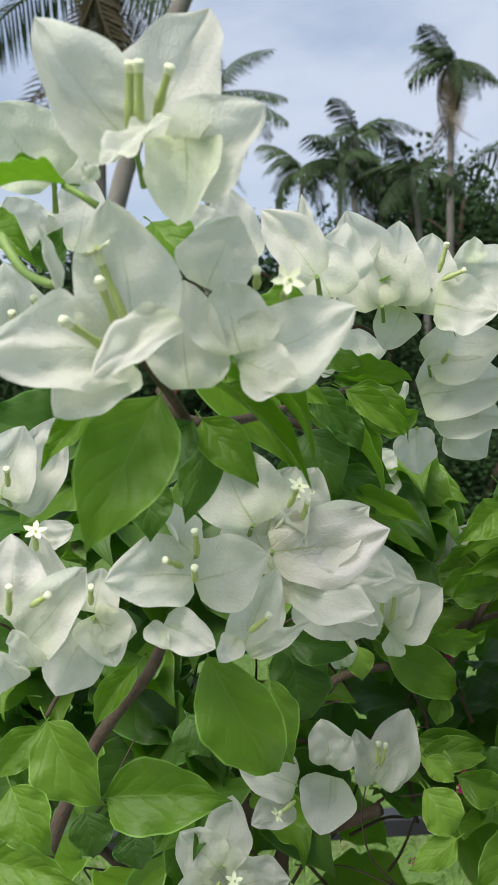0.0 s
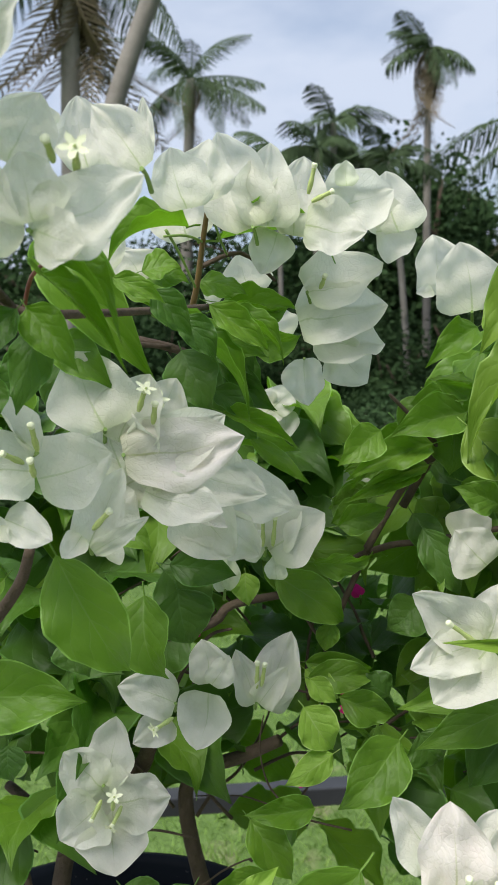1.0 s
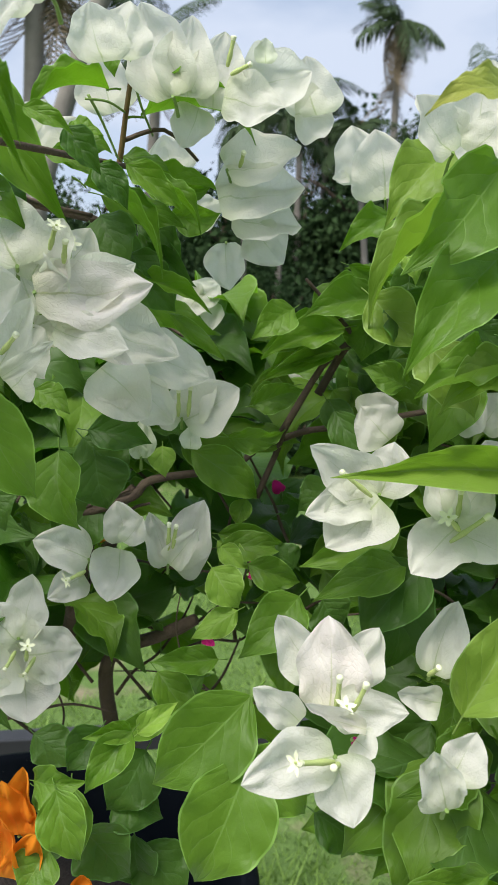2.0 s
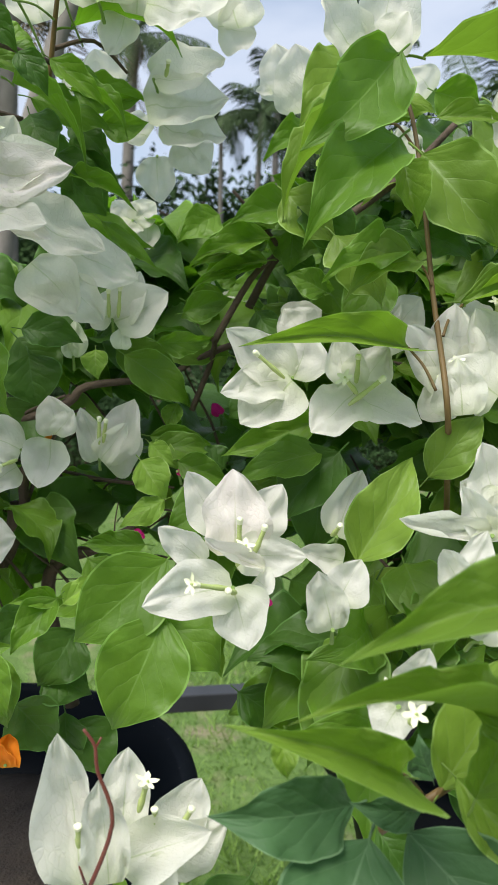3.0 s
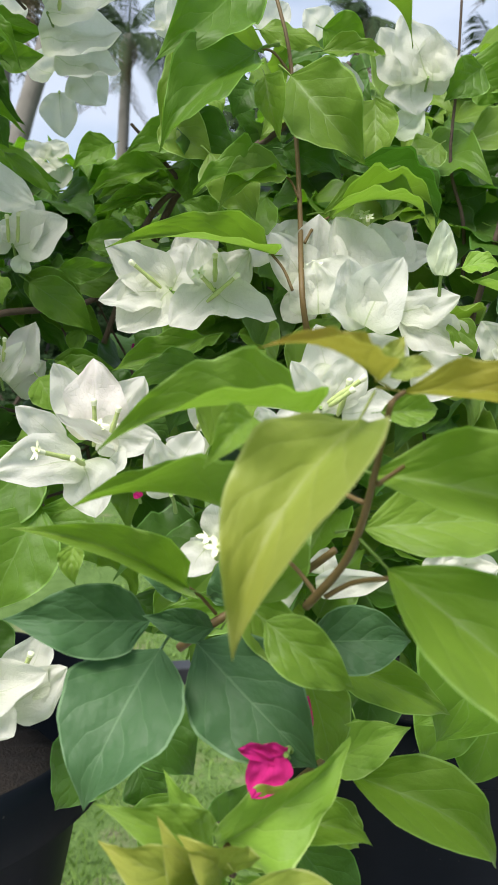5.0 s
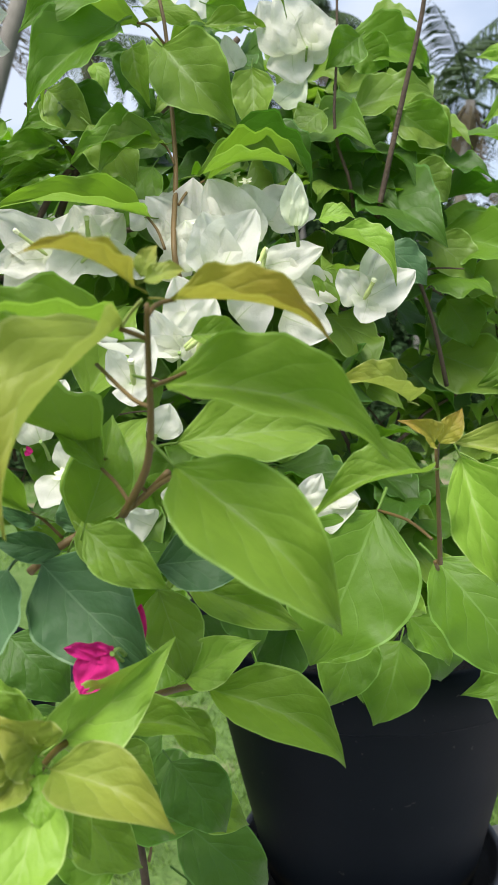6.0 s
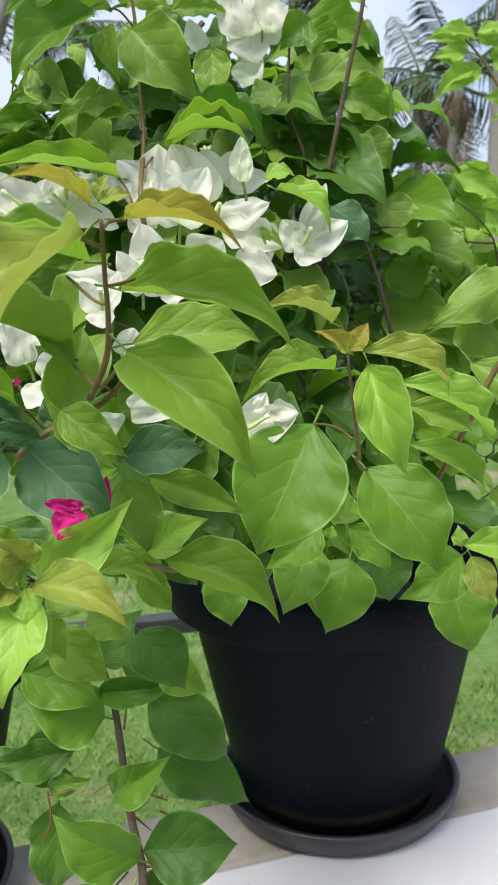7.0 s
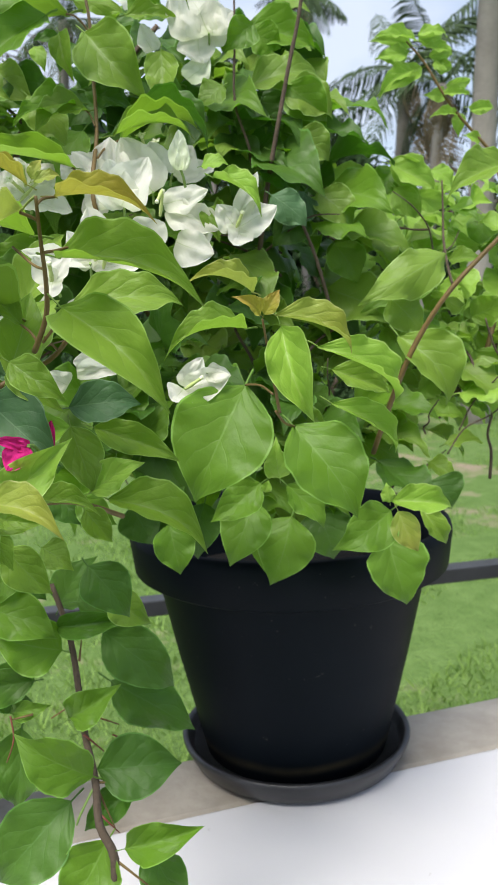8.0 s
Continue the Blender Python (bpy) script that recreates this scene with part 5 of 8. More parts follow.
bract(fl, "O", (-0.0011, 0.3650, 1.1520), (0.0145, 0.3520, 1.1829), (-0.05, -0.99, 0.15), 0.0197, 0.1)
bract(fl, "O", (-0.0038, 0.3650, 1.1521), (-0.0027, 0.3520, 1.1929), (-0.21, -0.98, 0.05), 0.0218, 0.1)
fl = flower(A)
bract(fl, "O", (0.0337, 0.3500, 1.1465), (0.0373, 0.3450, 1.1657), (-0.09, -0.98, 0.19), 0.0168, 0.1)
bract(fl, "O", (0.0351, 0.3500, 1.1449), (0.0300, 0.3400, 1.1644), (-0.23, -0.96, 0.18), 0.0130, 0.1)
fl = flower(A)
bract(fl, "P", (0.1602, 0.6000, 1.2986), (0.1539, 0.6000, 1.3083), (-0.16, -0.93, 0.34), 0.0101, 0.1)
fl = flower(A)
bract(fl, "P", (0.1226, 0.4500, 1.2799), (0.1335, 0.4450, 1.2779), (-0.23, -0.88, 0.41), 0.0051, 0.1)
fl = flower(A)
bract(fl, "W", (0.1992, 0.4600, 1.4977), (0.1909, 0.4550, 1.5347), (-0.29, -0.96, 0.08), 0.0378, 0.1)
bract(fl, "W", (0.1783, 0.4620, 1.5100), (0.1683, 0.4600, 1.5081), (-0.10, -0.93, 0.36), 0.0081, 0.1)
leaf(A, "G", (0.2041, 0.4650, 1.4897), (0.1735, 0.4550, 1.4697), (0.07, -0.92, 0.39), 0.0184)
leaf(A, "M", (0.2048, 0.4400, 1.4683), (0.2125, 0.4350, 1.4483), (-0.09, -0.89, 0.45), 0.0128)
leaf(A, "D", (0.2049, 0.4500, 1.4761), (0.2306, 0.4500, 1.4785), (0.09, -0.94, 0.34), 0.0100)
fl = flower(A)
bract(fl, "W", (0.2101, 0.3750, 1.5063), (0.1903, 0.3700, 1.5306), (0.02, -0.91, 0.40), 0.0285, 0.1)
bract(fl, "W", (0.2253, 0.3800, 1.5103), (0.2311, 0.3850, 1.5521), (-0.10, -0.99, 0.13), 0.0319, 0.1)
bract(fl, "W", (0.2182, 0.3750, 1.5065), (0.2337, 0.3700, 1.5254), (-0.20, -0.93, 0.32), 0.0235, 0.1)
leaf(A, "Z", (0.1975, 0.2700, 1.5054), (0.1644, 0.2600, 1.4972), (0.00, -0.85, 0.52), 0.0149, 7)
leaf(A, "G", (0.2204, 0.3350, 1.4946), (0.1737, 0.3120, 1.4476), (0.09, -0.99, 0.14), 0.0377, 5)
leaf(A, "G", (0.2215, 0.3350, 1.4570), (0.1742, 0.3100, 1.4070), (-0.24, -0.96, 0.14), 0.0348, 2)
leaf(A, "G", (0.2376, 0.3700, 1.4095), (0.1926, 0.3550, 1.3954), (-0.23, -0.87, 0.44), 0.0225)
leaf(A, "G", (0.2034, 0.4900, 1.4523), (0.1599, 0.4800, 1.4304), (0.09, -0.86, 0.50), 0.0209)
leaf(A, "G", (0.2117, 0.4900, 1.4579), (0.1831, 0.4850, 1.4618), (-0.19, -0.85, 0.49), 0.0108)
leaf(A, "G", (0.1975, 0.4900, 1.4368), (0.1932, 0.4820, 1.4049), (-0.17, -0.92, 0.35), 0.0334, 3)
leaf(A, "G", (0.1829, 0.5000, 1.4252), (0.1328, 0.4900, 1.4068), (0.03, -0.97, 0.22), 0.0200)
leaf(A, "G", (0.1849, 0.5100, 1.4209), (0.1379, 0.5000, 1.3976), (-0.26, -0.84, 0.47), 0.0176)
leaf(A, "G", (0.1577, 0.5200, 1.3867), (0.1266, 0.5200, 1.3798), (-0.18, -0.93, 0.32), 0.0225)
leaf(A, "G", (0.1834, 0.5200, 1.3839), (0.2031, 0.5200, 1.3576), (-0.04, -0.90, 0.44), 0.0257)
leaf(A, "D", (0.2040, 0.5300, 1.3984), (0.2279, 0.5300, 1.3795), (-0.32, -0.90, 0.31), 0.0299)
leaf(A, "D", (0.1759, 0.5500, 1.4320), (0.2005, 0.5500, 1.3973), (-0.11, -0.92, 0.37), 0.0344)
leaf(A, "G", (0.2155, 0.5000, 1.4036), (0.2369, 0.5000, 1.3748), (-0.22, -0.89, 0.40), 0.0283)
stem(A, "K", [(0.1475, 0.5000, 1.3582), (0.1711, 0.4950, 1.3999), (0.1875, 0.4900, 1.4177), (0.1791, 0.4850, 1.4307), (0.1569, 0.4750, 1.4528)], .0026, .001)
stem(A, "K", [(0.1277, 0.5200, 1.3424), (0.1618, 0.5100, 1.3569), (0.1857, 0.5000, 1.3619), (0.2470, 0.4800, 1.3761)], .0024, .0018)
stem(A, "K", [(0.1347, 0.5300, 1.3098), (0.1465, 0.5200, 1.3424), (0.1486, 0.5000, 1.3600)], .0022, .0018)
stem(A, "K", [(0.0225, 0.5000, 1.3058), (0.0532, 0.4900, 1.3187), (0.0655, 0.4900, 1.3293), (0.1117, 0.5000, 1.3346), (0.1315, 0.5200, 1.3424)], .0032, .002)
fl = flower(A)
bract(fl, "W", (0.1865, 0.6000, 1.3712), (0.1661, 0.6000, 1.3784), (0.11, -0.97, 0.19), 0.0257, 0.1)
bract(fl, "W", (0.2029, 0.6000, 1.3735), (0.2197, 0.6000, 1.3907), (-0.07, -0.99, 0.09), 0.0258, 0.1)
bract(fl, "W", (0.1917, 0.4700, 1.3700), (0.2142, 0.4700, 1.3804), (-0.18, -0.94, 0.30), 0.0278, 0.1)
bract(fl, "W", (0.2342, 0.4300, 1.3715), (0.2537, 0.4300, 1.3843), (-0.24, -0.90, 0.37), 0.0270, 0.1)
bract(fl, "W", (0.2506, 0.4300, 1.3690), (0.2659, 0.4300, 1.3881), (0.09, -0.99, 0.08), 0.0271, 0.1)
fl = flower(A)
bract(fl, "W", (0.1806, 0.3750, 1.3430), (0.1448, 0.3700, 1.3680), (0.07, -0.97, 0.22), 0.0269, 0.1)
bract(fl, "W", (0.1801, 0.3700, 1.3418), (0.1519, 0.3600, 1.3203), (-0.00, -0.83, 0.56), 0.0363, 0.1)
bract(fl, "W", (0.1809, 0.3750, 1.3424), (0.1889, 0.3800, 1.3685), (-0.21, -0.92, 0.33), 0.0273, 0.1)
bract(fl, "W", (0.1788, 0.3720, 1.3430), (0.1419, 0.3620, 1.3359), (-0.05, -0.92, 0.38), 0.0232, 0.1)
floret(fl, (0.1754, 0.3680, 1.3432), (0.1584, 0.3620, 1.3571), 0)
fl = flower(A)
bract(fl, "W", (0.2006, 0.3180, 1.3399), (0.1788, 0.3080, 1.3227), (-0.20, -0.81, 0.55), 0.0269, 0.1)
bract(fl, "W", (0.2007, 0.3180, 1.3396), (0.2307, 0.3100, 1.3269), (0.07, -0.87, 0.50), 0.0219, 0.1)
bract(fl, "W", (0.2002, 0.3220, 1.3414), (0.1940, 0.3300, 1.3654), (-0.10, -0.99, 0.12), 0.0191, 0.1)
bract(fl, "W", (0.2024, 0.3220, 1.3414), (0.2193, 0.3300, 1.3608), (-0.12, -0.97, 0.21), 0.0224, 0.1)
floret(fl, (0.2002, 0.3120, 1.3400), (0.1925, 0.3050, 1.3474), 1)
floret(fl, (0.1969, 0.3140, 1.3346), (0.2120, 0.3080, 1.3481), 0)
floret(fl, (0.2010, 0.3180, 1.3444), (0.2007, 0.3140, 1.3577), 0)
fl = flower(B)
bract(fl, "W", (0.2504, 0.3400, 1.3404), (0.2581, 0.3500, 1.3823), (-0.02, -0.94, 0.33), 0.0314, 0.1)
bract(fl, "W", (0.2527, 0.3400, 1.3405), (0.2316, 0.3450, 1.3716), (-0.09, -0.99, 0.14), 0.0256, 0.1)
bract(fl, "W", (0.2563, 0.3400, 1.3405), (0.2892, 0.3450, 1.3591), (-0.06, -0.95, 0.32), 0.0276, 0.1)
bract(fl, "W", (0.2512, 0.3380, 1.3368), (0.2372, 0.3320, 1.3263), (-0.25, -0.88, 0.40), 0.0210, 0.1)
bract(fl, "W", (0.2342, 0.3600, 1.3579), (0.2275, 0.3600, 1.3722), (-0.05, -0.99, 0.12), 0.0202, 0.1)
floret(fl, (0.2533, 0.3330, 1.3468), (0.2526, 0.3280, 1.3540), 1)
floret(fl, (0.2583, 0.3350, 1.3413), (0.2435, 0.3300, 1.3466), 0)
fl = flower(B)
bract(fl, "W", (0.3041, 0.3900, 1.3628), (0.3214, 0.3950, 1.3844), (0.07, -0.99, 0.13), 0.0296, 0.1)
bract(fl, "W", (0.3068, 0.3900, 1.3629), (0.3376, 0.3950, 1.3683), (-0.19, -0.92, 0.35), 0.0228, 0.1)
bract(fl, "W", (0.2854, 0.3850, 1.3684), (0.2723, 0.3900, 1.3844), (-0.08, -0.95, 0.29), 0.0228, 0.1)
floret(fl, (0.2941, 0.3850, 1.3771), (0.2919, 0.3800, 1.3850), 1)
fl = flower(A)
bract(fl, "W", (0.1406, 0.2680, 1.2643), (0.1043, 0.2550, 1.2615), (0.13, -0.90, 0.42), 0.0236, 0.1)
bract(fl, "W", (0.1408, 0.2680, 1.2643), (0.1465, 0.2580, 1.2414), (-0.20, -0.94, 0.28), 0.0250, 0.1)
floret(fl, (0.1393, 0.2620, 1.2657), (0.1236, 0.2520, 1.2710), 1)
floret(fl, (0.1398, 0.2600, 1.2652), (0.1374, 0.2540, 1.2677), 0)
fl = flower(A)
bract(fl, "K", (0.1433, 0.2950, 1.2699), (0.1432, 0.3020, 1.3074), (-0.30, -0.89, 0.34), 0.0305, 0.1)
bract(fl, "W", (0.1409, 0.3080, 1.2786), (0.1235, 0.3120, 1.3045), (-0.01, -0.96, 0.28), 0.0215, 0.1)
bract(fl, "W", (0.1503, 0.3050, 1.2764), (0.1667, 0.3100, 1.2988), (-0.02, -0.98, 0.21), 0.0216, 0.1)
bract(fl, "W", (0.1297, 0.2850, 1.2700), (0.1105, 0.2800, 1.2869), (-0.22, -0.95, 0.22), 0.0153, 0.1)
bract(fl, "W", (0.1447, 0.2920, 1.2711), (0.1746, 0.2880, 1.2708), (0.04, -0.97, 0.23), 0.0203, 0.1)
bract(fl, "K", (0.1553, 0.2800, 1.2685), (0.1289, 0.2700, 1.2848), (-0.02, -0.76, 0.65), 0.0080, 0.1)
bract(fl, "W", (0.1515, 0.2820, 1.2634), (0.1581, 0.2750, 1.2595), (-0.00, -0.98, 0.21), 0.0145, 0.1)
floret(fl, (0.1446, 0.2880, 1.2719), (0.1446, 0.2820, 1.2902), 0)
floret(fl, (0.1512, 0.2880, 1.2719), (0.1558, 0.2830, 1.2866), 0)
floret(fl, (0.1441, 0.2850, 1.2689), (0.1468, 0.2800, 1.2786), 1)
fl = flower(A)
bract(fl, "W", (0.1968, 0.3300, 1.2690), (0.2105, 0.3380, 1.3003), (-0.19, -0.95, 0.23), 0.0223, 0.1)
bract(fl, "W", (0.1984, 0.3200, 1.2595), (0.1770, 0.3150, 1.2674), (-0.10, -0.92, 0.37), 0.0150, 0.1)
fl = flower(A)
bract(fl, "W", (0.1785, 0.2500, 1.2522), (0.1711, 0.2450, 1.2778), (-0.18, -0.90, 0.39), 0.0173, 0.1)
bract(fl, "W", (0.1801, 0.2500, 1.2637), (0.1903, 0.2550, 1.2791), (-0.29, -0.94, 0.17), 0.0180, 0.1)
floret(fl, (0.1941, 0.3200, 1.2743), (0.1954, 0.3150, 1.2786), 0)
leaf(B, "H", (0.1973, 0.2900, 1.2677), (0.2235, 0.3000, 1.3138), (-0.31, -0.92, 0.25), 0.0286, 2)
leaf(B, "H", (0.2415, 0.3300, 1.2981), (0.2686, 0.3300, 1.3292), (0.02, -0.88, 0.48), 0.0234)
leaf(A, "G", (0.2018, 0.4100, 1.3167), (0.1461, 0.4050, 1.2979), (-0.27, -0.92, 0.28), 0.0220)
leaf(A, "D", (0.2128, 0.4000, 1.2998), (0.1788, 0.3950, 1.2598), (-0.15, -0.86, 0.48), 0.0361)
fl = flower(B)
bract(fl, "W", (0.2637, 0.2650, 1.3233), (0.2554, 0.2680, 1.3530), (0.02, -0.93, 0.36), 0.0261, 0.1)
bract(fl, "W", (0.2620, 0.2620, 1.3240), (0.2802, 0.2680, 1.3539), (-0.08, -0.99, 0.13), 0.0275, 0.1)
bract(fl, "W", (0.2495, 0.2620, 1.2944), (0.2413, 0.2650, 1.3244), (-0.16, -0.98, 0.15), 0.0233, 0.1)
fl = flower(B)
bract(fl, "W", (0.2411, 0.2500, 1.2892), (0.2018, 0.2450, 1.2978), (-0.01, -0.88, 0.47), 0.0107, 0.1)
bract(fl, "W", (0.2412, 0.2500, 1.2868), (0.2286, 0.2520, 1.3090), (-0.25, -0.95, 0.16), 0.0144, 0.1)
bract(fl, "W", (0.2433, 0.2500, 1.2916), (0.2583, 0.2500, 1.3132), (0.00, -1.00, 0.08), 0.0190, 0.1)
bract(fl, "W", (0.2504, 0.2500, 1.2868), (0.2760, 0.2400, 1.2925), (0.01, -0.83, 0.56), 0.0180, 0.1)
floret(fl, (0.2431, 0.2450, 1.2919), (0.2581, 0.2400, 1.3034), 0)
floret(fl, (0.2437, 0.2450, 1.2906), (0.2533, 0.2400, 1.2984), 0)
fl = flower(B)
bract(fl, "W", (0.2284, 0.2250, 1.2557), (0.2350, 0.2250, 1.2692), (0.07, -0.97, 0.22), 0.0153, 0.1)
bract(fl, "W", (0.1959, 0.2250, 1.2297), (0.1854, 0.2200, 1.2418), (-0.10, -0.95, 0.30), 0.0131, 0.1)
bract(fl, "W", (0.2022, 0.2250, 1.2287), (0.2028, 0.2220, 1.2421), (-0.06, -0.90, 0.44), 0.0110, 0.1)
bract(fl, "W", (0.2254, 0.2100, 1.2205), (0.2146, 0.2050, 1.2283), (-0.04, -0.98, 0.19), 0.0147, 0.1)
bract(fl, "W", (0.2359, 0.2100, 1.2292), (0.2370, 0.2100, 1.2397), (0.04, -0.96, 0.26), 0.0128, 0.1)
floret(fl, (0.1927, 0.2180, 1.2383), (0.1916, 0.2130, 1.2441), 1)
leaf(B, "H", (0.2332, 0.3420, 1.3601), (0.1499, 0.3180, 1.3611), (0.03, -0.99, 0.11), 0.0215, 8)
stem(B, "T", [(0.2417, 0.4400, 1.5460), (0.2415, 0.4300, 1.5288), (0.2487, 0.4050, 1.4828), (0.2495, 0.3800, 1.4333), (0.2495, 0.3600, 1.3873), (0.2449, 0.3250, 1.3494), (0.2463, 0.3200, 1.3277), (0.2581, 0.3500, 1.3024), (0.2810, 0.4100, 1.2579)], .0010, .0018)
stem(B, "T", [(0.2397, 0.3200, 1.3412), (0.2367, 0.3300, 1.3519), (0.2318, 0.3400, 1.3603)], .0008, .0007)
stem(B, "T", [(0.2490, 0.3400, 1.3663), (0.2555, 0.3500, 1.3754), (0.2654, 0.3600, 1.3821)], .0008, .0007)
stem(B, "T", [(0.2489, 0.4000, 1.4667), (0.2398, 0.4000, 1.4774), (0.2324, 0.4000, 1.4793)], .0008, .0007)
stem(B, "T", [(0.2487, 0.3600, 1.3916), (0.2456, 0.3650, 1.4006), (0.2424, 0.3700, 1.4048)], .0007, .0006)
leaf(B, "H", (0.2341, 0.4050, 1.4808), (0.1735, 0.3850, 1.4267), (-0.32, -0.76, 0.56), 0.0296, 8)
leaf(B, "H", (0.2222, 0.4150, 1.5172), (0.1856, 0.4000, 1.4768), (-0.04, -0.92, 0.40), 0.0320)
leaf(B, "H", (0.2540, 0.3900, 1.4594), (0.2785, 0.3750, 1.4197), (-0.11, -0.92, 0.39), 0.0336, 10)
leaf(B, "H", (0.3017, 0.4100, 1.4580), (0.2977, 0.4000, 1.4136), (-0.26, -0.88, 0.40), 0.0267)
leaf(B, "H", (0.2455, 0.3700, 1.4044), (0.2049, 0.3600, 1.3864), (-0.33, -0.86, 0.39), 0.0256)
leaf(B, "D", (0.2360, 0.4100, 1.4272), (0.2583, 0.4100, 1.4124), (-0.05, -0.92, 0.38), 0.0166)
leaf(B, "H", (0.2654, 0.3600, 1.3815), (0.3246, 0.3550, 1.3889), (-0.08, -0.77, 0.63), 0.0234, 9)
leaf(B, "D", (0.2873, 0.3800, 1.4068), (0.3292, 0.3800, 1.4093), (0.07, -0.96, 0.27), 0.0128)
leaf(B, "H", (0.2573, 0.4200, 1.5199), (0.3262, 0.4100, 1.4939), (0.02, -0.84, 0.54), 0.0259, 9)
leaf(B, "H", (0.2770, 0.4500, 1.4957), (0.3208, 0.4500, 1.4949), (-0.33, -0.88, 0.34), 0.0157)
leaf(B, "H", (0.2372, 0.4500, 1.5063), (0.2783, 0.4500, 1.4990), (-0.25, -0.94, 0.24), 0.0175)
fl = flower(B)
bract(fl, "W", (0.3433, 0.4400, 1.4795), (0.3242, 0.4400, 1.5162), (-0.10, -0.90, 0.42), 0.0347, 0.1)
bract(fl, "W", (0.3463, 0.4400, 1.4780), (0.3476, 0.4400, 1.5073), (-0.19, -0.90, 0.40), 0.0268, 0.1)
bract(fl, "W", (0.2446, 0.5000, 1.5213), (0.2628, 0.5000, 1.5412), (-0.03, -0.99, 0.12), 0.0333, 0.1)
bract(fl, "W", (0.2898, 0.5000, 1.5239), (0.2737, 0.5000, 1.5377), (0.04, -0.95, 0.30), 0.0291, 0.1)
bract(fl, "W", (0.1867, 0.4800, 1.5088), (0.1825, 0.4800, 1.5422), (0.06, -0.94, 0.34), 0.0330, 0.1)
bract(fl, "W", (0.2765, 0.5000, 1.4775), (0.2696, 0.5000, 1.5023), (-0.02, -0.98, 0.21), 0.0258, 0.1)
leaf(A, "G", (0.1860, 0.5000, 1.4531), (0.2147, 0.4950, 1.4333), (0.03, -0.84, 0.54), 0.0266)
leaf(A, "G", (0.1766, 0.5000, 1.4303), (0.1331, 0.4900, 1.4100), (0.06, -0.92, 0.38), 0.0205)
leaf(A, "D", (0.1879, 0.5200, 1.4100), (0.2221, 0.5200, 1.3989), (0.01, -0.92, 0.40), 0.0280)
leaf(A, "G", (0.1292, 0.5200, 1.3859), (0.1536, 0.5200, 1.3735), (-0.31, -0.92, 0.23), 0.0240)
leaf(A, "G", (0.1654, 0.5400, 1.3994), (0.1491, 0.5400, 1.4048), (-0.32, -0.90, 0.28), 0.0159)
stem(A, "K", [(0.1719, 0.5100, 1.3820), (0.1861, 0.5000, 1.4109), (0.1981, 0.5000, 1.4202)], .003, .002)
stem(B, "K", [(0.2257, 0.5000, 1.4381), (0.2466, 0.5000, 1.4500), (0.2786, 0.5000, 1.4758), (0.3064, 0.5000, 1.5043)], .0028, .0022)
fl = flower(A)
bract(fl, "P", (0.1610, 0.3300, 1.2381), (0.1655, 0.3250, 1.2371), (-0.26, -0.93, 0.26), 0.0055, 0.1)
fl = flower(A)
bract(fl, "P", (0.0959, 0.4400, 1.2449), (0.1029, 0.4400, 1.2405), (-0.03, -0.96, 0.28), 0.0062, 0.1)
fl = flower(A)
bract(fl, "W", (0.0840, 0.2250, 1.1672), (0.0746, 0.2300, 1.2237), (-0.15, -0.93, 0.32), 0.0262, 0.1)
bract(fl, "W", (0.0936, 0.2120, 1.1764), (0.0906, 0.2080, 1.2178), (0.09, -0.98, 0.16), 0.0175, 0.1)
bract(fl, "W", (0.0972, 0.2350, 1.1800), (0.0995, 0.2420, 1.2111), (-0.01, -0.97, 0.23), 0.0214, 0.1)
bract(fl, "W", (0.1164, 0.2380, 1.1727), (0.1272, 0.2420, 1.1972), (-0.25, -0.88, 0.40), 0.0226, 0.1)
bract(fl, "W", (0.1098, 0.2360, 1.1672), (0.1363, 0.2320, 1.1859), (-0.02, -0.98, 0.22), 0.0210, 0.1)
bract(fl, "W", (0.0973, 0.2260, 1.1755), (0.1298, 0.2200, 1.1891), (-0.17, -0.85, 0.49), 0.0219, 0.1)
bract(fl, "W", (0.1047, 0.2240, 1.1739), (0.1170, 0.2180, 1.1642), (-0.08, -0.90, 0.44), 0.0185, 0.1)
bract(fl, "W", (0.0834, 0.2200, 1.1613), (0.0717, 0.2150, 1.1559), (-0.33, -0.93, 0.14), 0.0124, 0.1)
floret(fl, (0.1035, 0.2300, 1.1919), (0.1065, 0.2270, 1.2054), 1)
floret(fl, (0.1093, 0.2300, 1.1870), (0.1093, 0.2260, 1.1956), 0)
floret(fl, (0.1191, 0.2300, 1.1857), (0.1232, 0.2270, 1.1946), 0)
floret(fl, (0.0837, 0.2100, 1.1923), (0.0839, 0.2050, 1.2037), 0)
leaf(A, "M", (0.0962, 0.2200, 1.1729), (0.0996, 0.2150, 1.1665), (0.02, -0.96, 0.27), 0.0059)
stem(A, "R", [(0.0871, 0.2000, 1.1821), (0.0961, 0.1920, 1.2120), (0.0917, 0.1900, 1.2312), (0.0909, 0.1900, 1.2396), (0.0875, 0.1900, 1.2451)], .0008, .0005)
stem(A, "R", [(0.0911, 0.1900, 1.2388), (0.0930, 0.1900, 1.2423)], .0005, .0003)
stem(A, "R", [(0.0871, 0.2000, 1.1837), (0.0857, 0.1900, 1.1990)], .0006, .0003)
stem(A, "R", [(0.0782, 0.2500, 1.1426), (0.0897, 0.2500, 1.1368), (0.1027, 0.2500, 1.1284)], .0009, .0005)
stem(A, "R", [(0.0897, 0.2500, 1.1368), (0.0991, 0.2500, 1.1457)], .0006, .0004)
leaf(A, "G", (0.0823, 0.2450, 1.1496), (0.0766, 0.2350, 1.1267), (-0.14, -0.95, 0.29), 0.0172)
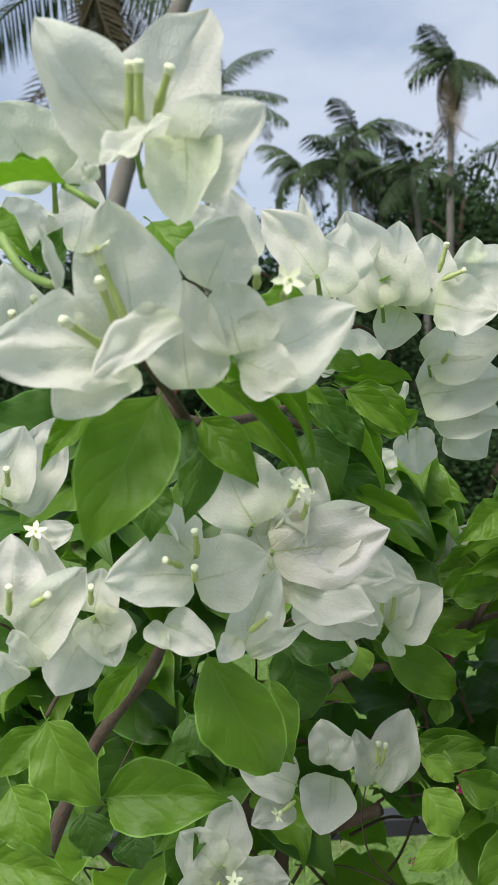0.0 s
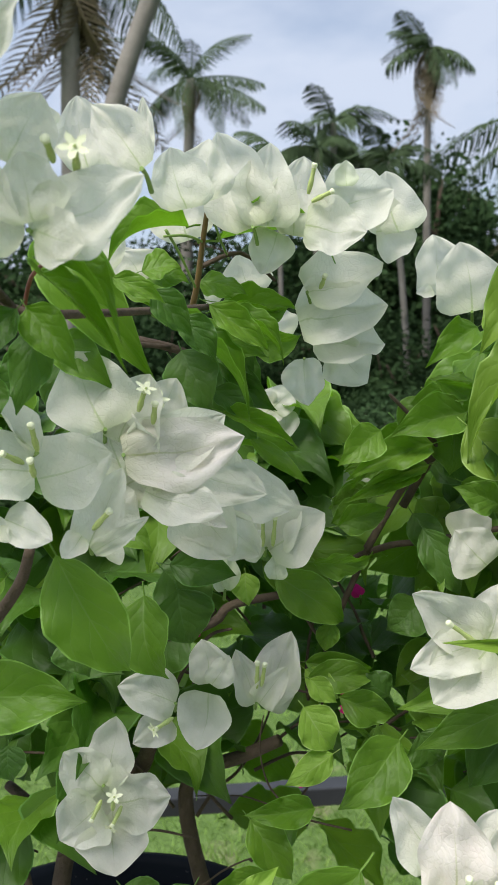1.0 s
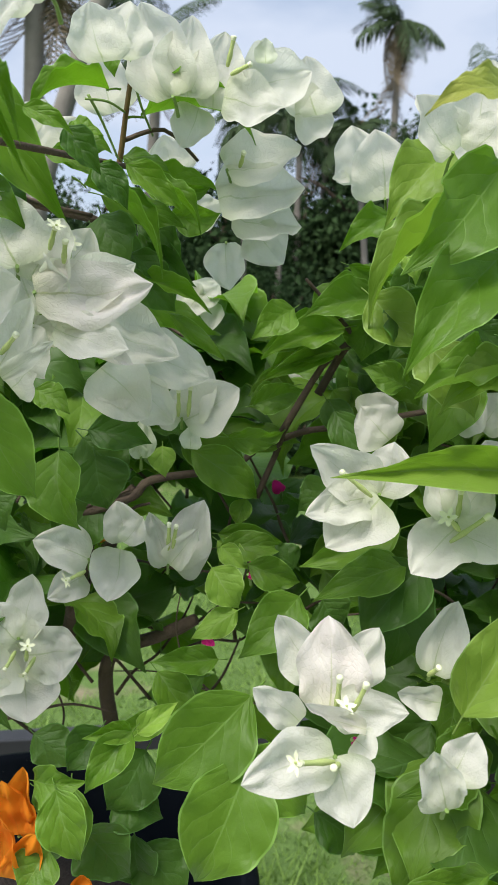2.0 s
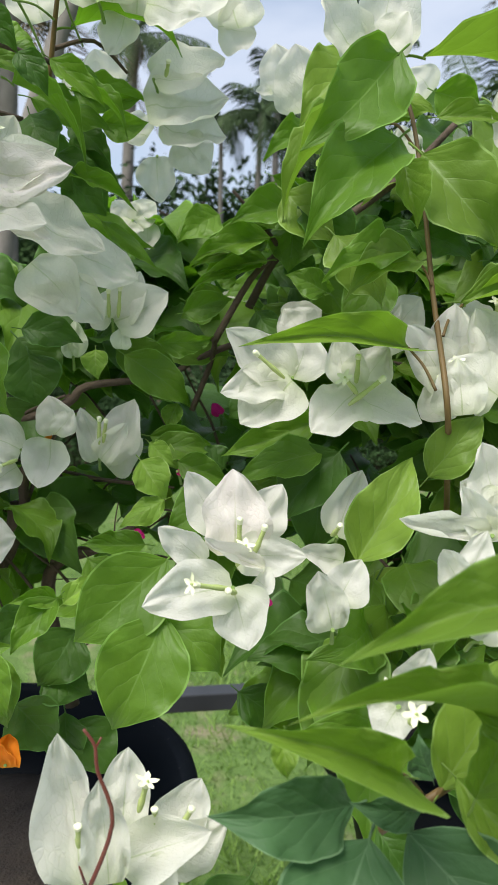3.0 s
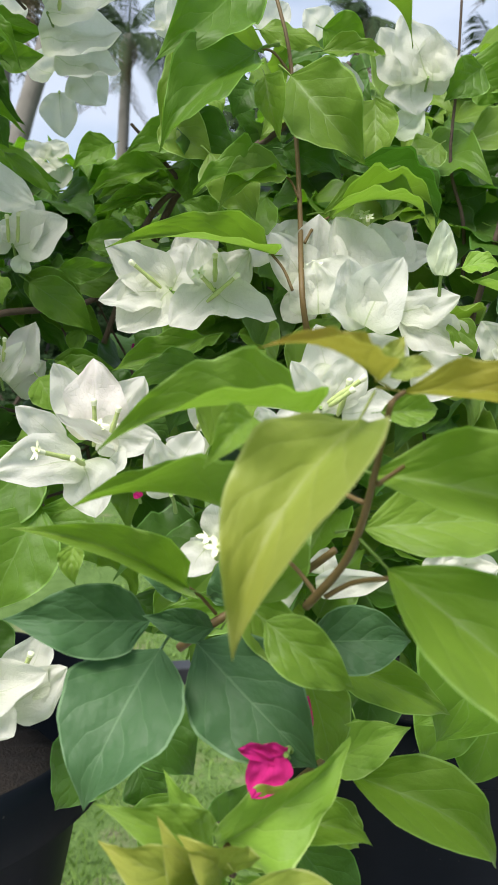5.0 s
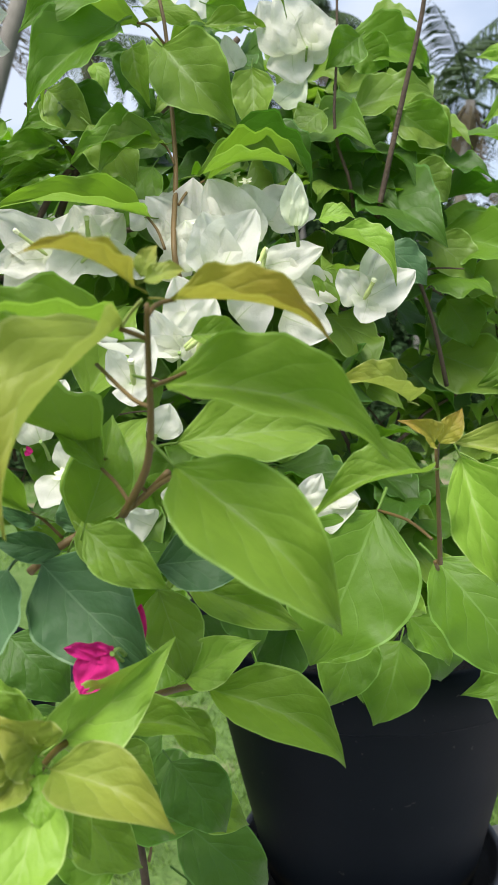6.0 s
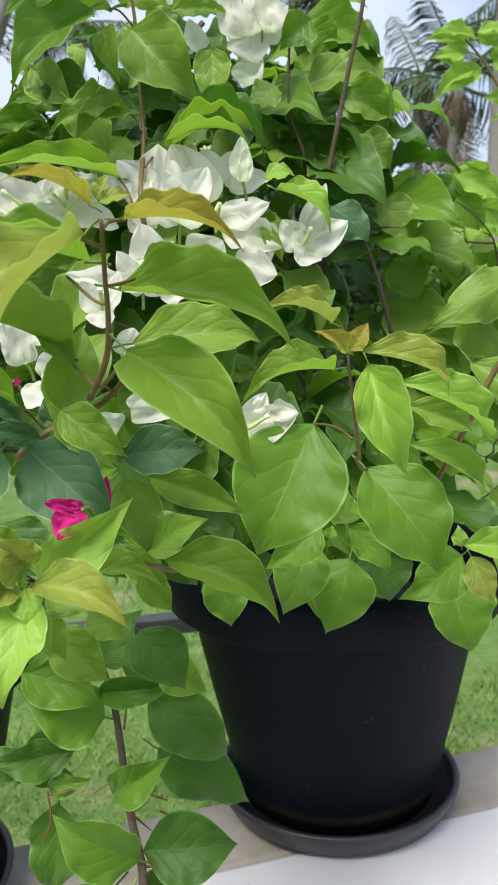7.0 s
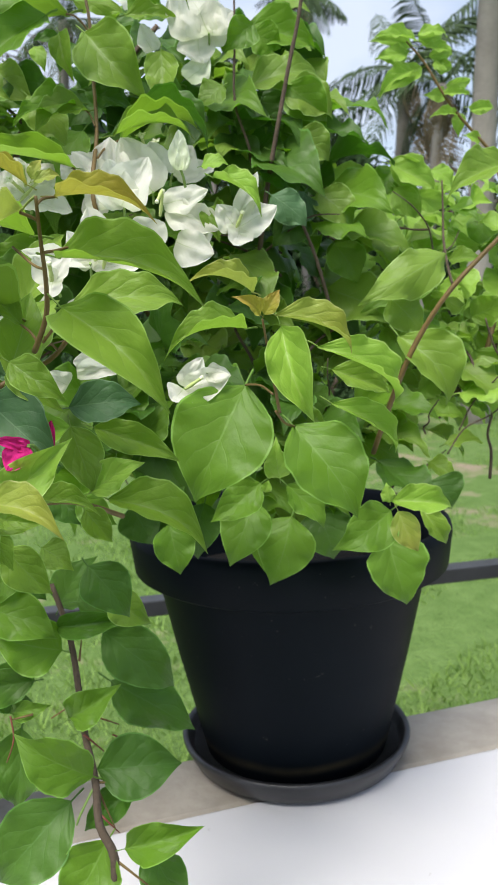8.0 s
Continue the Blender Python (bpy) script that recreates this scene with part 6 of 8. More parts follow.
leaf(B, "B", (0.1698, 0.1750, 1.2251), (0.1262, 0.1580, 1.2329), (-0.26, -0.91, 0.32), 0.0229, 11)
leaf(B, "B", (0.1913, 0.1750, 1.2219), (0.1681, 0.1680, 1.2292), (-0.17, -0.95, 0.28), 0.0111, 11)
leaf(B, "B", (0.1734, 0.1680, 1.2182), (0.1491, 0.1380, 1.1823), (-0.34, -0.88, 0.34), 0.0375, 11)
leaf(B, "B", (0.1852, 0.1680, 1.2197), (0.2211, 0.1420, 1.1880), (-0.27, -0.84, 0.47), 0.0346, 11)
leaf(B, "B", (0.1983, 0.1850, 1.2259), (0.1930, 0.1850, 1.2411), (-0.33, -0.92, 0.22), 0.0113)
leaf(B, "B", (0.1810, 0.1900, 1.2287), (0.1636, 0.1850, 1.2418), (-0.14, -0.92, 0.37), 0.0087)
leaf(B, "H", (0.2002, 0.1700, 1.2354), (0.2252, 0.1580, 1.2115), (-0.02, -0.97, 0.24), 0.0174)
leaf(B, "H", (0.1975, 0.1750, 1.2285), (0.2242, 0.1850, 1.2690), (-0.16, -0.92, 0.36), 0.0263, 11)
leaf(B, "H", (0.2086, 0.1580, 1.2581), (0.1459, 0.1360, 1.2733), (-0.30, -0.73, 0.61), 0.0146, 8)
leaf(B, "H", (0.2177, 0.1500, 1.2970), (0.1564, 0.1280, 1.2910), (-0.25, -0.90, 0.37), 0.0227, 8)
leaf(B, "H", (0.1831, 0.1680, 1.2379), (0.1307, 0.1500, 1.2634), (-0.13, -0.91, 0.40), 0.0167, 8)
leaf(B, "H", (0.1465, 0.1650, 1.2546), (0.1468, 0.1600, 1.2429), (-0.06, -0.94, 0.35), 0.0081)
stem(B, "T", [(0.1796, 0.1780, 1.2140), (0.1931, 0.1760, 1.2246), (0.2178, 0.1800, 1.2361), (0.2311, 0.1700, 1.2497)], .0016, .0013)
stem(B, "T", [(0.1921, 0.1760, 1.2266), (0.1863, 0.1720, 1.2345), (0.1827, 0.1680, 1.2383)], .0006, .0006)
stem(B, "T", [(0.1960, 0.1760, 1.2255), (0.1972, 0.1750, 1.2279), (0.1979, 0.1750, 1.2293)], .0007, .0006)
stem(B, "T", [(0.2238, 0.1780, 1.2408), (0.2143, 0.1650, 1.2520), (0.2082, 0.1580, 1.2585)], .0007, .0006)
fl = flower(B)
bract(fl, "P", (0.2097, 0.1320, 1.1992), (0.1949, 0.1280, 1.2035), (-0.28, -0.96, 0.05), 0.0071, 0.1)
bract(fl, "P", (0.2069, 0.1320, 1.2001), (0.1989, 0.1270, 1.1886), (-0.02, -0.99, 0.14), 0.0137, 0.1)
bract(fl, "P", (0.2159, 0.1500, 1.1904), (0.2193, 0.1500, 1.2085), (0.00, -0.98, 0.21), 0.0071, 0.1)
stem(B, "E", [(0.2098, 0.1340, 1.1983), (0.2130, 0.1450, 1.1904), (0.2159, 0.1500, 1.1904)], .0007, .0007)
stem(B, "T", [(0.2151, 0.1350, 1.2428), (0.2226, 0.1220, 1.2588), (0.2245, 0.1100, 1.2737), (0.2244, 0.0980, 1.2903), (0.2245, 0.0880, 1.3066)], .0014, .0007)
stem(B, "T", [(0.2246, 0.0940, 1.2975), (0.2215, 0.0920, 1.2991), (0.2175, 0.0900, 1.3006)], .0007, .0007)
stem(B, "T", [(0.2254, 0.1000, 1.2853), (0.2295, 0.1050, 1.2863), (0.2348, 0.1100, 1.2880)], .0007, .0006)
stem(B, "T", [(0.2242, 0.1080, 1.2791), (0.2194, 0.1150, 1.2812), (0.2096, 0.1300, 1.2904)], .0007, .0006)
stem(B, "T", [(0.2197, 0.1300, 1.2472), (0.2257, 0.1220, 1.2538), (0.2311, 0.1050, 1.2601)], .0008, .0007)
stem(B, "T", [(0.2174, 0.1300, 1.2474), (0.2133, 0.1400, 1.2521), (0.2086, 0.1500, 1.2553)], .0007, .0006)
stem(B, "T", [(0.2245, 0.0900, 1.3035), (0.2269, 0.0940, 1.3064), (0.2312, 0.1000, 1.3078)], .0007, .0006)
leaf(B, "Y", (0.2214, 0.0880, 1.3111), (0.1943, 0.0800, 1.3193), (0.08, -0.91, 0.41), 0.0080, 8)
leaf(B, "Z", (0.2240, 0.0880, 1.3122), (0.2352, 0.0900, 1.3148), (-0.25, -0.92, 0.30), 0.0055)
leaf(B, "Z", (0.2232, 0.0900, 1.3134), (0.2278, 0.0900, 1.3213), (0.03, -0.91, 0.41), 0.0055)
leaf(B, "Y", (0.2312, 0.1000, 1.3078), (0.2720, 0.0880, 1.2968), (-0.20, -0.91, 0.35), 0.0151, 9)
leaf(B, "Z", (0.2185, 0.0920, 1.3023), (0.1876, 0.0700, 1.2547), (-0.02, -0.85, 0.52), 0.0269, 12)
leaf(B, "H", (0.1949, 0.1000, 1.3018), (0.1830, 0.0900, 1.2917), (-0.09, -0.98, 0.19), 0.0098)
leaf(B, "H", (0.2290, 0.1180, 1.2847), (0.2912, 0.0980, 1.2625), (-0.34, -0.87, 0.35), 0.0300, 9)
leaf(B, "H", (0.2303, 0.1060, 1.2625), (0.2724, 0.0840, 1.2169), (-0.28, -0.90, 0.33), 0.0303, 9)
leaf(B, "H", (0.2333, 0.1420, 1.2639), (0.2864, 0.1420, 1.2646), (-0.31, -0.83, 0.47), 0.0239, 11)
leaf(B, "H", (0.2396, 0.1500, 1.2979), (0.2579, 0.1500, 1.2992), (0.06, -0.96, 0.26), 0.0105)
leaf(B, "H", (0.2016, 0.1580, 1.2355), (0.2127, 0.1650, 1.2718), (0.10, -0.93, 0.36), 0.0224)
leaf(B, "H", (0.2086, 0.1500, 1.2553), (0.1906, 0.1520, 1.2735), (0.03, -0.86, 0.50), 0.0109)
leaf(B, "H", (0.2032, 0.1350, 1.2388), (0.2284, 0.1260, 1.2204), (0.08, -0.98, 0.20), 0.0169)
leaf(B, "B", (0.2259, 0.1900, 1.2100), (0.2641, 0.1850, 1.2115), (-0.21, -0.88, 0.42), 0.0240, 11)
leaf(B, "H", (0.2380, 0.2050, 1.1966), (0.2848, 0.1950, 1.1762), (0.08, -0.97, 0.22), 0.0186)
leaf(B, "H", (0.2261, 0.1900, 1.2000), (0.2355, 0.1850, 1.1629), (-0.21, -0.84, 0.49), 0.0242)
leaf(B, "M", (0.2343, 0.1880, 1.1631), (0.2636, 0.1820, 1.1792), (-0.31, -0.89, 0.34), 0.0191)
leaf(B, "H", (0.2438, 0.1900, 1.1580), (0.2955, 0.1700, 1.1297), (-0.18, -0.82, 0.54), 0.0318, 9)
leaf(B, "M", (0.1896, 0.1380, 1.1673), (0.2285, 0.1300, 1.2011), (0.08, -0.97, 0.25), 0.0229, 6)
leaf(B, "H", (0.2054, 0.1500, 1.1659), (0.2399, 0.1420, 1.1614), (0.00, -0.84, 0.55), 0.0174, 9)
leaf(B, "H", (0.2309, 0.1800, 1.1555), (0.2451, 0.1760, 1.1370), (0.04, -0.92, 0.39), 0.0150)
leaf(B, "Z", (0.1921, 0.1000, 1.1794), (0.2250, 0.0840, 1.1658), (0.08, -0.90, 0.43), 0.0213, 9)
leaf(B, "Z", (0.1877, 0.1050, 1.1815), (0.1728, 0.0900, 1.2049), (-0.17, -0.94, 0.28), 0.0159)
leaf(B, "Z", (0.1853, 0.1000, 1.1781), (0.1741, 0.0880, 1.1751), (0.01, -0.93, 0.37), 0.0090)
leaf(B, "M", (0.1900, 0.1020, 1.1747), (0.1797, 0.0780, 1.1444), (-0.24, -0.93, 0.26), 0.0225, 1)
leaf(B, "H", (0.1906, 0.1120, 1.1656), (0.2011, 0.1040, 1.1474), (-0.01, -0.91, 0.41), 0.0124)
leaf(B, "H", (0.1953, 0.1300, 1.1504), (0.2158, 0.1250, 1.1280), (-0.02, -0.94, 0.33), 0.0200)
leaf(B, "M", (0.1884, 0.1000, 1.1771), (0.1886, 0.0980, 1.1859), (-0.14, -0.96, 0.25), 0.0037)
leaf(B, "M", (0.1855, 0.1300, 1.1757), (0.1743, 0.1200, 1.2007), (-0.03, -0.98, 0.20), 0.0122)
leaf(B, "H", (0.2404, 0.2500, 1.0827), (0.2649, 0.2400, 1.0648), (-0.13, -0.88, 0.47), 0.0234)
stem(B, "T", [(0.1876, 0.1000, 1.1770), (0.1911, 0.1300, 1.1698), (0.2027, 0.1500, 1.1661), (0.2253, 0.1900, 1.1578), (0.2510, 0.2500, 1.1334)], .001, .0016)
fl = flower(B)
bract(fl, "W", (0.2856, 0.3350, 1.3419), (0.2654, 0.3420, 1.3801), (-0.06, -0.99, 0.08), 0.0328, 0.1)
bract(fl, "W", (0.2906, 0.3450, 1.3550), (0.2856, 0.3450, 1.3781), (-0.23, -0.90, 0.37), 0.0255, 0.1)
bract(fl, "W", (0.2725, 0.3250, 1.3383), (0.2483, 0.3300, 1.3550), (-0.06, -0.92, 0.38), 0.0315, 0.1)
bract(fl, "W", (0.2906, 0.3100, 1.3310), (0.3207, 0.3050, 1.3393), (0.04, -0.90, 0.44), 0.0204, 0.1)
bract(fl, "W", (0.2935, 0.3100, 1.3281), (0.3274, 0.3000, 1.3125), (0.05, -0.87, 0.48), 0.0250, 0.1)
bract(fl, "W", (0.3120, 0.3100, 1.3277), (0.3165, 0.3050, 1.3013), (-0.21, -0.96, 0.19), 0.0241, 0.1)
bract(fl, "W", (0.2592, 0.2700, 1.2949), (0.2347, 0.2700, 1.3072), (-0.32, -0.93, 0.20), 0.0268, 0.1)
bract(fl, "W", (0.2507, 0.2600, 1.3056), (0.2434, 0.2550, 1.2855), (0.06, -1.00, 0.08), 0.0250, 0.1)
bract(fl, "W", (0.2723, 0.2900, 1.3031), (0.2897, 0.2900, 1.3165), (-0.11, -0.99, 0.09), 0.0272, 0.1)
bract(fl, "W", (0.2532, 0.3200, 1.3295), (0.2510, 0.3250, 1.3561), (-0.30, -0.90, 0.30), 0.0259, 0.1)
bract(fl, "W", (0.2970, 0.3000, 1.3053), (0.3211, 0.2900, 1.2960), (-0.25, -0.97, 0.07), 0.0251, 0.1)
floret(fl, (0.2900, 0.3050, 1.3392), (0.2854, 0.3000, 1.3304), 0)
floret(fl, (0.2880, 0.3100, 1.3230), (0.2906, 0.3050, 1.3398), 0)
floret(fl, (0.2486, 0.2500, 1.2860), (0.2526, 0.2450, 1.3022), 0)
floret(fl, (0.2812, 0.3450, 1.3769), (0.2800, 0.3420, 1.3818), 1)
fl = flower(B)
bract(fl, "E", (0.3006, 0.2770, 1.3471), (0.3003, 0.2760, 1.3715), (-0.28, -0.91, 0.30), 0.0130, 0.1)
bract(fl, "E", (0.3007, 0.2750, 1.3469), (0.3027, 0.2720, 1.3664), (-0.11, -0.99, 0.05), 0.0088, 0.1)
leaf(B, "M", (0.3150, 0.2900, 1.3517), (0.3326, 0.2850, 1.3520), (-0.23, -0.82, 0.53), 0.0126)
leaf(B, "M", (0.3225, 0.2950, 1.3456), (0.3522, 0.2800, 1.3196), (-0.24, -0.83, 0.50), 0.0199, 9)
leaf(B, "H", (0.3190, 0.3100, 1.3282), (0.3267, 0.3000, 1.3044), (-0.15, -0.87, 0.47), 0.0144)
fl = flower(B)
bract(fl, "W", (0.3351, 0.2850, 1.3119), (0.3630, 0.2850, 1.3257), (-0.08, -0.93, 0.35), 0.0220, 0.1)
bract(fl, "W", (0.3384, 0.2880, 1.3147), (0.3522, 0.2920, 1.3482), (-0.12, -0.99, 0.12), 0.0144, 0.1)
bract(fl, "W", (0.3351, 0.2850, 1.3119), (0.3237, 0.2850, 1.3270), (-0.28, -0.96, 0.08), 0.0169, 0.1)
bract(fl, "W", (0.3378, 0.2840, 1.3118), (0.3324, 0.2780, 1.3002), (0.00, -1.00, 0.08), 0.0190, 0.1)
floret(fl, (0.3366, 0.2800, 1.3150), (0.3392, 0.2760, 1.3216), 0)
fl = flower(B)
bract(fl, "W", (0.1907, 0.2000, 1.2440), (0.1833, 0.1950, 1.2339), (-0.31, -0.86, 0.41), 0.0152, 0.1)
bract(fl, "W", (0.1951, 0.2000, 1.2459), (0.2005, 0.2000, 1.2642), (-0.25, -0.89, 0.39), 0.0153, 0.1)
floret(fl, (0.1937, 0.1950, 1.2416), (0.1932, 0.1900, 1.2461), 1)
fl = flower(B)
bract(fl, "W", (0.2196, 0.2220, 1.2780), (0.2106, 0.2200, 1.2927), (-0.31, -0.92, 0.23), 0.0134, 0.1)
bract(fl, "W", (0.2208, 0.2220, 1.2779), (0.2292, 0.2260, 1.2975), (-0.24, -0.90, 0.36), 0.0141, 0.1)
bract(fl, "W", (0.2203, 0.2200, 1.2781), (0.2198, 0.2140, 1.2694), (-0.08, -0.95, 0.29), 0.0143, 0.1)
floret(fl, (0.2203, 0.2150, 1.2794), (0.2196, 0.2100, 1.2887), 0)
fl = flower(B)
bract(fl, "W", (0.3078, 0.2500, 1.2205), (0.3231, 0.2480, 1.2184), (-0.01, -0.93, 0.37), 0.0129, 0.1)
bract(fl, "W", (0.2310, 0.2000, 1.2280), (0.2587, 0.2000, 1.2295), (-0.20, -0.94, 0.28), 0.0114, 0.1)
leaf(B, "G", (0.3327, 0.2520, 1.2118), (0.2951, 0.2360, 1.1430), (-0.18, -0.95, 0.25), 0.0611, 11)
leaf(B, "G", (0.3649, 0.2620, 1.1825), (0.4002, 0.2320, 1.1271), (0.02, -0.91, 0.42), 0.0510, 11)
stem(B, "T", [(0.3438, 0.2000, 1.1996), (0.3353, 0.1800, 1.2310), (0.3298, 0.1680, 1.2533)], .0011, .0006)
stem(B, "T", [(0.3402, 0.2000, 1.2103), (0.3364, 0.2200, 1.2140), (0.3324, 0.2500, 1.2120)], .0007, .0007)
stem(B, "T", [(0.3415, 0.2000, 1.2004), (0.3505, 0.2200, 1.1907), (0.3656, 0.2620, 1.1820)], .0008, .0008)
leaf(B, "Y", (0.3286, 0.1660, 1.2557), (0.3137, 0.1600, 1.2655), (0.00, -0.96, 0.28), 0.0092)
leaf(B, "Y", (0.3304, 0.1660, 1.2557), (0.3387, 0.1650, 1.2685), (-0.12, -0.92, 0.38), 0.0093)
leaf(B, "Z", (0.3372, 0.1700, 1.2554), (0.3788, 0.1650, 1.2347), (-0.03, -0.93, 0.35), 0.0212, 9)
leaf(B, "M", (0.3401, 0.1700, 1.2494), (0.3539, 0.1550, 1.1995), (-0.21, -0.90, 0.39), 0.0252, 10)
leaf(B, "M", (0.3764, 0.2350, 1.2347), (0.4300, 0.2400, 1.1965), (-0.31, -0.80, 0.51), 0.0286, 9)
leaf(B, "Z", (0.3308, 0.2000, 1.2681), (0.2933, 0.1900, 1.2752), (-0.02, -0.88, 0.47), 0.0177, 8)
leaf(B, "H", (0.3176, 0.1450, 1.2493), (0.2759, 0.1350, 1.2385), (-0.05, -0.85, 0.53), 0.0195, 8)
leaf(B, "M", (0.3880, 0.2500, 1.1974), (0.4312, 0.2450, 1.1632), (-0.26, -0.85, 0.45), 0.0223, 9)
leaf(B, "H", (0.3911, 0.2600, 1.2184), (0.4318, 0.2600, 1.2018), (0.09, -0.94, 0.32), 0.0182)
leaf(B, "M", (0.3603, 0.2900, 1.1420), (0.3568, 0.2800, 1.1716), (-0.19, -0.95, 0.24), 0.0183)
leaf(B, "M", (0.3514, 0.3000, 1.1308), (0.3541, 0.3000, 1.1396), (-0.29, -0.92, 0.28), 0.0078)
leaf(B, "G", (0.2851, 0.3450, 1.1016), (0.2917, 0.3350, 1.0643), (0.07, -0.89, 0.45), 0.0325)
leaf(B, "G", (0.3545, 0.3350, 1.1305), (0.3142, 0.3250, 1.1069), (0.05, -0.84, 0.53), 0.0288)
leaf(B, "G", (0.3556, 0.3750, 1.1088), (0.3315, 0.3620, 1.0595), (-0.07, -0.85, 0.53), 0.0406)
leaf(B, "G", (0.3889, 0.3900, 1.0886), (0.3666, 0.3780, 1.0350), (-0.12, -0.92, 0.37), 0.0494)
leaf(B, "G", (0.3765, 0.3450, 1.1255), (0.4039, 0.3350, 1.0928), (0.08, -0.86, 0.50), 0.0281)
leaf(B, "G", (0.4577, 0.3400, 1.1004), (0.4083, 0.3280, 1.0765), (0.07, -0.93, 0.37), 0.0377)
leaf(B, "G", (0.4826, 0.4250, 1.0570), (0.4972, 0.4100, 0.9943), (-0.01, -0.94, 0.35), 0.0554)
leaf(B, "M", (0.4570, 0.3350, 1.1092), (0.5052, 0.3300, 1.1031), (0.10, -0.86, 0.51), 0.0241)
leaf(B, "M", (0.4551, 0.3350, 1.1076), (0.4526, 0.3350, 1.1234), (-0.21, -0.82, 0.53), 0.0111)
leaf(B, "Z", (0.4597, 0.3300, 1.1021), (0.4734, 0.3220, 1.0704), (-0.30, -0.92, 0.25), 0.0222)
leaf(B, "H", (0.4895, 0.3600, 1.0946), (0.5107, 0.3550, 1.0647), (-0.04, -0.95, 0.31), 0.0189)
leaf(B, "D", (0.3201, 0.4200, 1.0985), (0.3111, 0.4100, 1.0525), (-0.12, -0.89, 0.44), 0.0423)
leaf(B, "D", (0.2589, 0.4600, 1.0915), (0.2764, 0.4500, 1.0565), (-0.33, -0.82, 0.47), 0.0392)
leaf(B, "D", (0.4250, 0.4500, 1.0784), (0.4371, 0.4400, 1.0324), (-0.25, -0.89, 0.37), 0.0503)
leaf(B, "D", (0.5330, 0.4500, 1.0970), (0.5509, 0.4400, 1.0711), (-0.20, -0.86, 0.48), 0.0461)
leaf(B, "H", (0.5158, 0.3700, 1.2974), (0.4416, 0.3550, 1.2628), (-0.03, -0.95, 0.31), 0.0362)
leaf(B, "H", (0.4716, 0.3600, 1.2348), (0.5064, 0.3450, 1.1785), (-0.32, -0.84, 0.44), 0.0511, 9)
leaf(B, "H", (0.4723, 0.3800, 1.2639), (0.4973, 0.3750, 1.2343), (-0.20, -0.95, 0.24), 0.0320)
leaf(B, "H", (0.5357, 0.3050, 1.3549), (0.4855, 0.2950, 1.3315), (-0.29, -0.83, 0.48), 0.0279)
stem(B, "T", [(0.5308, 0.3000, 1.3071), (0.4950, 0.3100, 1.2691), (0.4749, 0.3250, 1.2331), (0.4640, 0.3450, 1.1940), (0.4790, 0.4500, 1.1271)], .0016, .0024)
stem(B, "T", [(0.6643, 0.6000, 1.4132), (0.6184, 0.6000, 1.4601), (0.5874, 0.6000, 1.5046), (0.5680, 0.6000, 1.5252)], .0018, .0009)
stem(B, "T", [(0.6112, 0.5000, 1.2111), (0.6584, 0.5500, 1.3221), (0.6643, 0.6000, 1.4132)], .0028, .0018)
leaf(B, "M", (0.5790, 0.6000, 1.5264), (0.5319, 0.6000, 1.5290), (-0.03, -0.84, 0.54), 0.0170)
leaf(B, "M", (0.5802, 0.6000, 1.5319), (0.6133, 0.6000, 1.5324), (0.09, -0.86, 0.49), 0.0148)
leaf(B, "M", (0.5691, 0.6000, 1.5126), (0.5352, 0.6000, 1.5095), (-0.21, -0.94, 0.27), 0.0182)
leaf(B, "M", (0.5764, 0.6000, 1.4967), (0.5371, 0.6000, 1.4700), (-0.23, -0.89, 0.38), 0.0183)
leaf(B, "M", (0.5887, 0.6000, 1.5211), (0.6195, 0.6000, 1.5148), (-0.12, -0.90, 0.41), 0.0138)
leaf(B, "M", (0.5960, 0.6000, 1.5035), (0.6133, 0.6000, 1.4981), (-0.19, -0.84, 0.51), 0.0115)
leaf(B, "M", (0.6059, 0.6000, 1.4741), (0.6384, 0.6000, 1.4743), (-0.24, -0.89, 0.38), 0.0128)
leaf(B, "M", (0.6247, 0.6000, 1.4534), (0.5922, 0.6000, 1.4511), (0.05, -0.88, 0.48), 0.0116)
leaf(B, "M", (0.6372, 0.6000, 1.4573), (0.6651, 0.6000, 1.4602), (-0.25, -0.92, 0.30), 0.0117)
leaf(B, "M", (0.6488, 0.6000, 1.4260), (0.6310, 0.6000, 1.4329), (-0.00, -0.98, 0.20), 0.0129)
leaf(B, "M", (0.5151, 0.5000, 1.3872), (0.5602, 0.5000, 1.3654), (-0.31, -0.86, 0.41), 0.0299)
leaf(B, "M", (0.4715, 0.5000, 1.3716), (0.5105, 0.5000, 1.3712), (-0.13, -0.95, 0.27), 0.0215)
leaf(B, "M", (0.5239, 0.5100, 1.3658), (0.5489, 0.5100, 1.3410), (-0.36, -0.89, 0.29), 0.0273)
leaf(B, "M", (0.5626, 0.5200, 1.3850), (0.5844, 0.5200, 1.3690), (-0.01, -0.93, 0.37), 0.0213)
leaf(B, "H", (0.3779, 0.4600, 1.4448), (0.4427, 0.4600, 1.4542), (0.09, -0.88, 0.47), 0.0338)
leaf(B, "H", (0.4047, 0.4500, 1.4388), (0.4491, 0.4500, 1.4181), (0.08, -0.97, 0.21), 0.0382)
leaf(B, "H", (0.4111, 0.4400, 1.4006), (0.4417, 0.4400, 1.3805), (-0.31, -0.93, 0.22), 0.0343)
leaf(B, "H", (0.4344, 0.4600, 1.3576), (0.4634, 0.4500, 1.3255), (-0.18, -0.92, 0.34), 0.0356)
leaf(B, "G", (0.4514, 0.4700, 1.3149), (0.4727, 0.4700, 1.2786), (-0.34, -0.85, 0.41), 0.0358)
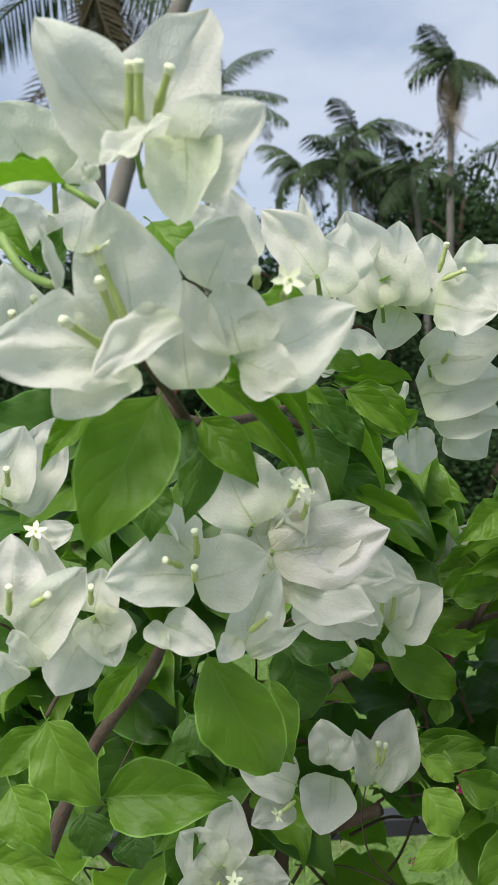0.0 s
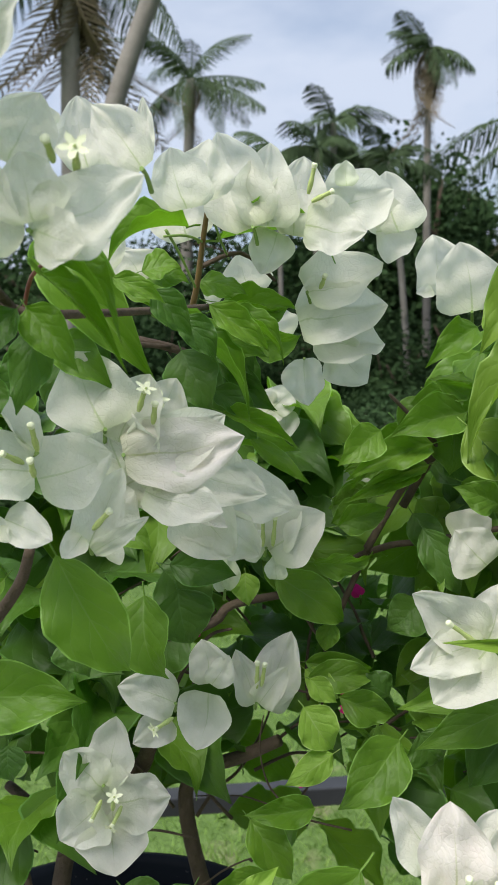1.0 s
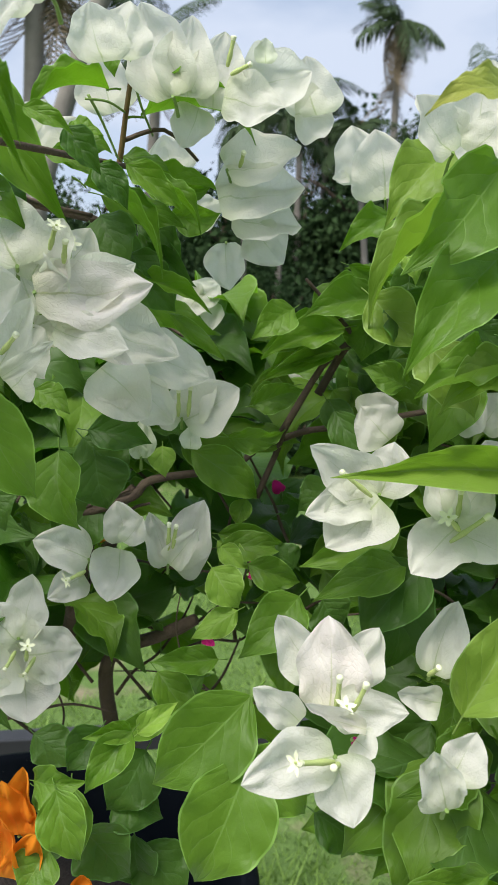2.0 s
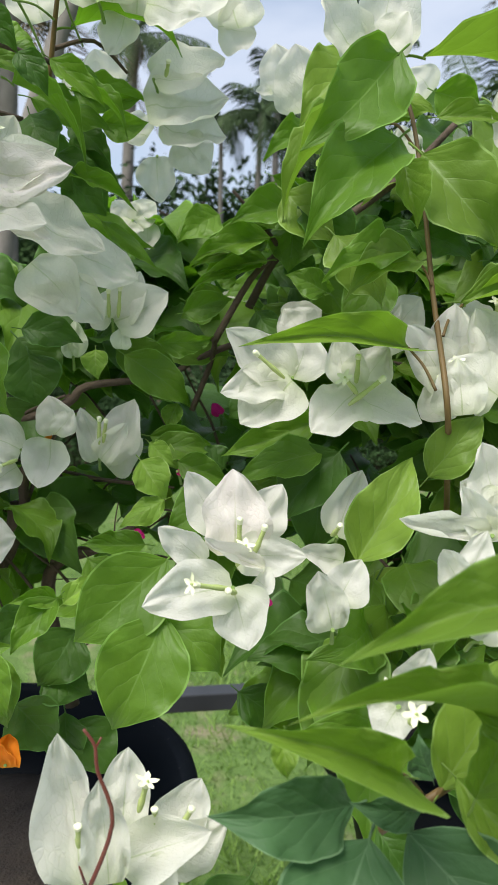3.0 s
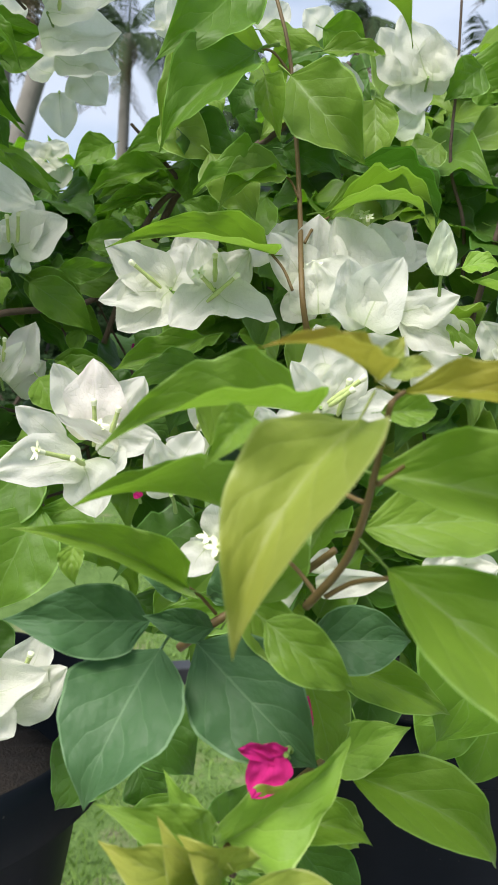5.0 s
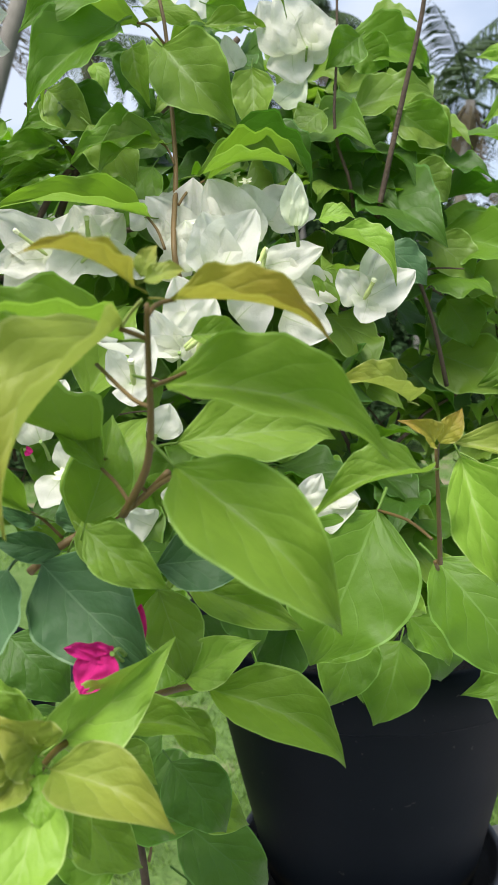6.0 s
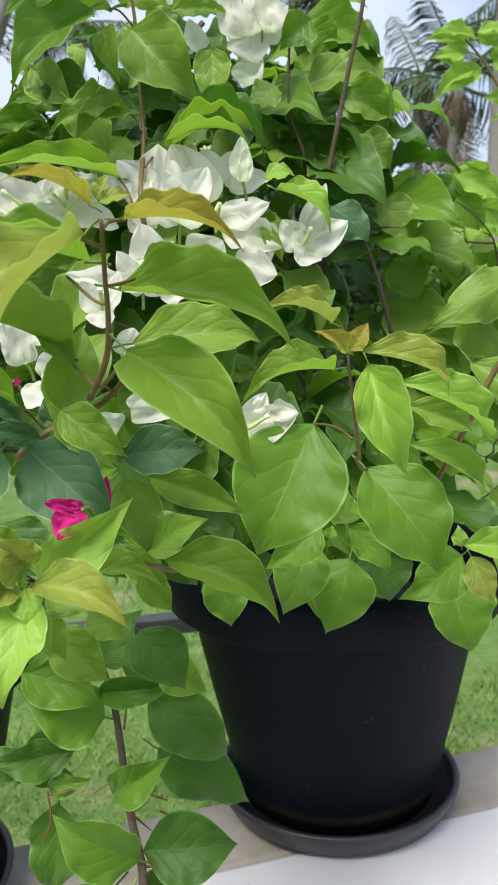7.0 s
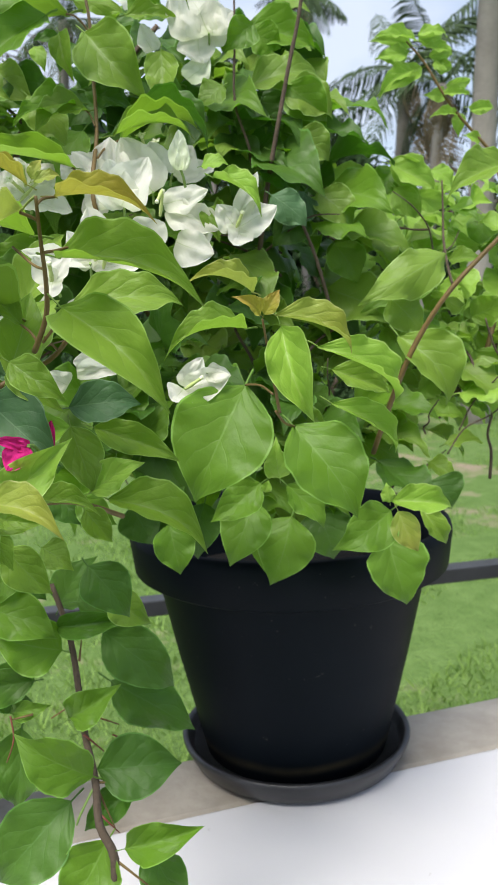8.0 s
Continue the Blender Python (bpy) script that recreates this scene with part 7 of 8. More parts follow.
leaf(B, "G", (0.3834, 0.4800, 1.5011), (0.4426, 0.4800, 1.4837), (-0.34, -0.88, 0.33), 0.0382)
leaf(B, "H", (0.3534, 0.4400, 1.4404), (0.3318, 0.4400, 1.4229), (-0.24, -0.84, 0.49), 0.0270)
leaf(B, "B", (0.3823, 0.4000, 1.3479), (0.4102, 0.3950, 1.3230), (-0.19, -0.93, 0.31), 0.0290)
stem(B, "K", [(0.4200, 0.4100, 1.5567), (0.4149, 0.4200, 1.4971), (0.4045, 0.4250, 1.4498), (0.3947, 0.4300, 1.4031), (0.3854, 0.4400, 1.3510), (0.3814, 0.4700, 1.2923)], .0013, .0023)
stem(B, "K", [(0.3666, 0.4500, 1.5341), (0.3659, 0.4500, 1.4826), (0.3638, 0.4500, 1.4297), (0.3743, 0.4500, 1.3937), (0.3796, 0.4600, 1.3584)], .0008, .0014)
stem(B, "K", [(0.4083, 0.4100, 1.3281), (0.4228, 0.4200, 1.2978), (0.4399, 0.4400, 1.2545)], .0012, .0018)
leaf(B, "H", (0.2455, 0.3750, 1.4585), (0.2866, 0.3650, 1.4133), (-0.35, -0.86, 0.37), 0.0444)
leaf(B, "D", (0.2428, 0.3800, 1.4207), (0.2761, 0.3750, 1.4071), (-0.07, -0.89, 0.45), 0.0274)
leaf(B, "H", (0.2018, 0.3800, 1.4174), (0.2277, 0.3700, 1.3819), (0.06, -0.88, 0.48), 0.0327)
leaf(B, "H", (0.2606, 0.3500, 1.3832), (0.3177, 0.3450, 1.3820), (-0.26, -0.89, 0.38), 0.0242, 9)
leaf(B, "D", (0.2833, 0.3800, 1.4146), (0.3314, 0.3700, 1.3782), (-0.00, -0.82, 0.57), 0.0253, 9)
leaf(B, "H", (0.2282, 0.3500, 1.4505), (0.2367, 0.3450, 1.4186), (-0.11, -0.80, 0.59), 0.0167, 8)
leaf(B, "H", (0.1884, 0.4000, 1.4646), (0.2132, 0.4000, 1.4727), (-0.12, -0.94, 0.31), 0.0203)
leaf(B, "H", (0.1785, 0.4000, 1.4411), (0.2056, 0.3900, 1.4152), (-0.31, -0.92, 0.22), 0.0284)
fl = flower(B)
bract(fl, "W", (0.3356, 0.4500, 1.4821), (0.3142, 0.4500, 1.5117), (-0.08, -0.91, 0.40), 0.0373, 0.1)
bract(fl, "W", (0.3403, 0.4500, 1.4822), (0.3666, 0.4500, 1.4999), (0.02, -0.97, 0.23), 0.0376, 0.1)
bract(fl, "W", (0.3356, 0.4500, 1.4821), (0.3386, 0.4450, 1.4582), (-0.07, -0.91, 0.41), 0.0312, 0.1)
bract(fl, "W", (0.2982, 0.4500, 1.4687), (0.2903, 0.4500, 1.4900), (-0.01, -0.96, 0.29), 0.0177, 0.1)
bract(fl, "E", (0.3247, 0.4500, 1.4472), (0.3441, 0.4500, 1.4649), (-0.19, -0.95, 0.27), 0.0225, 0.1)
fl = flower(B)
bract(fl, "W", (0.2938, 0.2500, 1.2115), (0.3220, 0.2460, 1.2195), (-0.30, -0.94, 0.14), 0.0205, 0.1)
bract(fl, "W", (0.2929, 0.2480, 1.2117), (0.2851, 0.2420, 1.2050), (-0.06, -0.90, 0.43), 0.0190, 0.1)
bract(fl, "W", (0.2947, 0.2520, 1.2120), (0.3067, 0.2560, 1.2303), (-0.13, -0.97, 0.22), 0.0152, 0.1)
floret(fl, (0.2940, 0.2440, 1.2120), (0.3050, 0.2400, 1.2194), 0)
stem(C, "K", [(0.2012, 0.2800, 1.0835), (0.2097, 0.2750, 1.0548), (0.2135, 0.2720, 1.0278), (0.2165, 0.2650, 0.9864), (0.2223, 0.2500, 0.9575), (0.2238, 0.2350, 0.9345), (0.2323, 0.2250, 0.9161), (0.2276, 0.2200, 0.8805)], .0018, .0032)
stem(C, "T", [(0.2165, 0.2700, 1.0323), (0.2194, 0.2650, 1.0507)], .0009, .0003)
stem(C, "T", [(0.2173, 0.2650, 0.9976), (0.2398, 0.2600, 0.9893)], .0009, .0004)
stem(C, "T", [(0.2233, 0.2500, 0.9513), (0.2342, 0.2400, 0.9257)], .0009, .0003)
stem(C, "T", [(0.2229, 0.2500, 0.9554), (0.2376, 0.2450, 0.9568)], .0009, .0005)
stem(C, "T", [(0.2172, 0.2650, 1.0085), (0.1963, 0.2600, 0.9987)], .0009, .0004)
stem(C, "T", [(0.2323, 0.2250, 0.9161), (0.2550, 0.2200, 0.8953)], .001, .0005)
stem(C, "E", [(0.2229, 0.2500, 0.9558), (0.2123, 0.2400, 0.9410), (0.2092, 0.2400, 0.9334)], .0009, .0007)
stem(C, "T", [(0.1850, 0.2600, 1.0029), (0.1705, 0.2600, 1.0007)], .0009, .0004)
leaf(C, "D", (0.2168, 0.2750, 1.0715), (0.2495, 0.2680, 1.0724), (-0.21, -0.90, 0.38), 0.0305)
leaf(C, "D", (0.2021, 0.2700, 1.0568), (0.2540, 0.2620, 1.0632), (0.01, -0.93, 0.37), 0.0179)
leaf(C, "D", (0.2330, 0.2800, 1.0473), (0.2795, 0.2750, 1.0034), (0.07, -0.96, 0.25), 0.0372)
leaf(C, "D", (0.2360, 0.2850, 1.0088), (0.2919, 0.2780, 0.9684), (-0.23, -0.89, 0.40), 0.0379)
leaf(C, "D", (0.2239, 0.2550, 0.9617), (0.2791, 0.2480, 0.9632), (-0.17, -0.84, 0.51), 0.0409, 11)
leaf(C, "G", (0.2077, 0.2620, 0.9963), (0.2416, 0.2560, 1.0191), (0.03, -0.85, 0.52), 0.0249)
leaf(C, "G", (0.2212, 0.2450, 0.9630), (0.1759, 0.2350, 1.0004), (-0.10, -0.97, 0.22), 0.0353, 11)
leaf(C, "G", (0.2060, 0.2700, 1.0406), (0.1618, 0.2620, 1.0618), (-0.10, -0.91, 0.41), 0.0376)
leaf(C, "D", (0.1758, 0.2700, 0.9897), (0.1664, 0.2620, 0.9344), (-0.15, -0.94, 0.32), 0.0336)
leaf(C, "D", (0.2060, 0.2500, 0.9444), (0.1560, 0.2400, 0.8990), (-0.03, -0.85, 0.52), 0.0470, 11)
leaf(C, "G", (0.2389, 0.2220, 0.9243), (0.2882, 0.2120, 0.9385), (-0.31, -0.84, 0.45), 0.0238)
leaf(C, "D", (0.2540, 0.2350, 0.9146), (0.2752, 0.2280, 0.8760), (-0.20, -0.89, 0.40), 0.0295)
leaf(C, "G", (0.2283, 0.2300, 0.9260), (0.1960, 0.2220, 0.8859), (0.06, -0.85, 0.52), 0.0403)
leaf(C, "D", (0.1582, 0.2800, 1.0123), (0.1871, 0.2750, 0.9991), (-0.08, -0.96, 0.28), 0.0183)
leaf(C, "G", (0.1694, 0.2700, 1.0010), (0.1957, 0.2650, 1.0051), (0.05, -0.96, 0.27), 0.0140)
leaf(C, "D", (0.1779, 0.2850, 1.0907), (0.1974, 0.2800, 1.0724), (-0.18, -0.85, 0.50), 0.0181)
leaf(C, "D", (0.1632, 0.2800, 1.1158), (0.1766, 0.2750, 1.0970), (-0.24, -0.92, 0.31), 0.0231)
leaf(C, "D", (0.2087, 0.2800, 1.1464), (0.2255, 0.2750, 1.1235), (0.08, -0.85, 0.52), 0.0254)
leaf(C, "G", (0.2239, 0.2600, 1.1459), (0.2468, 0.2550, 1.1269), (-0.23, -0.90, 0.36), 0.0208)
stem(A, "K", [(-0.0760, 0.5600, 1.0200), (-0.0648, 0.5600, 1.0823), (-0.0555, 0.5700, 1.1333), (-0.0348, 0.5600, 1.1554), (0.0015, 0.5500, 1.2015), (0.0118, 0.5300, 1.2421)], .0075, .0055)
stem(A, "K", [(-0.0555, 0.5700, 1.1333), (-0.0753, 0.5800, 1.1507), (-0.1045, 0.6000, 1.1641)], .005, .0036)
stem(A, "K", [(0.0453, 0.5600, 1.0778), (0.0299, 0.5600, 1.1532), (0.0350, 0.5500, 1.1922), (0.0669, 0.5400, 1.2082), (0.0938, 0.5300, 1.2240)], .006, .004)
stem(A, "K", [(0.0350, 0.5500, 1.1922), (0.0175, 0.5300, 1.2420), (0.0265, 0.5200, 1.2881), (0.0529, 0.5100, 1.3205)], .004, .003)
stem(A, "K", [(-0.0755, 0.5500, 1.0849), (-0.0828, 0.5600, 1.1094), (-0.0883, 0.5700, 1.1301)], .003, .0022)
fl = flower(A)
bract(fl, "P", (0.0404, 0.5000, 1.3087), (0.0465, 0.5000, 1.3140), (-0.15, -0.99, 0.08), 0.0083, 0.1)
bract(fl, "P", (0.1237, 0.4600, 1.2853), (0.1324, 0.4600, 1.2899), (-0.16, -0.90, 0.40), 0.0071, 0.1)
fl = flower(A)
bract(fl, "O", (0.0226, 0.5500, 1.2749), (0.0335, 0.5500, 1.2956), (-0.24, -0.96, 0.12), 0.0152, 0.1)
fl = flower(A)
bract(fl, "W", (0.0359, 0.3000, 1.5410), (0.0179, 0.3100, 1.5655), (-0.17, -0.98, 0.04), 0.0179, 0.1)
bract(fl, "W", (0.0359, 0.3300, 1.5536), (0.0341, 0.3350, 1.5755), (-0.02, -0.95, 0.30), 0.0070, 0.1)
bract(fl, "W", (0.0483, 0.3700, 1.5396), (0.0418, 0.3750, 1.5664), (0.11, -0.96, 0.25), 0.0280, 0.1)
bract(fl, "W", (0.0529, 0.3900, 1.5478), (0.0588, 0.3950, 1.5747), (0.10, -1.00, 0.01), 0.0246, 0.1)
bract(fl, "W", (0.0103, 0.4200, 1.5193), (-0.0028, 0.4200, 1.5303), (-0.12, -0.92, 0.38), 0.0266, 0.1)
bract(fl, "W", (0.0220, 0.4400, 1.5153), (0.0126, 0.4400, 1.5310), (-0.22, -0.97, 0.12), 0.0251, 0.1)
leaf(A, "G", (-0.0083, 0.3600, 1.4859), (0.0166, 0.3500, 1.4645), (-0.04, -0.96, 0.26), 0.0179)
leaf(A, "D", (-0.0189, 0.3700, 1.4815), (-0.0344, 0.3600, 1.4583), (-0.01, -0.98, 0.17), 0.0188)
leaf(A, "D", (-0.0102, 0.3800, 1.4764), (-0.0120, 0.3700, 1.4497), (-0.14, -0.86, 0.49), 0.0194)
leaf(A, "G", (0.0167, 0.4200, 1.5083), (0.0466, 0.4200, 1.4967), (-0.18, -0.86, 0.48), 0.0114)
leaf(A, "G", (0.0231, 0.4300, 1.5200), (0.0428, 0.4300, 1.5223), (-0.17, -0.85, 0.50), 0.0182)
leaf(A, "G", (0.0619, 0.4400, 1.4987), (0.0941, 0.4300, 1.4734), (0.06, -0.87, 0.49), 0.0158, 9)
leaf(A, "D", (0.0419, 0.4200, 1.4803), (0.0549, 0.4100, 1.4486), (-0.21, -0.96, 0.18), 0.0270)
leaf(A, "D", (0.0600, 0.4500, 1.4830), (0.0791, 0.4500, 1.4661), (0.10, -0.97, 0.22), 0.0188)
leaf(A, "G", (0.0618, 0.4200, 1.4491), (0.0986, 0.4100, 1.4322), (-0.17, -0.88, 0.45), 0.0109)
stem(A, "R", [(-0.0207, 0.3600, 1.4955), (-0.0099, 0.3300, 1.5087), (0.0101, 0.2800, 1.5109)], .0010, .0007)
stem(A, "K", [(-0.0354, 0.3800, 1.4894), (-0.0184, 0.3700, 1.4911), (-0.0084, 0.3800, 1.4888), (0.0089, 0.4200, 1.4852), (0.0353, 0.4400, 1.4820)], .0018, .0013)
leaf(B, "H", (0.1797, 0.1400, 1.1741), (0.1671, 0.1300, 1.1666), (0.04, -0.98, 0.21), 0.0157)
leaf(B, "Z", (0.1886, 0.1000, 1.1833), (0.1780, 0.0900, 1.2011), (0.09, -0.92, 0.39), 0.0177)
leaf(B, "M", (0.1859, 0.1040, 1.1735), (0.1960, 0.1000, 1.1499), (-0.20, -0.95, 0.25), 0.0123)
leaf(C, "G", (0.1612, 0.2620, 1.0774), (0.2045, 0.2550, 1.0554), (-0.16, -0.82, 0.55), 0.0320)
leaf(C, "D", (0.1855, 0.2700, 1.0215), (0.1386, 0.2600, 1.0257), (-0.25, -0.93, 0.26), 0.0246, 5)
leaf(C, "D", (0.1326, 0.2700, 1.0100), (0.1635, 0.2650, 1.0269), (-0.31, -0.92, 0.26), 0.0217)
leaf(C, "G", (0.1816, 0.2700, 1.1063), (0.1670, 0.2650, 1.0755), (-0.18, -0.83, 0.53), 0.0259)
leaf(C, "D", (0.2038, 0.3000, 1.0598), (0.2303, 0.3000, 1.0944), (-0.34, -0.90, 0.28), 0.0280)
leaf(B, "H", (0.1869, 0.1120, 1.1846), (0.1585, 0.1000, 1.2051), (0.09, -0.85, 0.51), 0.0154, 7)
leaf(B, "Z", (0.1864, 0.1000, 1.1819), (0.1592, 0.0900, 1.2006), (0.11, -0.96, 0.26), 0.0156, 11)
leaf(B, "Z", (0.1877, 0.1000, 1.1774), (0.1659, 0.0900, 1.1735), (-0.17, -0.84, 0.51), 0.0127, 2)
leaf(B, "M", (0.1886, 0.1000, 1.1782), (0.1913, 0.0900, 1.1664), (-0.12, -0.89, 0.43), 0.0128, 7)
leaf(B, "H", (0.1932, 0.1200, 1.1686), (0.2152, 0.1100, 1.1663), (-0.21, -0.96, 0.19), 0.0126)
leaf(B, "D", (0.2286, 0.2200, 1.1121), (0.2510, 0.2100, 1.0811), (-0.18, -0.88, 0.45), 0.0301)
leaf(B, "D", (0.1621, 0.2300, 1.1714), (0.1871, 0.2200, 1.1427), (0.02, -0.92, 0.38), 0.0296)
leaf(B, "D", (0.1473, 0.2500, 1.1483), (0.1286, 0.2400, 1.1185), (-0.13, -0.92, 0.38), 0.0312)
leaf(B, "H", (0.2047, 0.2000, 1.1309), (0.2214, 0.1900, 1.1193), (-0.14, -0.92, 0.38), 0.0193)
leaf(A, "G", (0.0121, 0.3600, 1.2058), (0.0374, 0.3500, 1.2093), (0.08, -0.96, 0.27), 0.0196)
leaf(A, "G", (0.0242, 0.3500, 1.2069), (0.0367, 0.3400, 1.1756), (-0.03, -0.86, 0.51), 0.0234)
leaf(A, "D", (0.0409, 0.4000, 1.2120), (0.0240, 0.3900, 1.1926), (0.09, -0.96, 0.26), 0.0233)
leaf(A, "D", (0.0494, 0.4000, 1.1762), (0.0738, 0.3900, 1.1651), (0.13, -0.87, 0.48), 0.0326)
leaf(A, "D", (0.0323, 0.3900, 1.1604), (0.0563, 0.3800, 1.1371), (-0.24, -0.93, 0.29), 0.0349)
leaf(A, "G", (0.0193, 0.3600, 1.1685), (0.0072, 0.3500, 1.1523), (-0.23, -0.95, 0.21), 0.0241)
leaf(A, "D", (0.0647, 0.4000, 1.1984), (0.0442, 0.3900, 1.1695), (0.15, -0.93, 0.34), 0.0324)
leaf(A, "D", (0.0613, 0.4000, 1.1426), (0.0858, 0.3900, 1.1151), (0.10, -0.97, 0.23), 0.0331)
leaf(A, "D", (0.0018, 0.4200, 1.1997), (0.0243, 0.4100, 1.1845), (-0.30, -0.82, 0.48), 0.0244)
leaf(A, "G", (0.0703, 0.4200, 1.2342), (0.0921, 0.4100, 1.2053), (0.06, -0.85, 0.53), 0.0214)
leaf(A, "G", (0.0768, 0.4000, 1.2173), (0.0447, 0.3900, 1.2139), (0.01, -0.92, 0.38), 0.0152)
leaf(A, "G", (0.1471, 0.5000, 1.3816), (0.1257, 0.5000, 1.3744), (0.05, -0.97, 0.23), 0.0210)
leaf(A, "G", (0.1776, 0.4800, 1.4514), (0.1645, 0.4800, 1.4244), (-0.06, -0.93, 0.36), 0.0233)
leaf(A, "D", (0.1885, 0.4000, 1.4420), (0.2165, 0.4000, 1.4080), (-0.25, -0.88, 0.40), 0.0312)
leaf(A, "G", (0.2389, 0.4200, 1.4012), (0.2157, 0.4100, 1.3592), (-0.17, -0.91, 0.38), 0.0299)
fl = flower(A)
bract(fl, "W", (0.1654, 0.5800, 1.3791), (0.1817, 0.5800, 1.3957), (-0.14, -0.98, 0.17), 0.0280, 0.1)
bract(fl, "W", (0.2017, 0.4400, 1.3611), (0.1858, 0.4450, 1.3800), (-0.15, -0.95, 0.28), 0.0313, 0.1)
bract(fl, "W", (0.2242, 0.4400, 1.3742), (0.2485, 0.4450, 1.3868), (0.12, -0.91, 0.39), 0.0283, 0.1)
leaf(C, "D", (0.1852, 0.2800, 1.0274), (0.1515, 0.2700, 1.0040), (0.04, -0.87, 0.49), 0.0259)
leaf(C, "D", (0.2459, 0.2620, 0.9388), (0.2122, 0.2550, 0.9190), (-0.21, -0.81, 0.55), 0.0225)
stem(C, "R", [(0.1707, 0.2600, 1.0035), (0.1721, 0.2560, 0.9888), (0.1667, 0.2550, 0.9742)], .0007, .0003)
stem(C, "R", [(0.2349, 0.2620, 0.9816), (0.2531, 0.2580, 0.9732)], .0006, .0002)
stem(C, "R", [(0.2242, 0.2380, 0.9405), (0.2364, 0.2360, 0.9264)], .0009, .0003)
stem(C, "R", [(0.2164, 0.2620, 0.9839), (0.2291, 0.2580, 0.9723)], .0009, .0003)
leaf(A, "G", (0.0596, 0.4626, 1.5059), (0.1015, 0.4679, 1.5023), (0.08, -0.91, -0.41), 0.0157)
leaf(A, "G", (0.0546, 0.5013, 1.4409), (0.1073, 0.5005, 1.4174), (-0.12, -0.96, -0.24), 0.0179)
leaf(A, "D", (0.0639, 0.4721, 1.4570), (0.0791, 0.4711, 1.4346), (-0.01, -1.00, 0.04), 0.0189)
leaf(A, "M", (0.2106, 0.4547, 1.4888), (0.2038, 0.4551, 1.4980), (-0.25, -0.96, -0.14), 0.0128)
leaf(A, "G", (0.1983, 0.4673, 1.4421), (0.1532, 0.4564, 1.4308), (0.14, -0.93, 0.33), 0.0255)
leaf(A, "G", (0.1800, 0.4631, 1.4605), (0.2109, 0.4731, 1.4551), (0.19, -0.85, -0.49), 0.0113)
leaf(A, "G", (0.2159, 0.4954, 1.4364), (0.1934, 0.4842, 1.4153), (0.12, -0.92, 0.36), 0.0280)
leaf(A, "G", (0.1807, 0.4714, 1.4247), (0.1304, 0.4602, 1.4085), (0.05, -0.90, 0.44), 0.0205)
leaf(A, "G", (0.1806, 0.4807, 1.4111), (0.1389, 0.4698, 1.4003), (0.11, -0.88, 0.46), 0.0130)
leaf(A, "G", (0.1991, 0.4780, 1.4013), (0.2240, 0.4775, 1.3927), (-0.14, -0.94, -0.34), 0.0192)
leaf(A, "G", (0.1539, 0.5194, 1.3876), (0.1278, 0.5188, 1.3794), (-0.01, -1.00, 0.11), 0.0229)
leaf(A, "D", (0.1752, 0.4991, 1.3792), (0.1919, 0.4878, 1.3503), (-0.25, -0.94, 0.22), 0.0200)
leaf(A, "D", (0.2007, 0.5012, 1.4179), (0.2121, 0.5002, 1.3965), (-0.18, -0.99, -0.05), 0.0216)
leaf(A, "D", (0.2212, 0.4816, 1.4525), (0.2202, 0.4785, 1.4082), (-0.27, -0.96, 0.08), 0.0242)
leaf(A, "D", (0.2533, 0.4501, 1.4292), (0.2270, 0.4486, 1.4097), (-0.10, -0.98, 0.20), 0.0294)
leaf(A, "G", (0.0898, 0.4758, 1.3503), (0.1313, 0.4795, 1.3183), (0.17, -0.99, 0.10), 0.0263)
leaf(A, "G", (0.1233, 0.4795, 1.3193), (0.1180, 0.4786, 1.3020), (-0.20, -0.98, 0.12), 0.0139)
leaf(A, "G", (0.1062, 0.4643, 1.2924), (0.1472, 0.4694, 1.2897), (0.14, -0.92, 0.37), 0.0189)
leaf(A, "M", (0.1064, 0.4523, 1.2966), (0.1207, 0.4468, 1.2845), (-0.07, -0.93, 0.35), 0.0132)
leaf(A, "D", (0.0309, 0.4459, 1.3658), (0.0671, 0.4460, 1.3584), (0.05, -0.97, 0.24), 0.0213)
leaf(A, "D", (0.0270, 0.4556, 1.3603), (0.0510, 0.4546, 1.3310), (0.15, -0.97, 0.16), 0.0343)
leaf(A, "D", (0.1760, 0.4760, 1.3747), (0.1960, 0.4683, 1.3356), (-0.18, -0.98, 0.10), 0.0210)
leaf(A, "G", (0.2142, 0.4573, 1.3909), (0.1889, 0.4579, 1.4014), (0.00, -1.00, 0.06), 0.0189)
leaf(A, "D", (0.1783, 0.4926, 1.3259), (0.1571, 0.4914, 1.3094), (-0.20, -0.92, 0.32), 0.0275)
leaf(A, "D", (0.1532, 0.4640, 1.2798), (0.1371, 0.4645, 1.2936), (0.11, -0.98, 0.16), 0.0227)
leaf(A, "D", (0.1669, 0.4482, 1.2647), (0.1795, 0.4471, 1.2477), (0.04, -1.00, 0.10), 0.0288)
leaf(A, "G", (0.0766, 0.4536, 1.4852), (0.1052, 0.4539, 1.4864), (0.02, -0.96, -0.27), 0.0184)
leaf(A, "D", (0.0589, 0.4630, 1.4756), (0.0910, 0.4568, 1.4463), (-0.17, -0.98, 0.03), 0.0197)
leaf(A, "G", (0.1765, 0.4917, 1.4311), (0.1318, 0.4803, 1.4102), (0.10, -0.95, 0.29), 0.0188)
leaf(A, "G", (0.1941, 0.4727, 1.4503), (0.1671, 0.4717, 1.4343), (0.09, -1.00, -0.09), 0.0265)
leaf(A, "G", (0.1784, 0.4806, 1.4106), (0.1293, 0.4694, 1.3920), (0.10, -0.95, 0.30), 0.0131)
leaf(A, "G", (0.1268, 0.4786, 1.3772), (0.1583, 0.4793, 1.3864), (0.04, -0.99, -0.07), 0.0190)
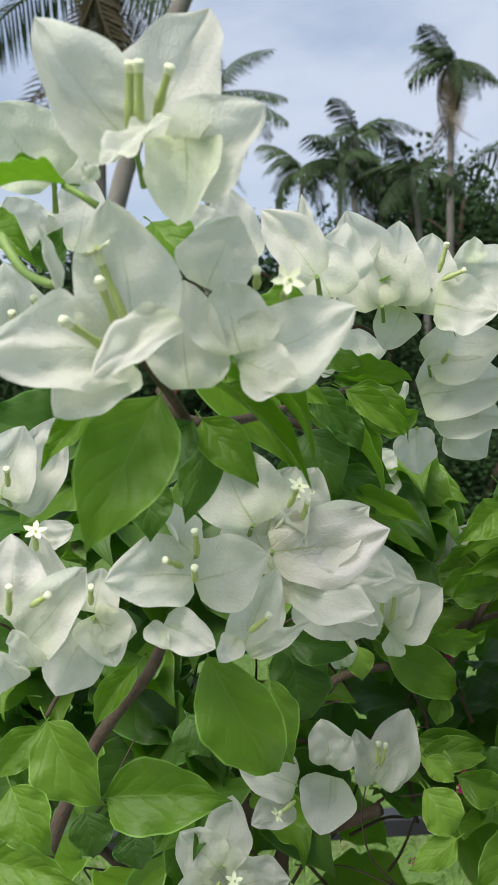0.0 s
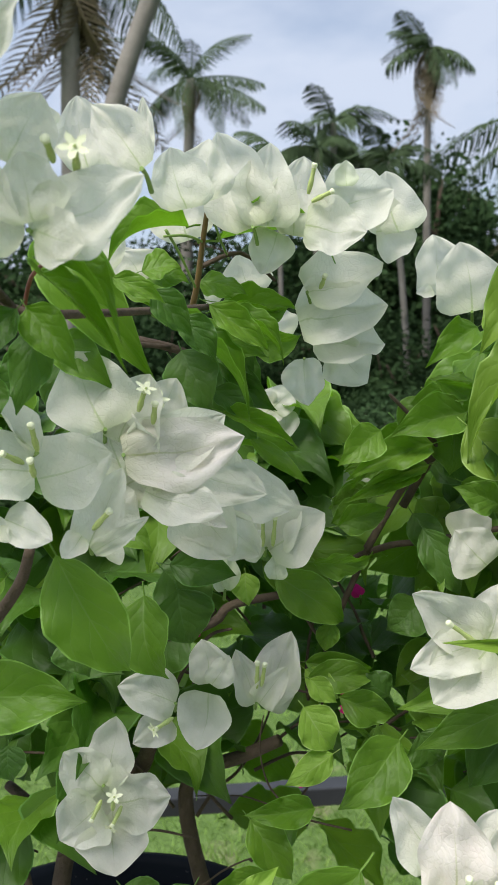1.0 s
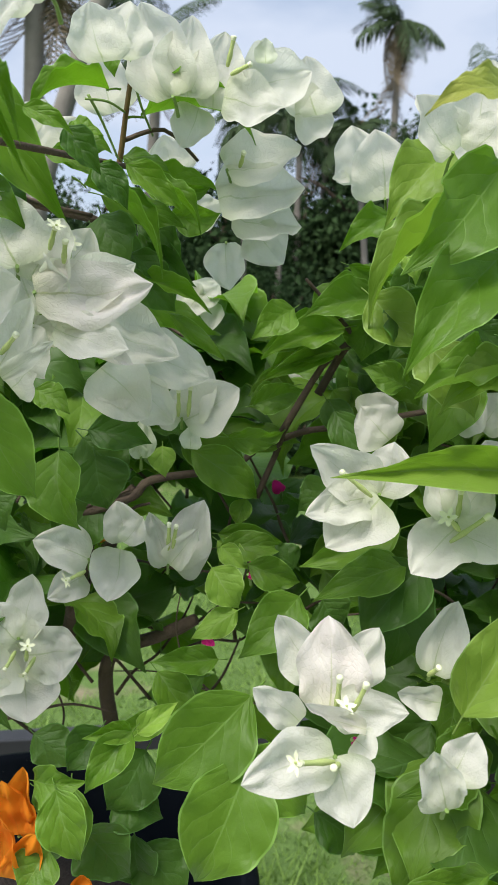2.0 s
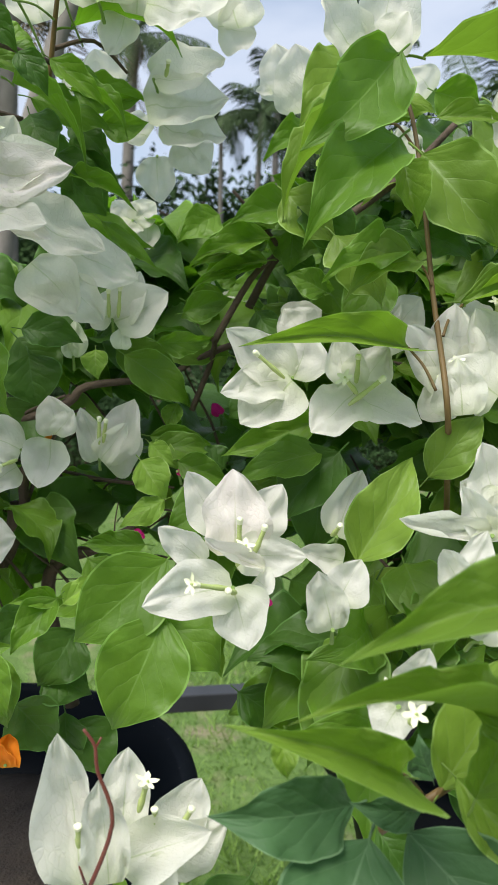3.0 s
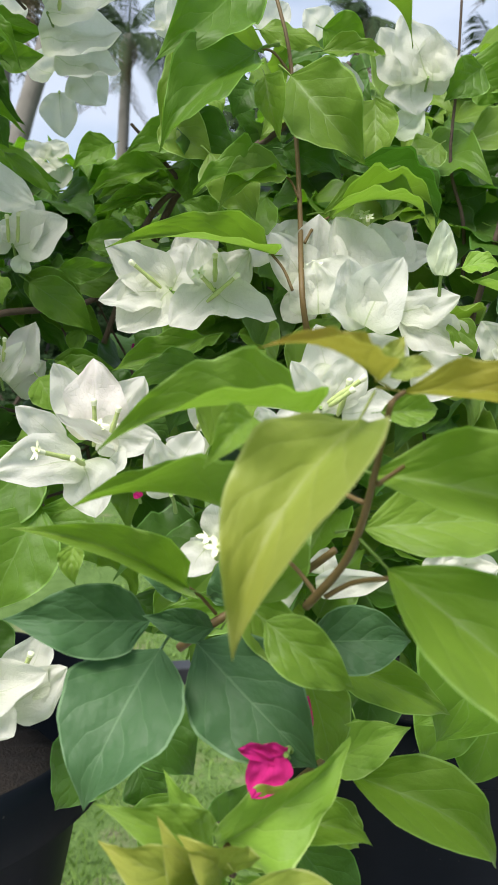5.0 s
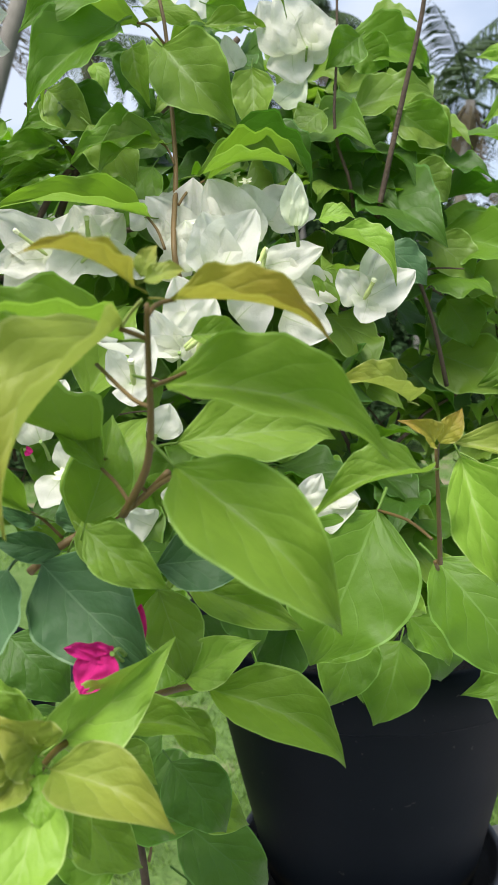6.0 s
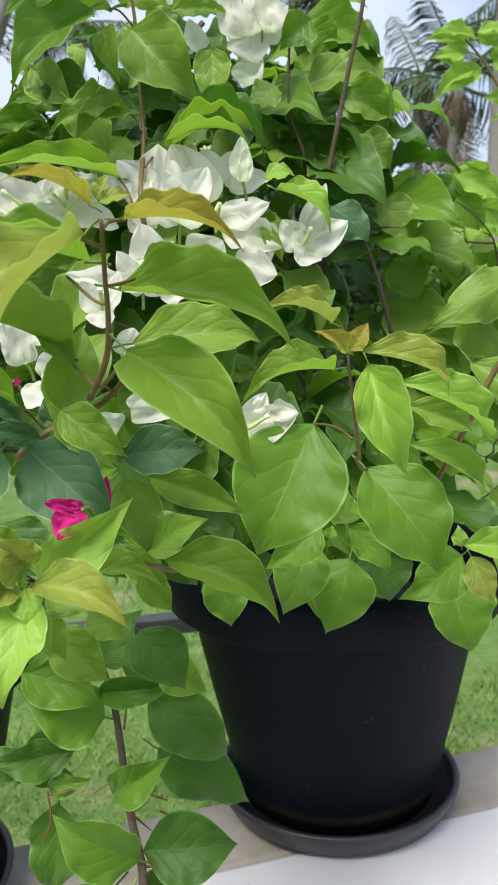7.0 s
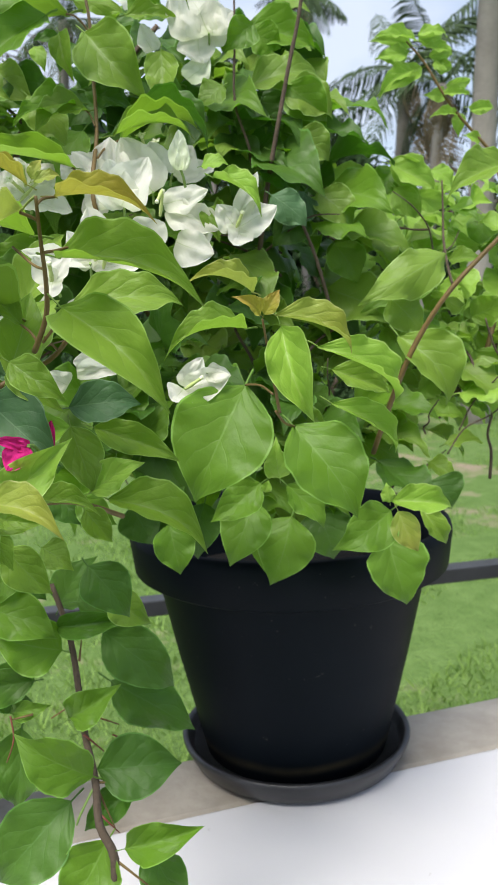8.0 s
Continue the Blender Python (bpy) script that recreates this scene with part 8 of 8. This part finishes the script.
leaf(A, "G", (0.1105, 0.4676, 1.3590), (0.1461, 0.4680, 1.3617), (0.04, -0.92, -0.38), 0.0168)
leaf(A, "G", (0.0835, 0.4999, 1.3566), (0.1288, 0.4937, 1.3264), (-0.08, -1.00, 0.08), 0.0284)
leaf(B, "D", (0.2366, 0.4644, 1.4780), (0.2228, 0.4632, 1.4566), (0.02, -1.00, 0.05), 0.0283)
leaf(B, "G", (0.2805, 0.4662, 1.5147), (0.3103, 0.4655, 1.5028), (-0.16, -0.94, -0.33), 0.0285)
leaf(B, "D", (0.2871, 0.4516, 1.4479), (0.3248, 0.4499, 1.4219), (-0.21, -0.95, -0.23), 0.0320)
leaf(B, "G", (0.5493, 0.4650, 1.3001), (0.4719, 0.4521, 1.2563), (-0.04, -0.93, 0.36), 0.0401)
leaf(B, "M", (0.5785, 0.6117, 1.5254), (0.5343, 0.6108, 1.5301), (0.02, -1.00, 0.02), 0.0175)
leaf(B, "M", (0.5753, 0.6114, 1.5197), (0.5400, 0.6104, 1.5125), (0.03, -1.00, -0.03), 0.0203)
leaf(B, "M", (0.5894, 0.6113, 1.5031), (0.5391, 0.6094, 1.4744), (-0.04, -0.99, 0.12), 0.0204)
leaf(B, "M", (0.5848, 0.6119, 1.5311), (0.6137, 0.6128, 1.5372), (0.10, -0.92, -0.38), 0.0168)
leaf(B, "M", (0.5971, 0.6118, 1.5145), (0.6236, 0.6126, 1.5234), (0.13, -0.95, -0.30), 0.0193)
leaf(B, "M", (0.6045, 0.6118, 1.5079), (0.6234, 0.6121, 1.5036), (-0.09, -0.87, -0.50), 0.0157)
leaf(B, "M", (0.6156, 0.6114, 1.4853), (0.6450, 0.6123, 1.4924), (0.10, -0.95, -0.31), 0.0134)
leaf(B, "M", (0.6155, 0.6113, 1.4779), (0.5915, 0.6107, 1.4760), (0.04, -0.98, -0.21), 0.0155)
leaf(B, "M", (0.6409, 0.6115, 1.4637), (0.6700, 0.6122, 1.4650), (0.04, -0.93, -0.38), 0.0147)
leaf(B, "M", (0.6313, 0.6111, 1.4579), (0.6291, 0.6104, 1.4336), (-0.38, -0.93, 0.06), 0.0144)
leaf(B, "M", (0.4943, 0.5058, 1.3789), (0.4496, 0.5047, 1.3731), (0.01, -0.99, 0.15), 0.0216)
leaf(B, "M", (0.5166, 0.5067, 1.3915), (0.5611, 0.5073, 1.3773), (-0.14, -0.87, -0.48), 0.0285)
leaf(B, "M", (0.5216, 0.5062, 1.3674), (0.5424, 0.5059, 1.3381), (-0.28, -0.94, -0.19), 0.0255)
leaf(B, "G", (0.5271, 0.5212, 1.3861), (0.4982, 0.5197, 1.3551), (-0.09, -0.99, 0.13), 0.0269)
leaf(B, "M", (0.5458, 0.5266, 1.3632), (0.5864, 0.5273, 1.3546), (-0.06, -0.93, -0.36), 0.0223)
leaf(B, "B", (0.4247, 0.4637, 1.3587), (0.4012, 0.4523, 1.3245), (0.05, -0.95, 0.29), 0.0322)
leaf(B, "G", (0.4598, 0.4835, 1.3213), (0.4695, 0.4828, 1.2857), (-0.27, -0.96, -0.06), 0.0340)
leaf(B, "G", (0.4163, 0.4674, 1.4266), (0.4453, 0.4674, 1.3891), (-0.24, -0.95, -0.19), 0.0440)
leaf(B, "G", (0.3843, 0.4679, 1.4903), (0.4082, 0.4683, 1.4772), (-0.15, -0.94, -0.31), 0.0287)
leaf(B, "D", (0.3859, 0.4870, 1.4454), (0.3998, 0.4868, 1.4170), (-0.24, -0.97, -0.11), 0.0446)
leaf(B, "G", (0.4500, 0.4642, 1.3536), (0.4544, 0.4636, 1.3293), (-0.28, -0.96, -0.03), 0.0397)
leaf(B, "G", (0.5999, 0.5039, 1.2123), (0.6235, 0.5035, 1.1778), (-0.27, -0.95, -0.18), 0.0444)
leaf(B, "G", (0.4073, 0.4475, 1.4429), (0.4420, 0.4478, 1.4129), (-0.21, -0.94, -0.26), 0.0362)
leaf(B, "G", (0.3923, 0.4461, 1.3905), (0.4313, 0.4469, 1.3795), (-0.11, -0.88, -0.46), 0.0164)
leaf(B, "G", (0.3819, 0.4478, 1.4903), (0.3579, 0.4468, 1.4683), (0.10, -0.99, -0.06), 0.0272)
leaf(B, "D", (0.3881, 0.4669, 1.4344), (0.3678, 0.4658, 1.4071), (0.02, -1.00, 0.03), 0.0331)
leaf(B, "D", (0.4250, 0.4632, 1.3399), (0.3942, 0.4618, 1.3121), (-0.04, -1.00, 0.09), 0.0339)


# ---- inner foliage that fills the shrubs ----
fill_rng = random.Random(77)


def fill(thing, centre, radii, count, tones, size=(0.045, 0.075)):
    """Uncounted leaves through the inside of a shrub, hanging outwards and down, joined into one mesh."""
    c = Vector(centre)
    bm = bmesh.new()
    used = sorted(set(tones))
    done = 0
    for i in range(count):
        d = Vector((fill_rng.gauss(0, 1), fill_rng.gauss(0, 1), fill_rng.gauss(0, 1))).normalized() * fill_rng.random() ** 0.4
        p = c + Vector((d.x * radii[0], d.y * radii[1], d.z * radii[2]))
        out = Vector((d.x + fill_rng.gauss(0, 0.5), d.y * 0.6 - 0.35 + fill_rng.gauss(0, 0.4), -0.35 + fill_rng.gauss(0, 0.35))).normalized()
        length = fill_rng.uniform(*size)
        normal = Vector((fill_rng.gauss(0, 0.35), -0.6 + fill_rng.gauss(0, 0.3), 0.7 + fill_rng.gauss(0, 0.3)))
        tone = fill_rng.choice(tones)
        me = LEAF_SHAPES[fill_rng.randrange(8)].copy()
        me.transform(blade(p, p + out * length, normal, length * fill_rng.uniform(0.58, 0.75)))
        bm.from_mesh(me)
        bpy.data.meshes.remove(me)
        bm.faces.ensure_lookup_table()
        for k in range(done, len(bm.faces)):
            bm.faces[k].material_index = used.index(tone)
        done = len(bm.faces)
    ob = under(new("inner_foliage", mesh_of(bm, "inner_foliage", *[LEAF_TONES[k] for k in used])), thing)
    tagged(ob, "dense mass of leaves inside the shrub", kind="stuff")


# tone D carries the shade inside a shrub in its leaf colour
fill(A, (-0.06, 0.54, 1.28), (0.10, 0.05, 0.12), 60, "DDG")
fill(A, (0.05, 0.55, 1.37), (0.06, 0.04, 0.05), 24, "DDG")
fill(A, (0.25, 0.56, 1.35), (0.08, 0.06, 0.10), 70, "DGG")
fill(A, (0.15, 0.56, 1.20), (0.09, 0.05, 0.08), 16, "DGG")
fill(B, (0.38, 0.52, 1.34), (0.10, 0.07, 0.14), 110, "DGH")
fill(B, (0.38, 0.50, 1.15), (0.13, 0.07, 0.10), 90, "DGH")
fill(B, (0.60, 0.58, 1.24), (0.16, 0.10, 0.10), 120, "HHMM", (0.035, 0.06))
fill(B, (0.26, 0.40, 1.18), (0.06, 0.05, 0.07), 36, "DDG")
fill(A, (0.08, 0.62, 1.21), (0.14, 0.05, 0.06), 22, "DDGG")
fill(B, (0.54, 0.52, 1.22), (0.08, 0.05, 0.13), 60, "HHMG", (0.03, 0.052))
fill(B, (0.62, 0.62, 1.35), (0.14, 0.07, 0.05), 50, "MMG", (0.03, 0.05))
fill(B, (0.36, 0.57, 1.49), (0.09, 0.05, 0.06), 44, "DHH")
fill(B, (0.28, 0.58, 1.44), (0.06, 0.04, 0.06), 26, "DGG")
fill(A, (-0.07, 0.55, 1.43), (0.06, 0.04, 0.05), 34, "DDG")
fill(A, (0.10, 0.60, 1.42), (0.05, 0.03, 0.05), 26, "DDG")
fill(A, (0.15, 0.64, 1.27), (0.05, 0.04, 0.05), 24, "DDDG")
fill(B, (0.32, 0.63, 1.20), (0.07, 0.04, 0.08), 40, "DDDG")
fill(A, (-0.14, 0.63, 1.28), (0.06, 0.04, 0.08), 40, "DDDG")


def inner_twigs(thing, low, high, count):
    """Thin crooked twigs that branch through the inside of a shrub, joined into one mesh."""
    bm = bmesh.new()
    for i in range(count):
        p = Vector([fill_rng.uniform(a, b) for a, b in zip(low, high)])
        d = Vector((fill_rng.gauss(0, 0.7), fill_rng.gauss(0, 0.3), fill_rng.uniform(0.1, 1.0))).normalized()
        pts = [p]
        for k in range(4):
            d = (d + Vector((fill_rng.gauss(0, 0.28), fill_rng.gauss(0, 0.2), fill_rng.gauss(0, 0.2)))).normalized()
            pts.append(pts[-1] + d * fill_rng.uniform(0.015, 0.032))
        r = fill_rng.uniform(0.0008, 0.0019)
        tube(bm, pts, [r, r * 0.9, r * 0.8, r * 0.7, r * 0.5], 5)
    ob = under(new("inner_brushwood", mesh_of(bm, "inner_twigs", BARK)), thing)
    tagged(ob, "tangle of thin brown twigs inside the shrub", kind="stuff")


inner_twigs(A, (-0.14, 0.50, 1.06), (0.24, 0.60, 1.34), 46)
inner_twigs(B, (0.26, 0.46, 1.06), (0.66, 0.62, 1.34), 50)
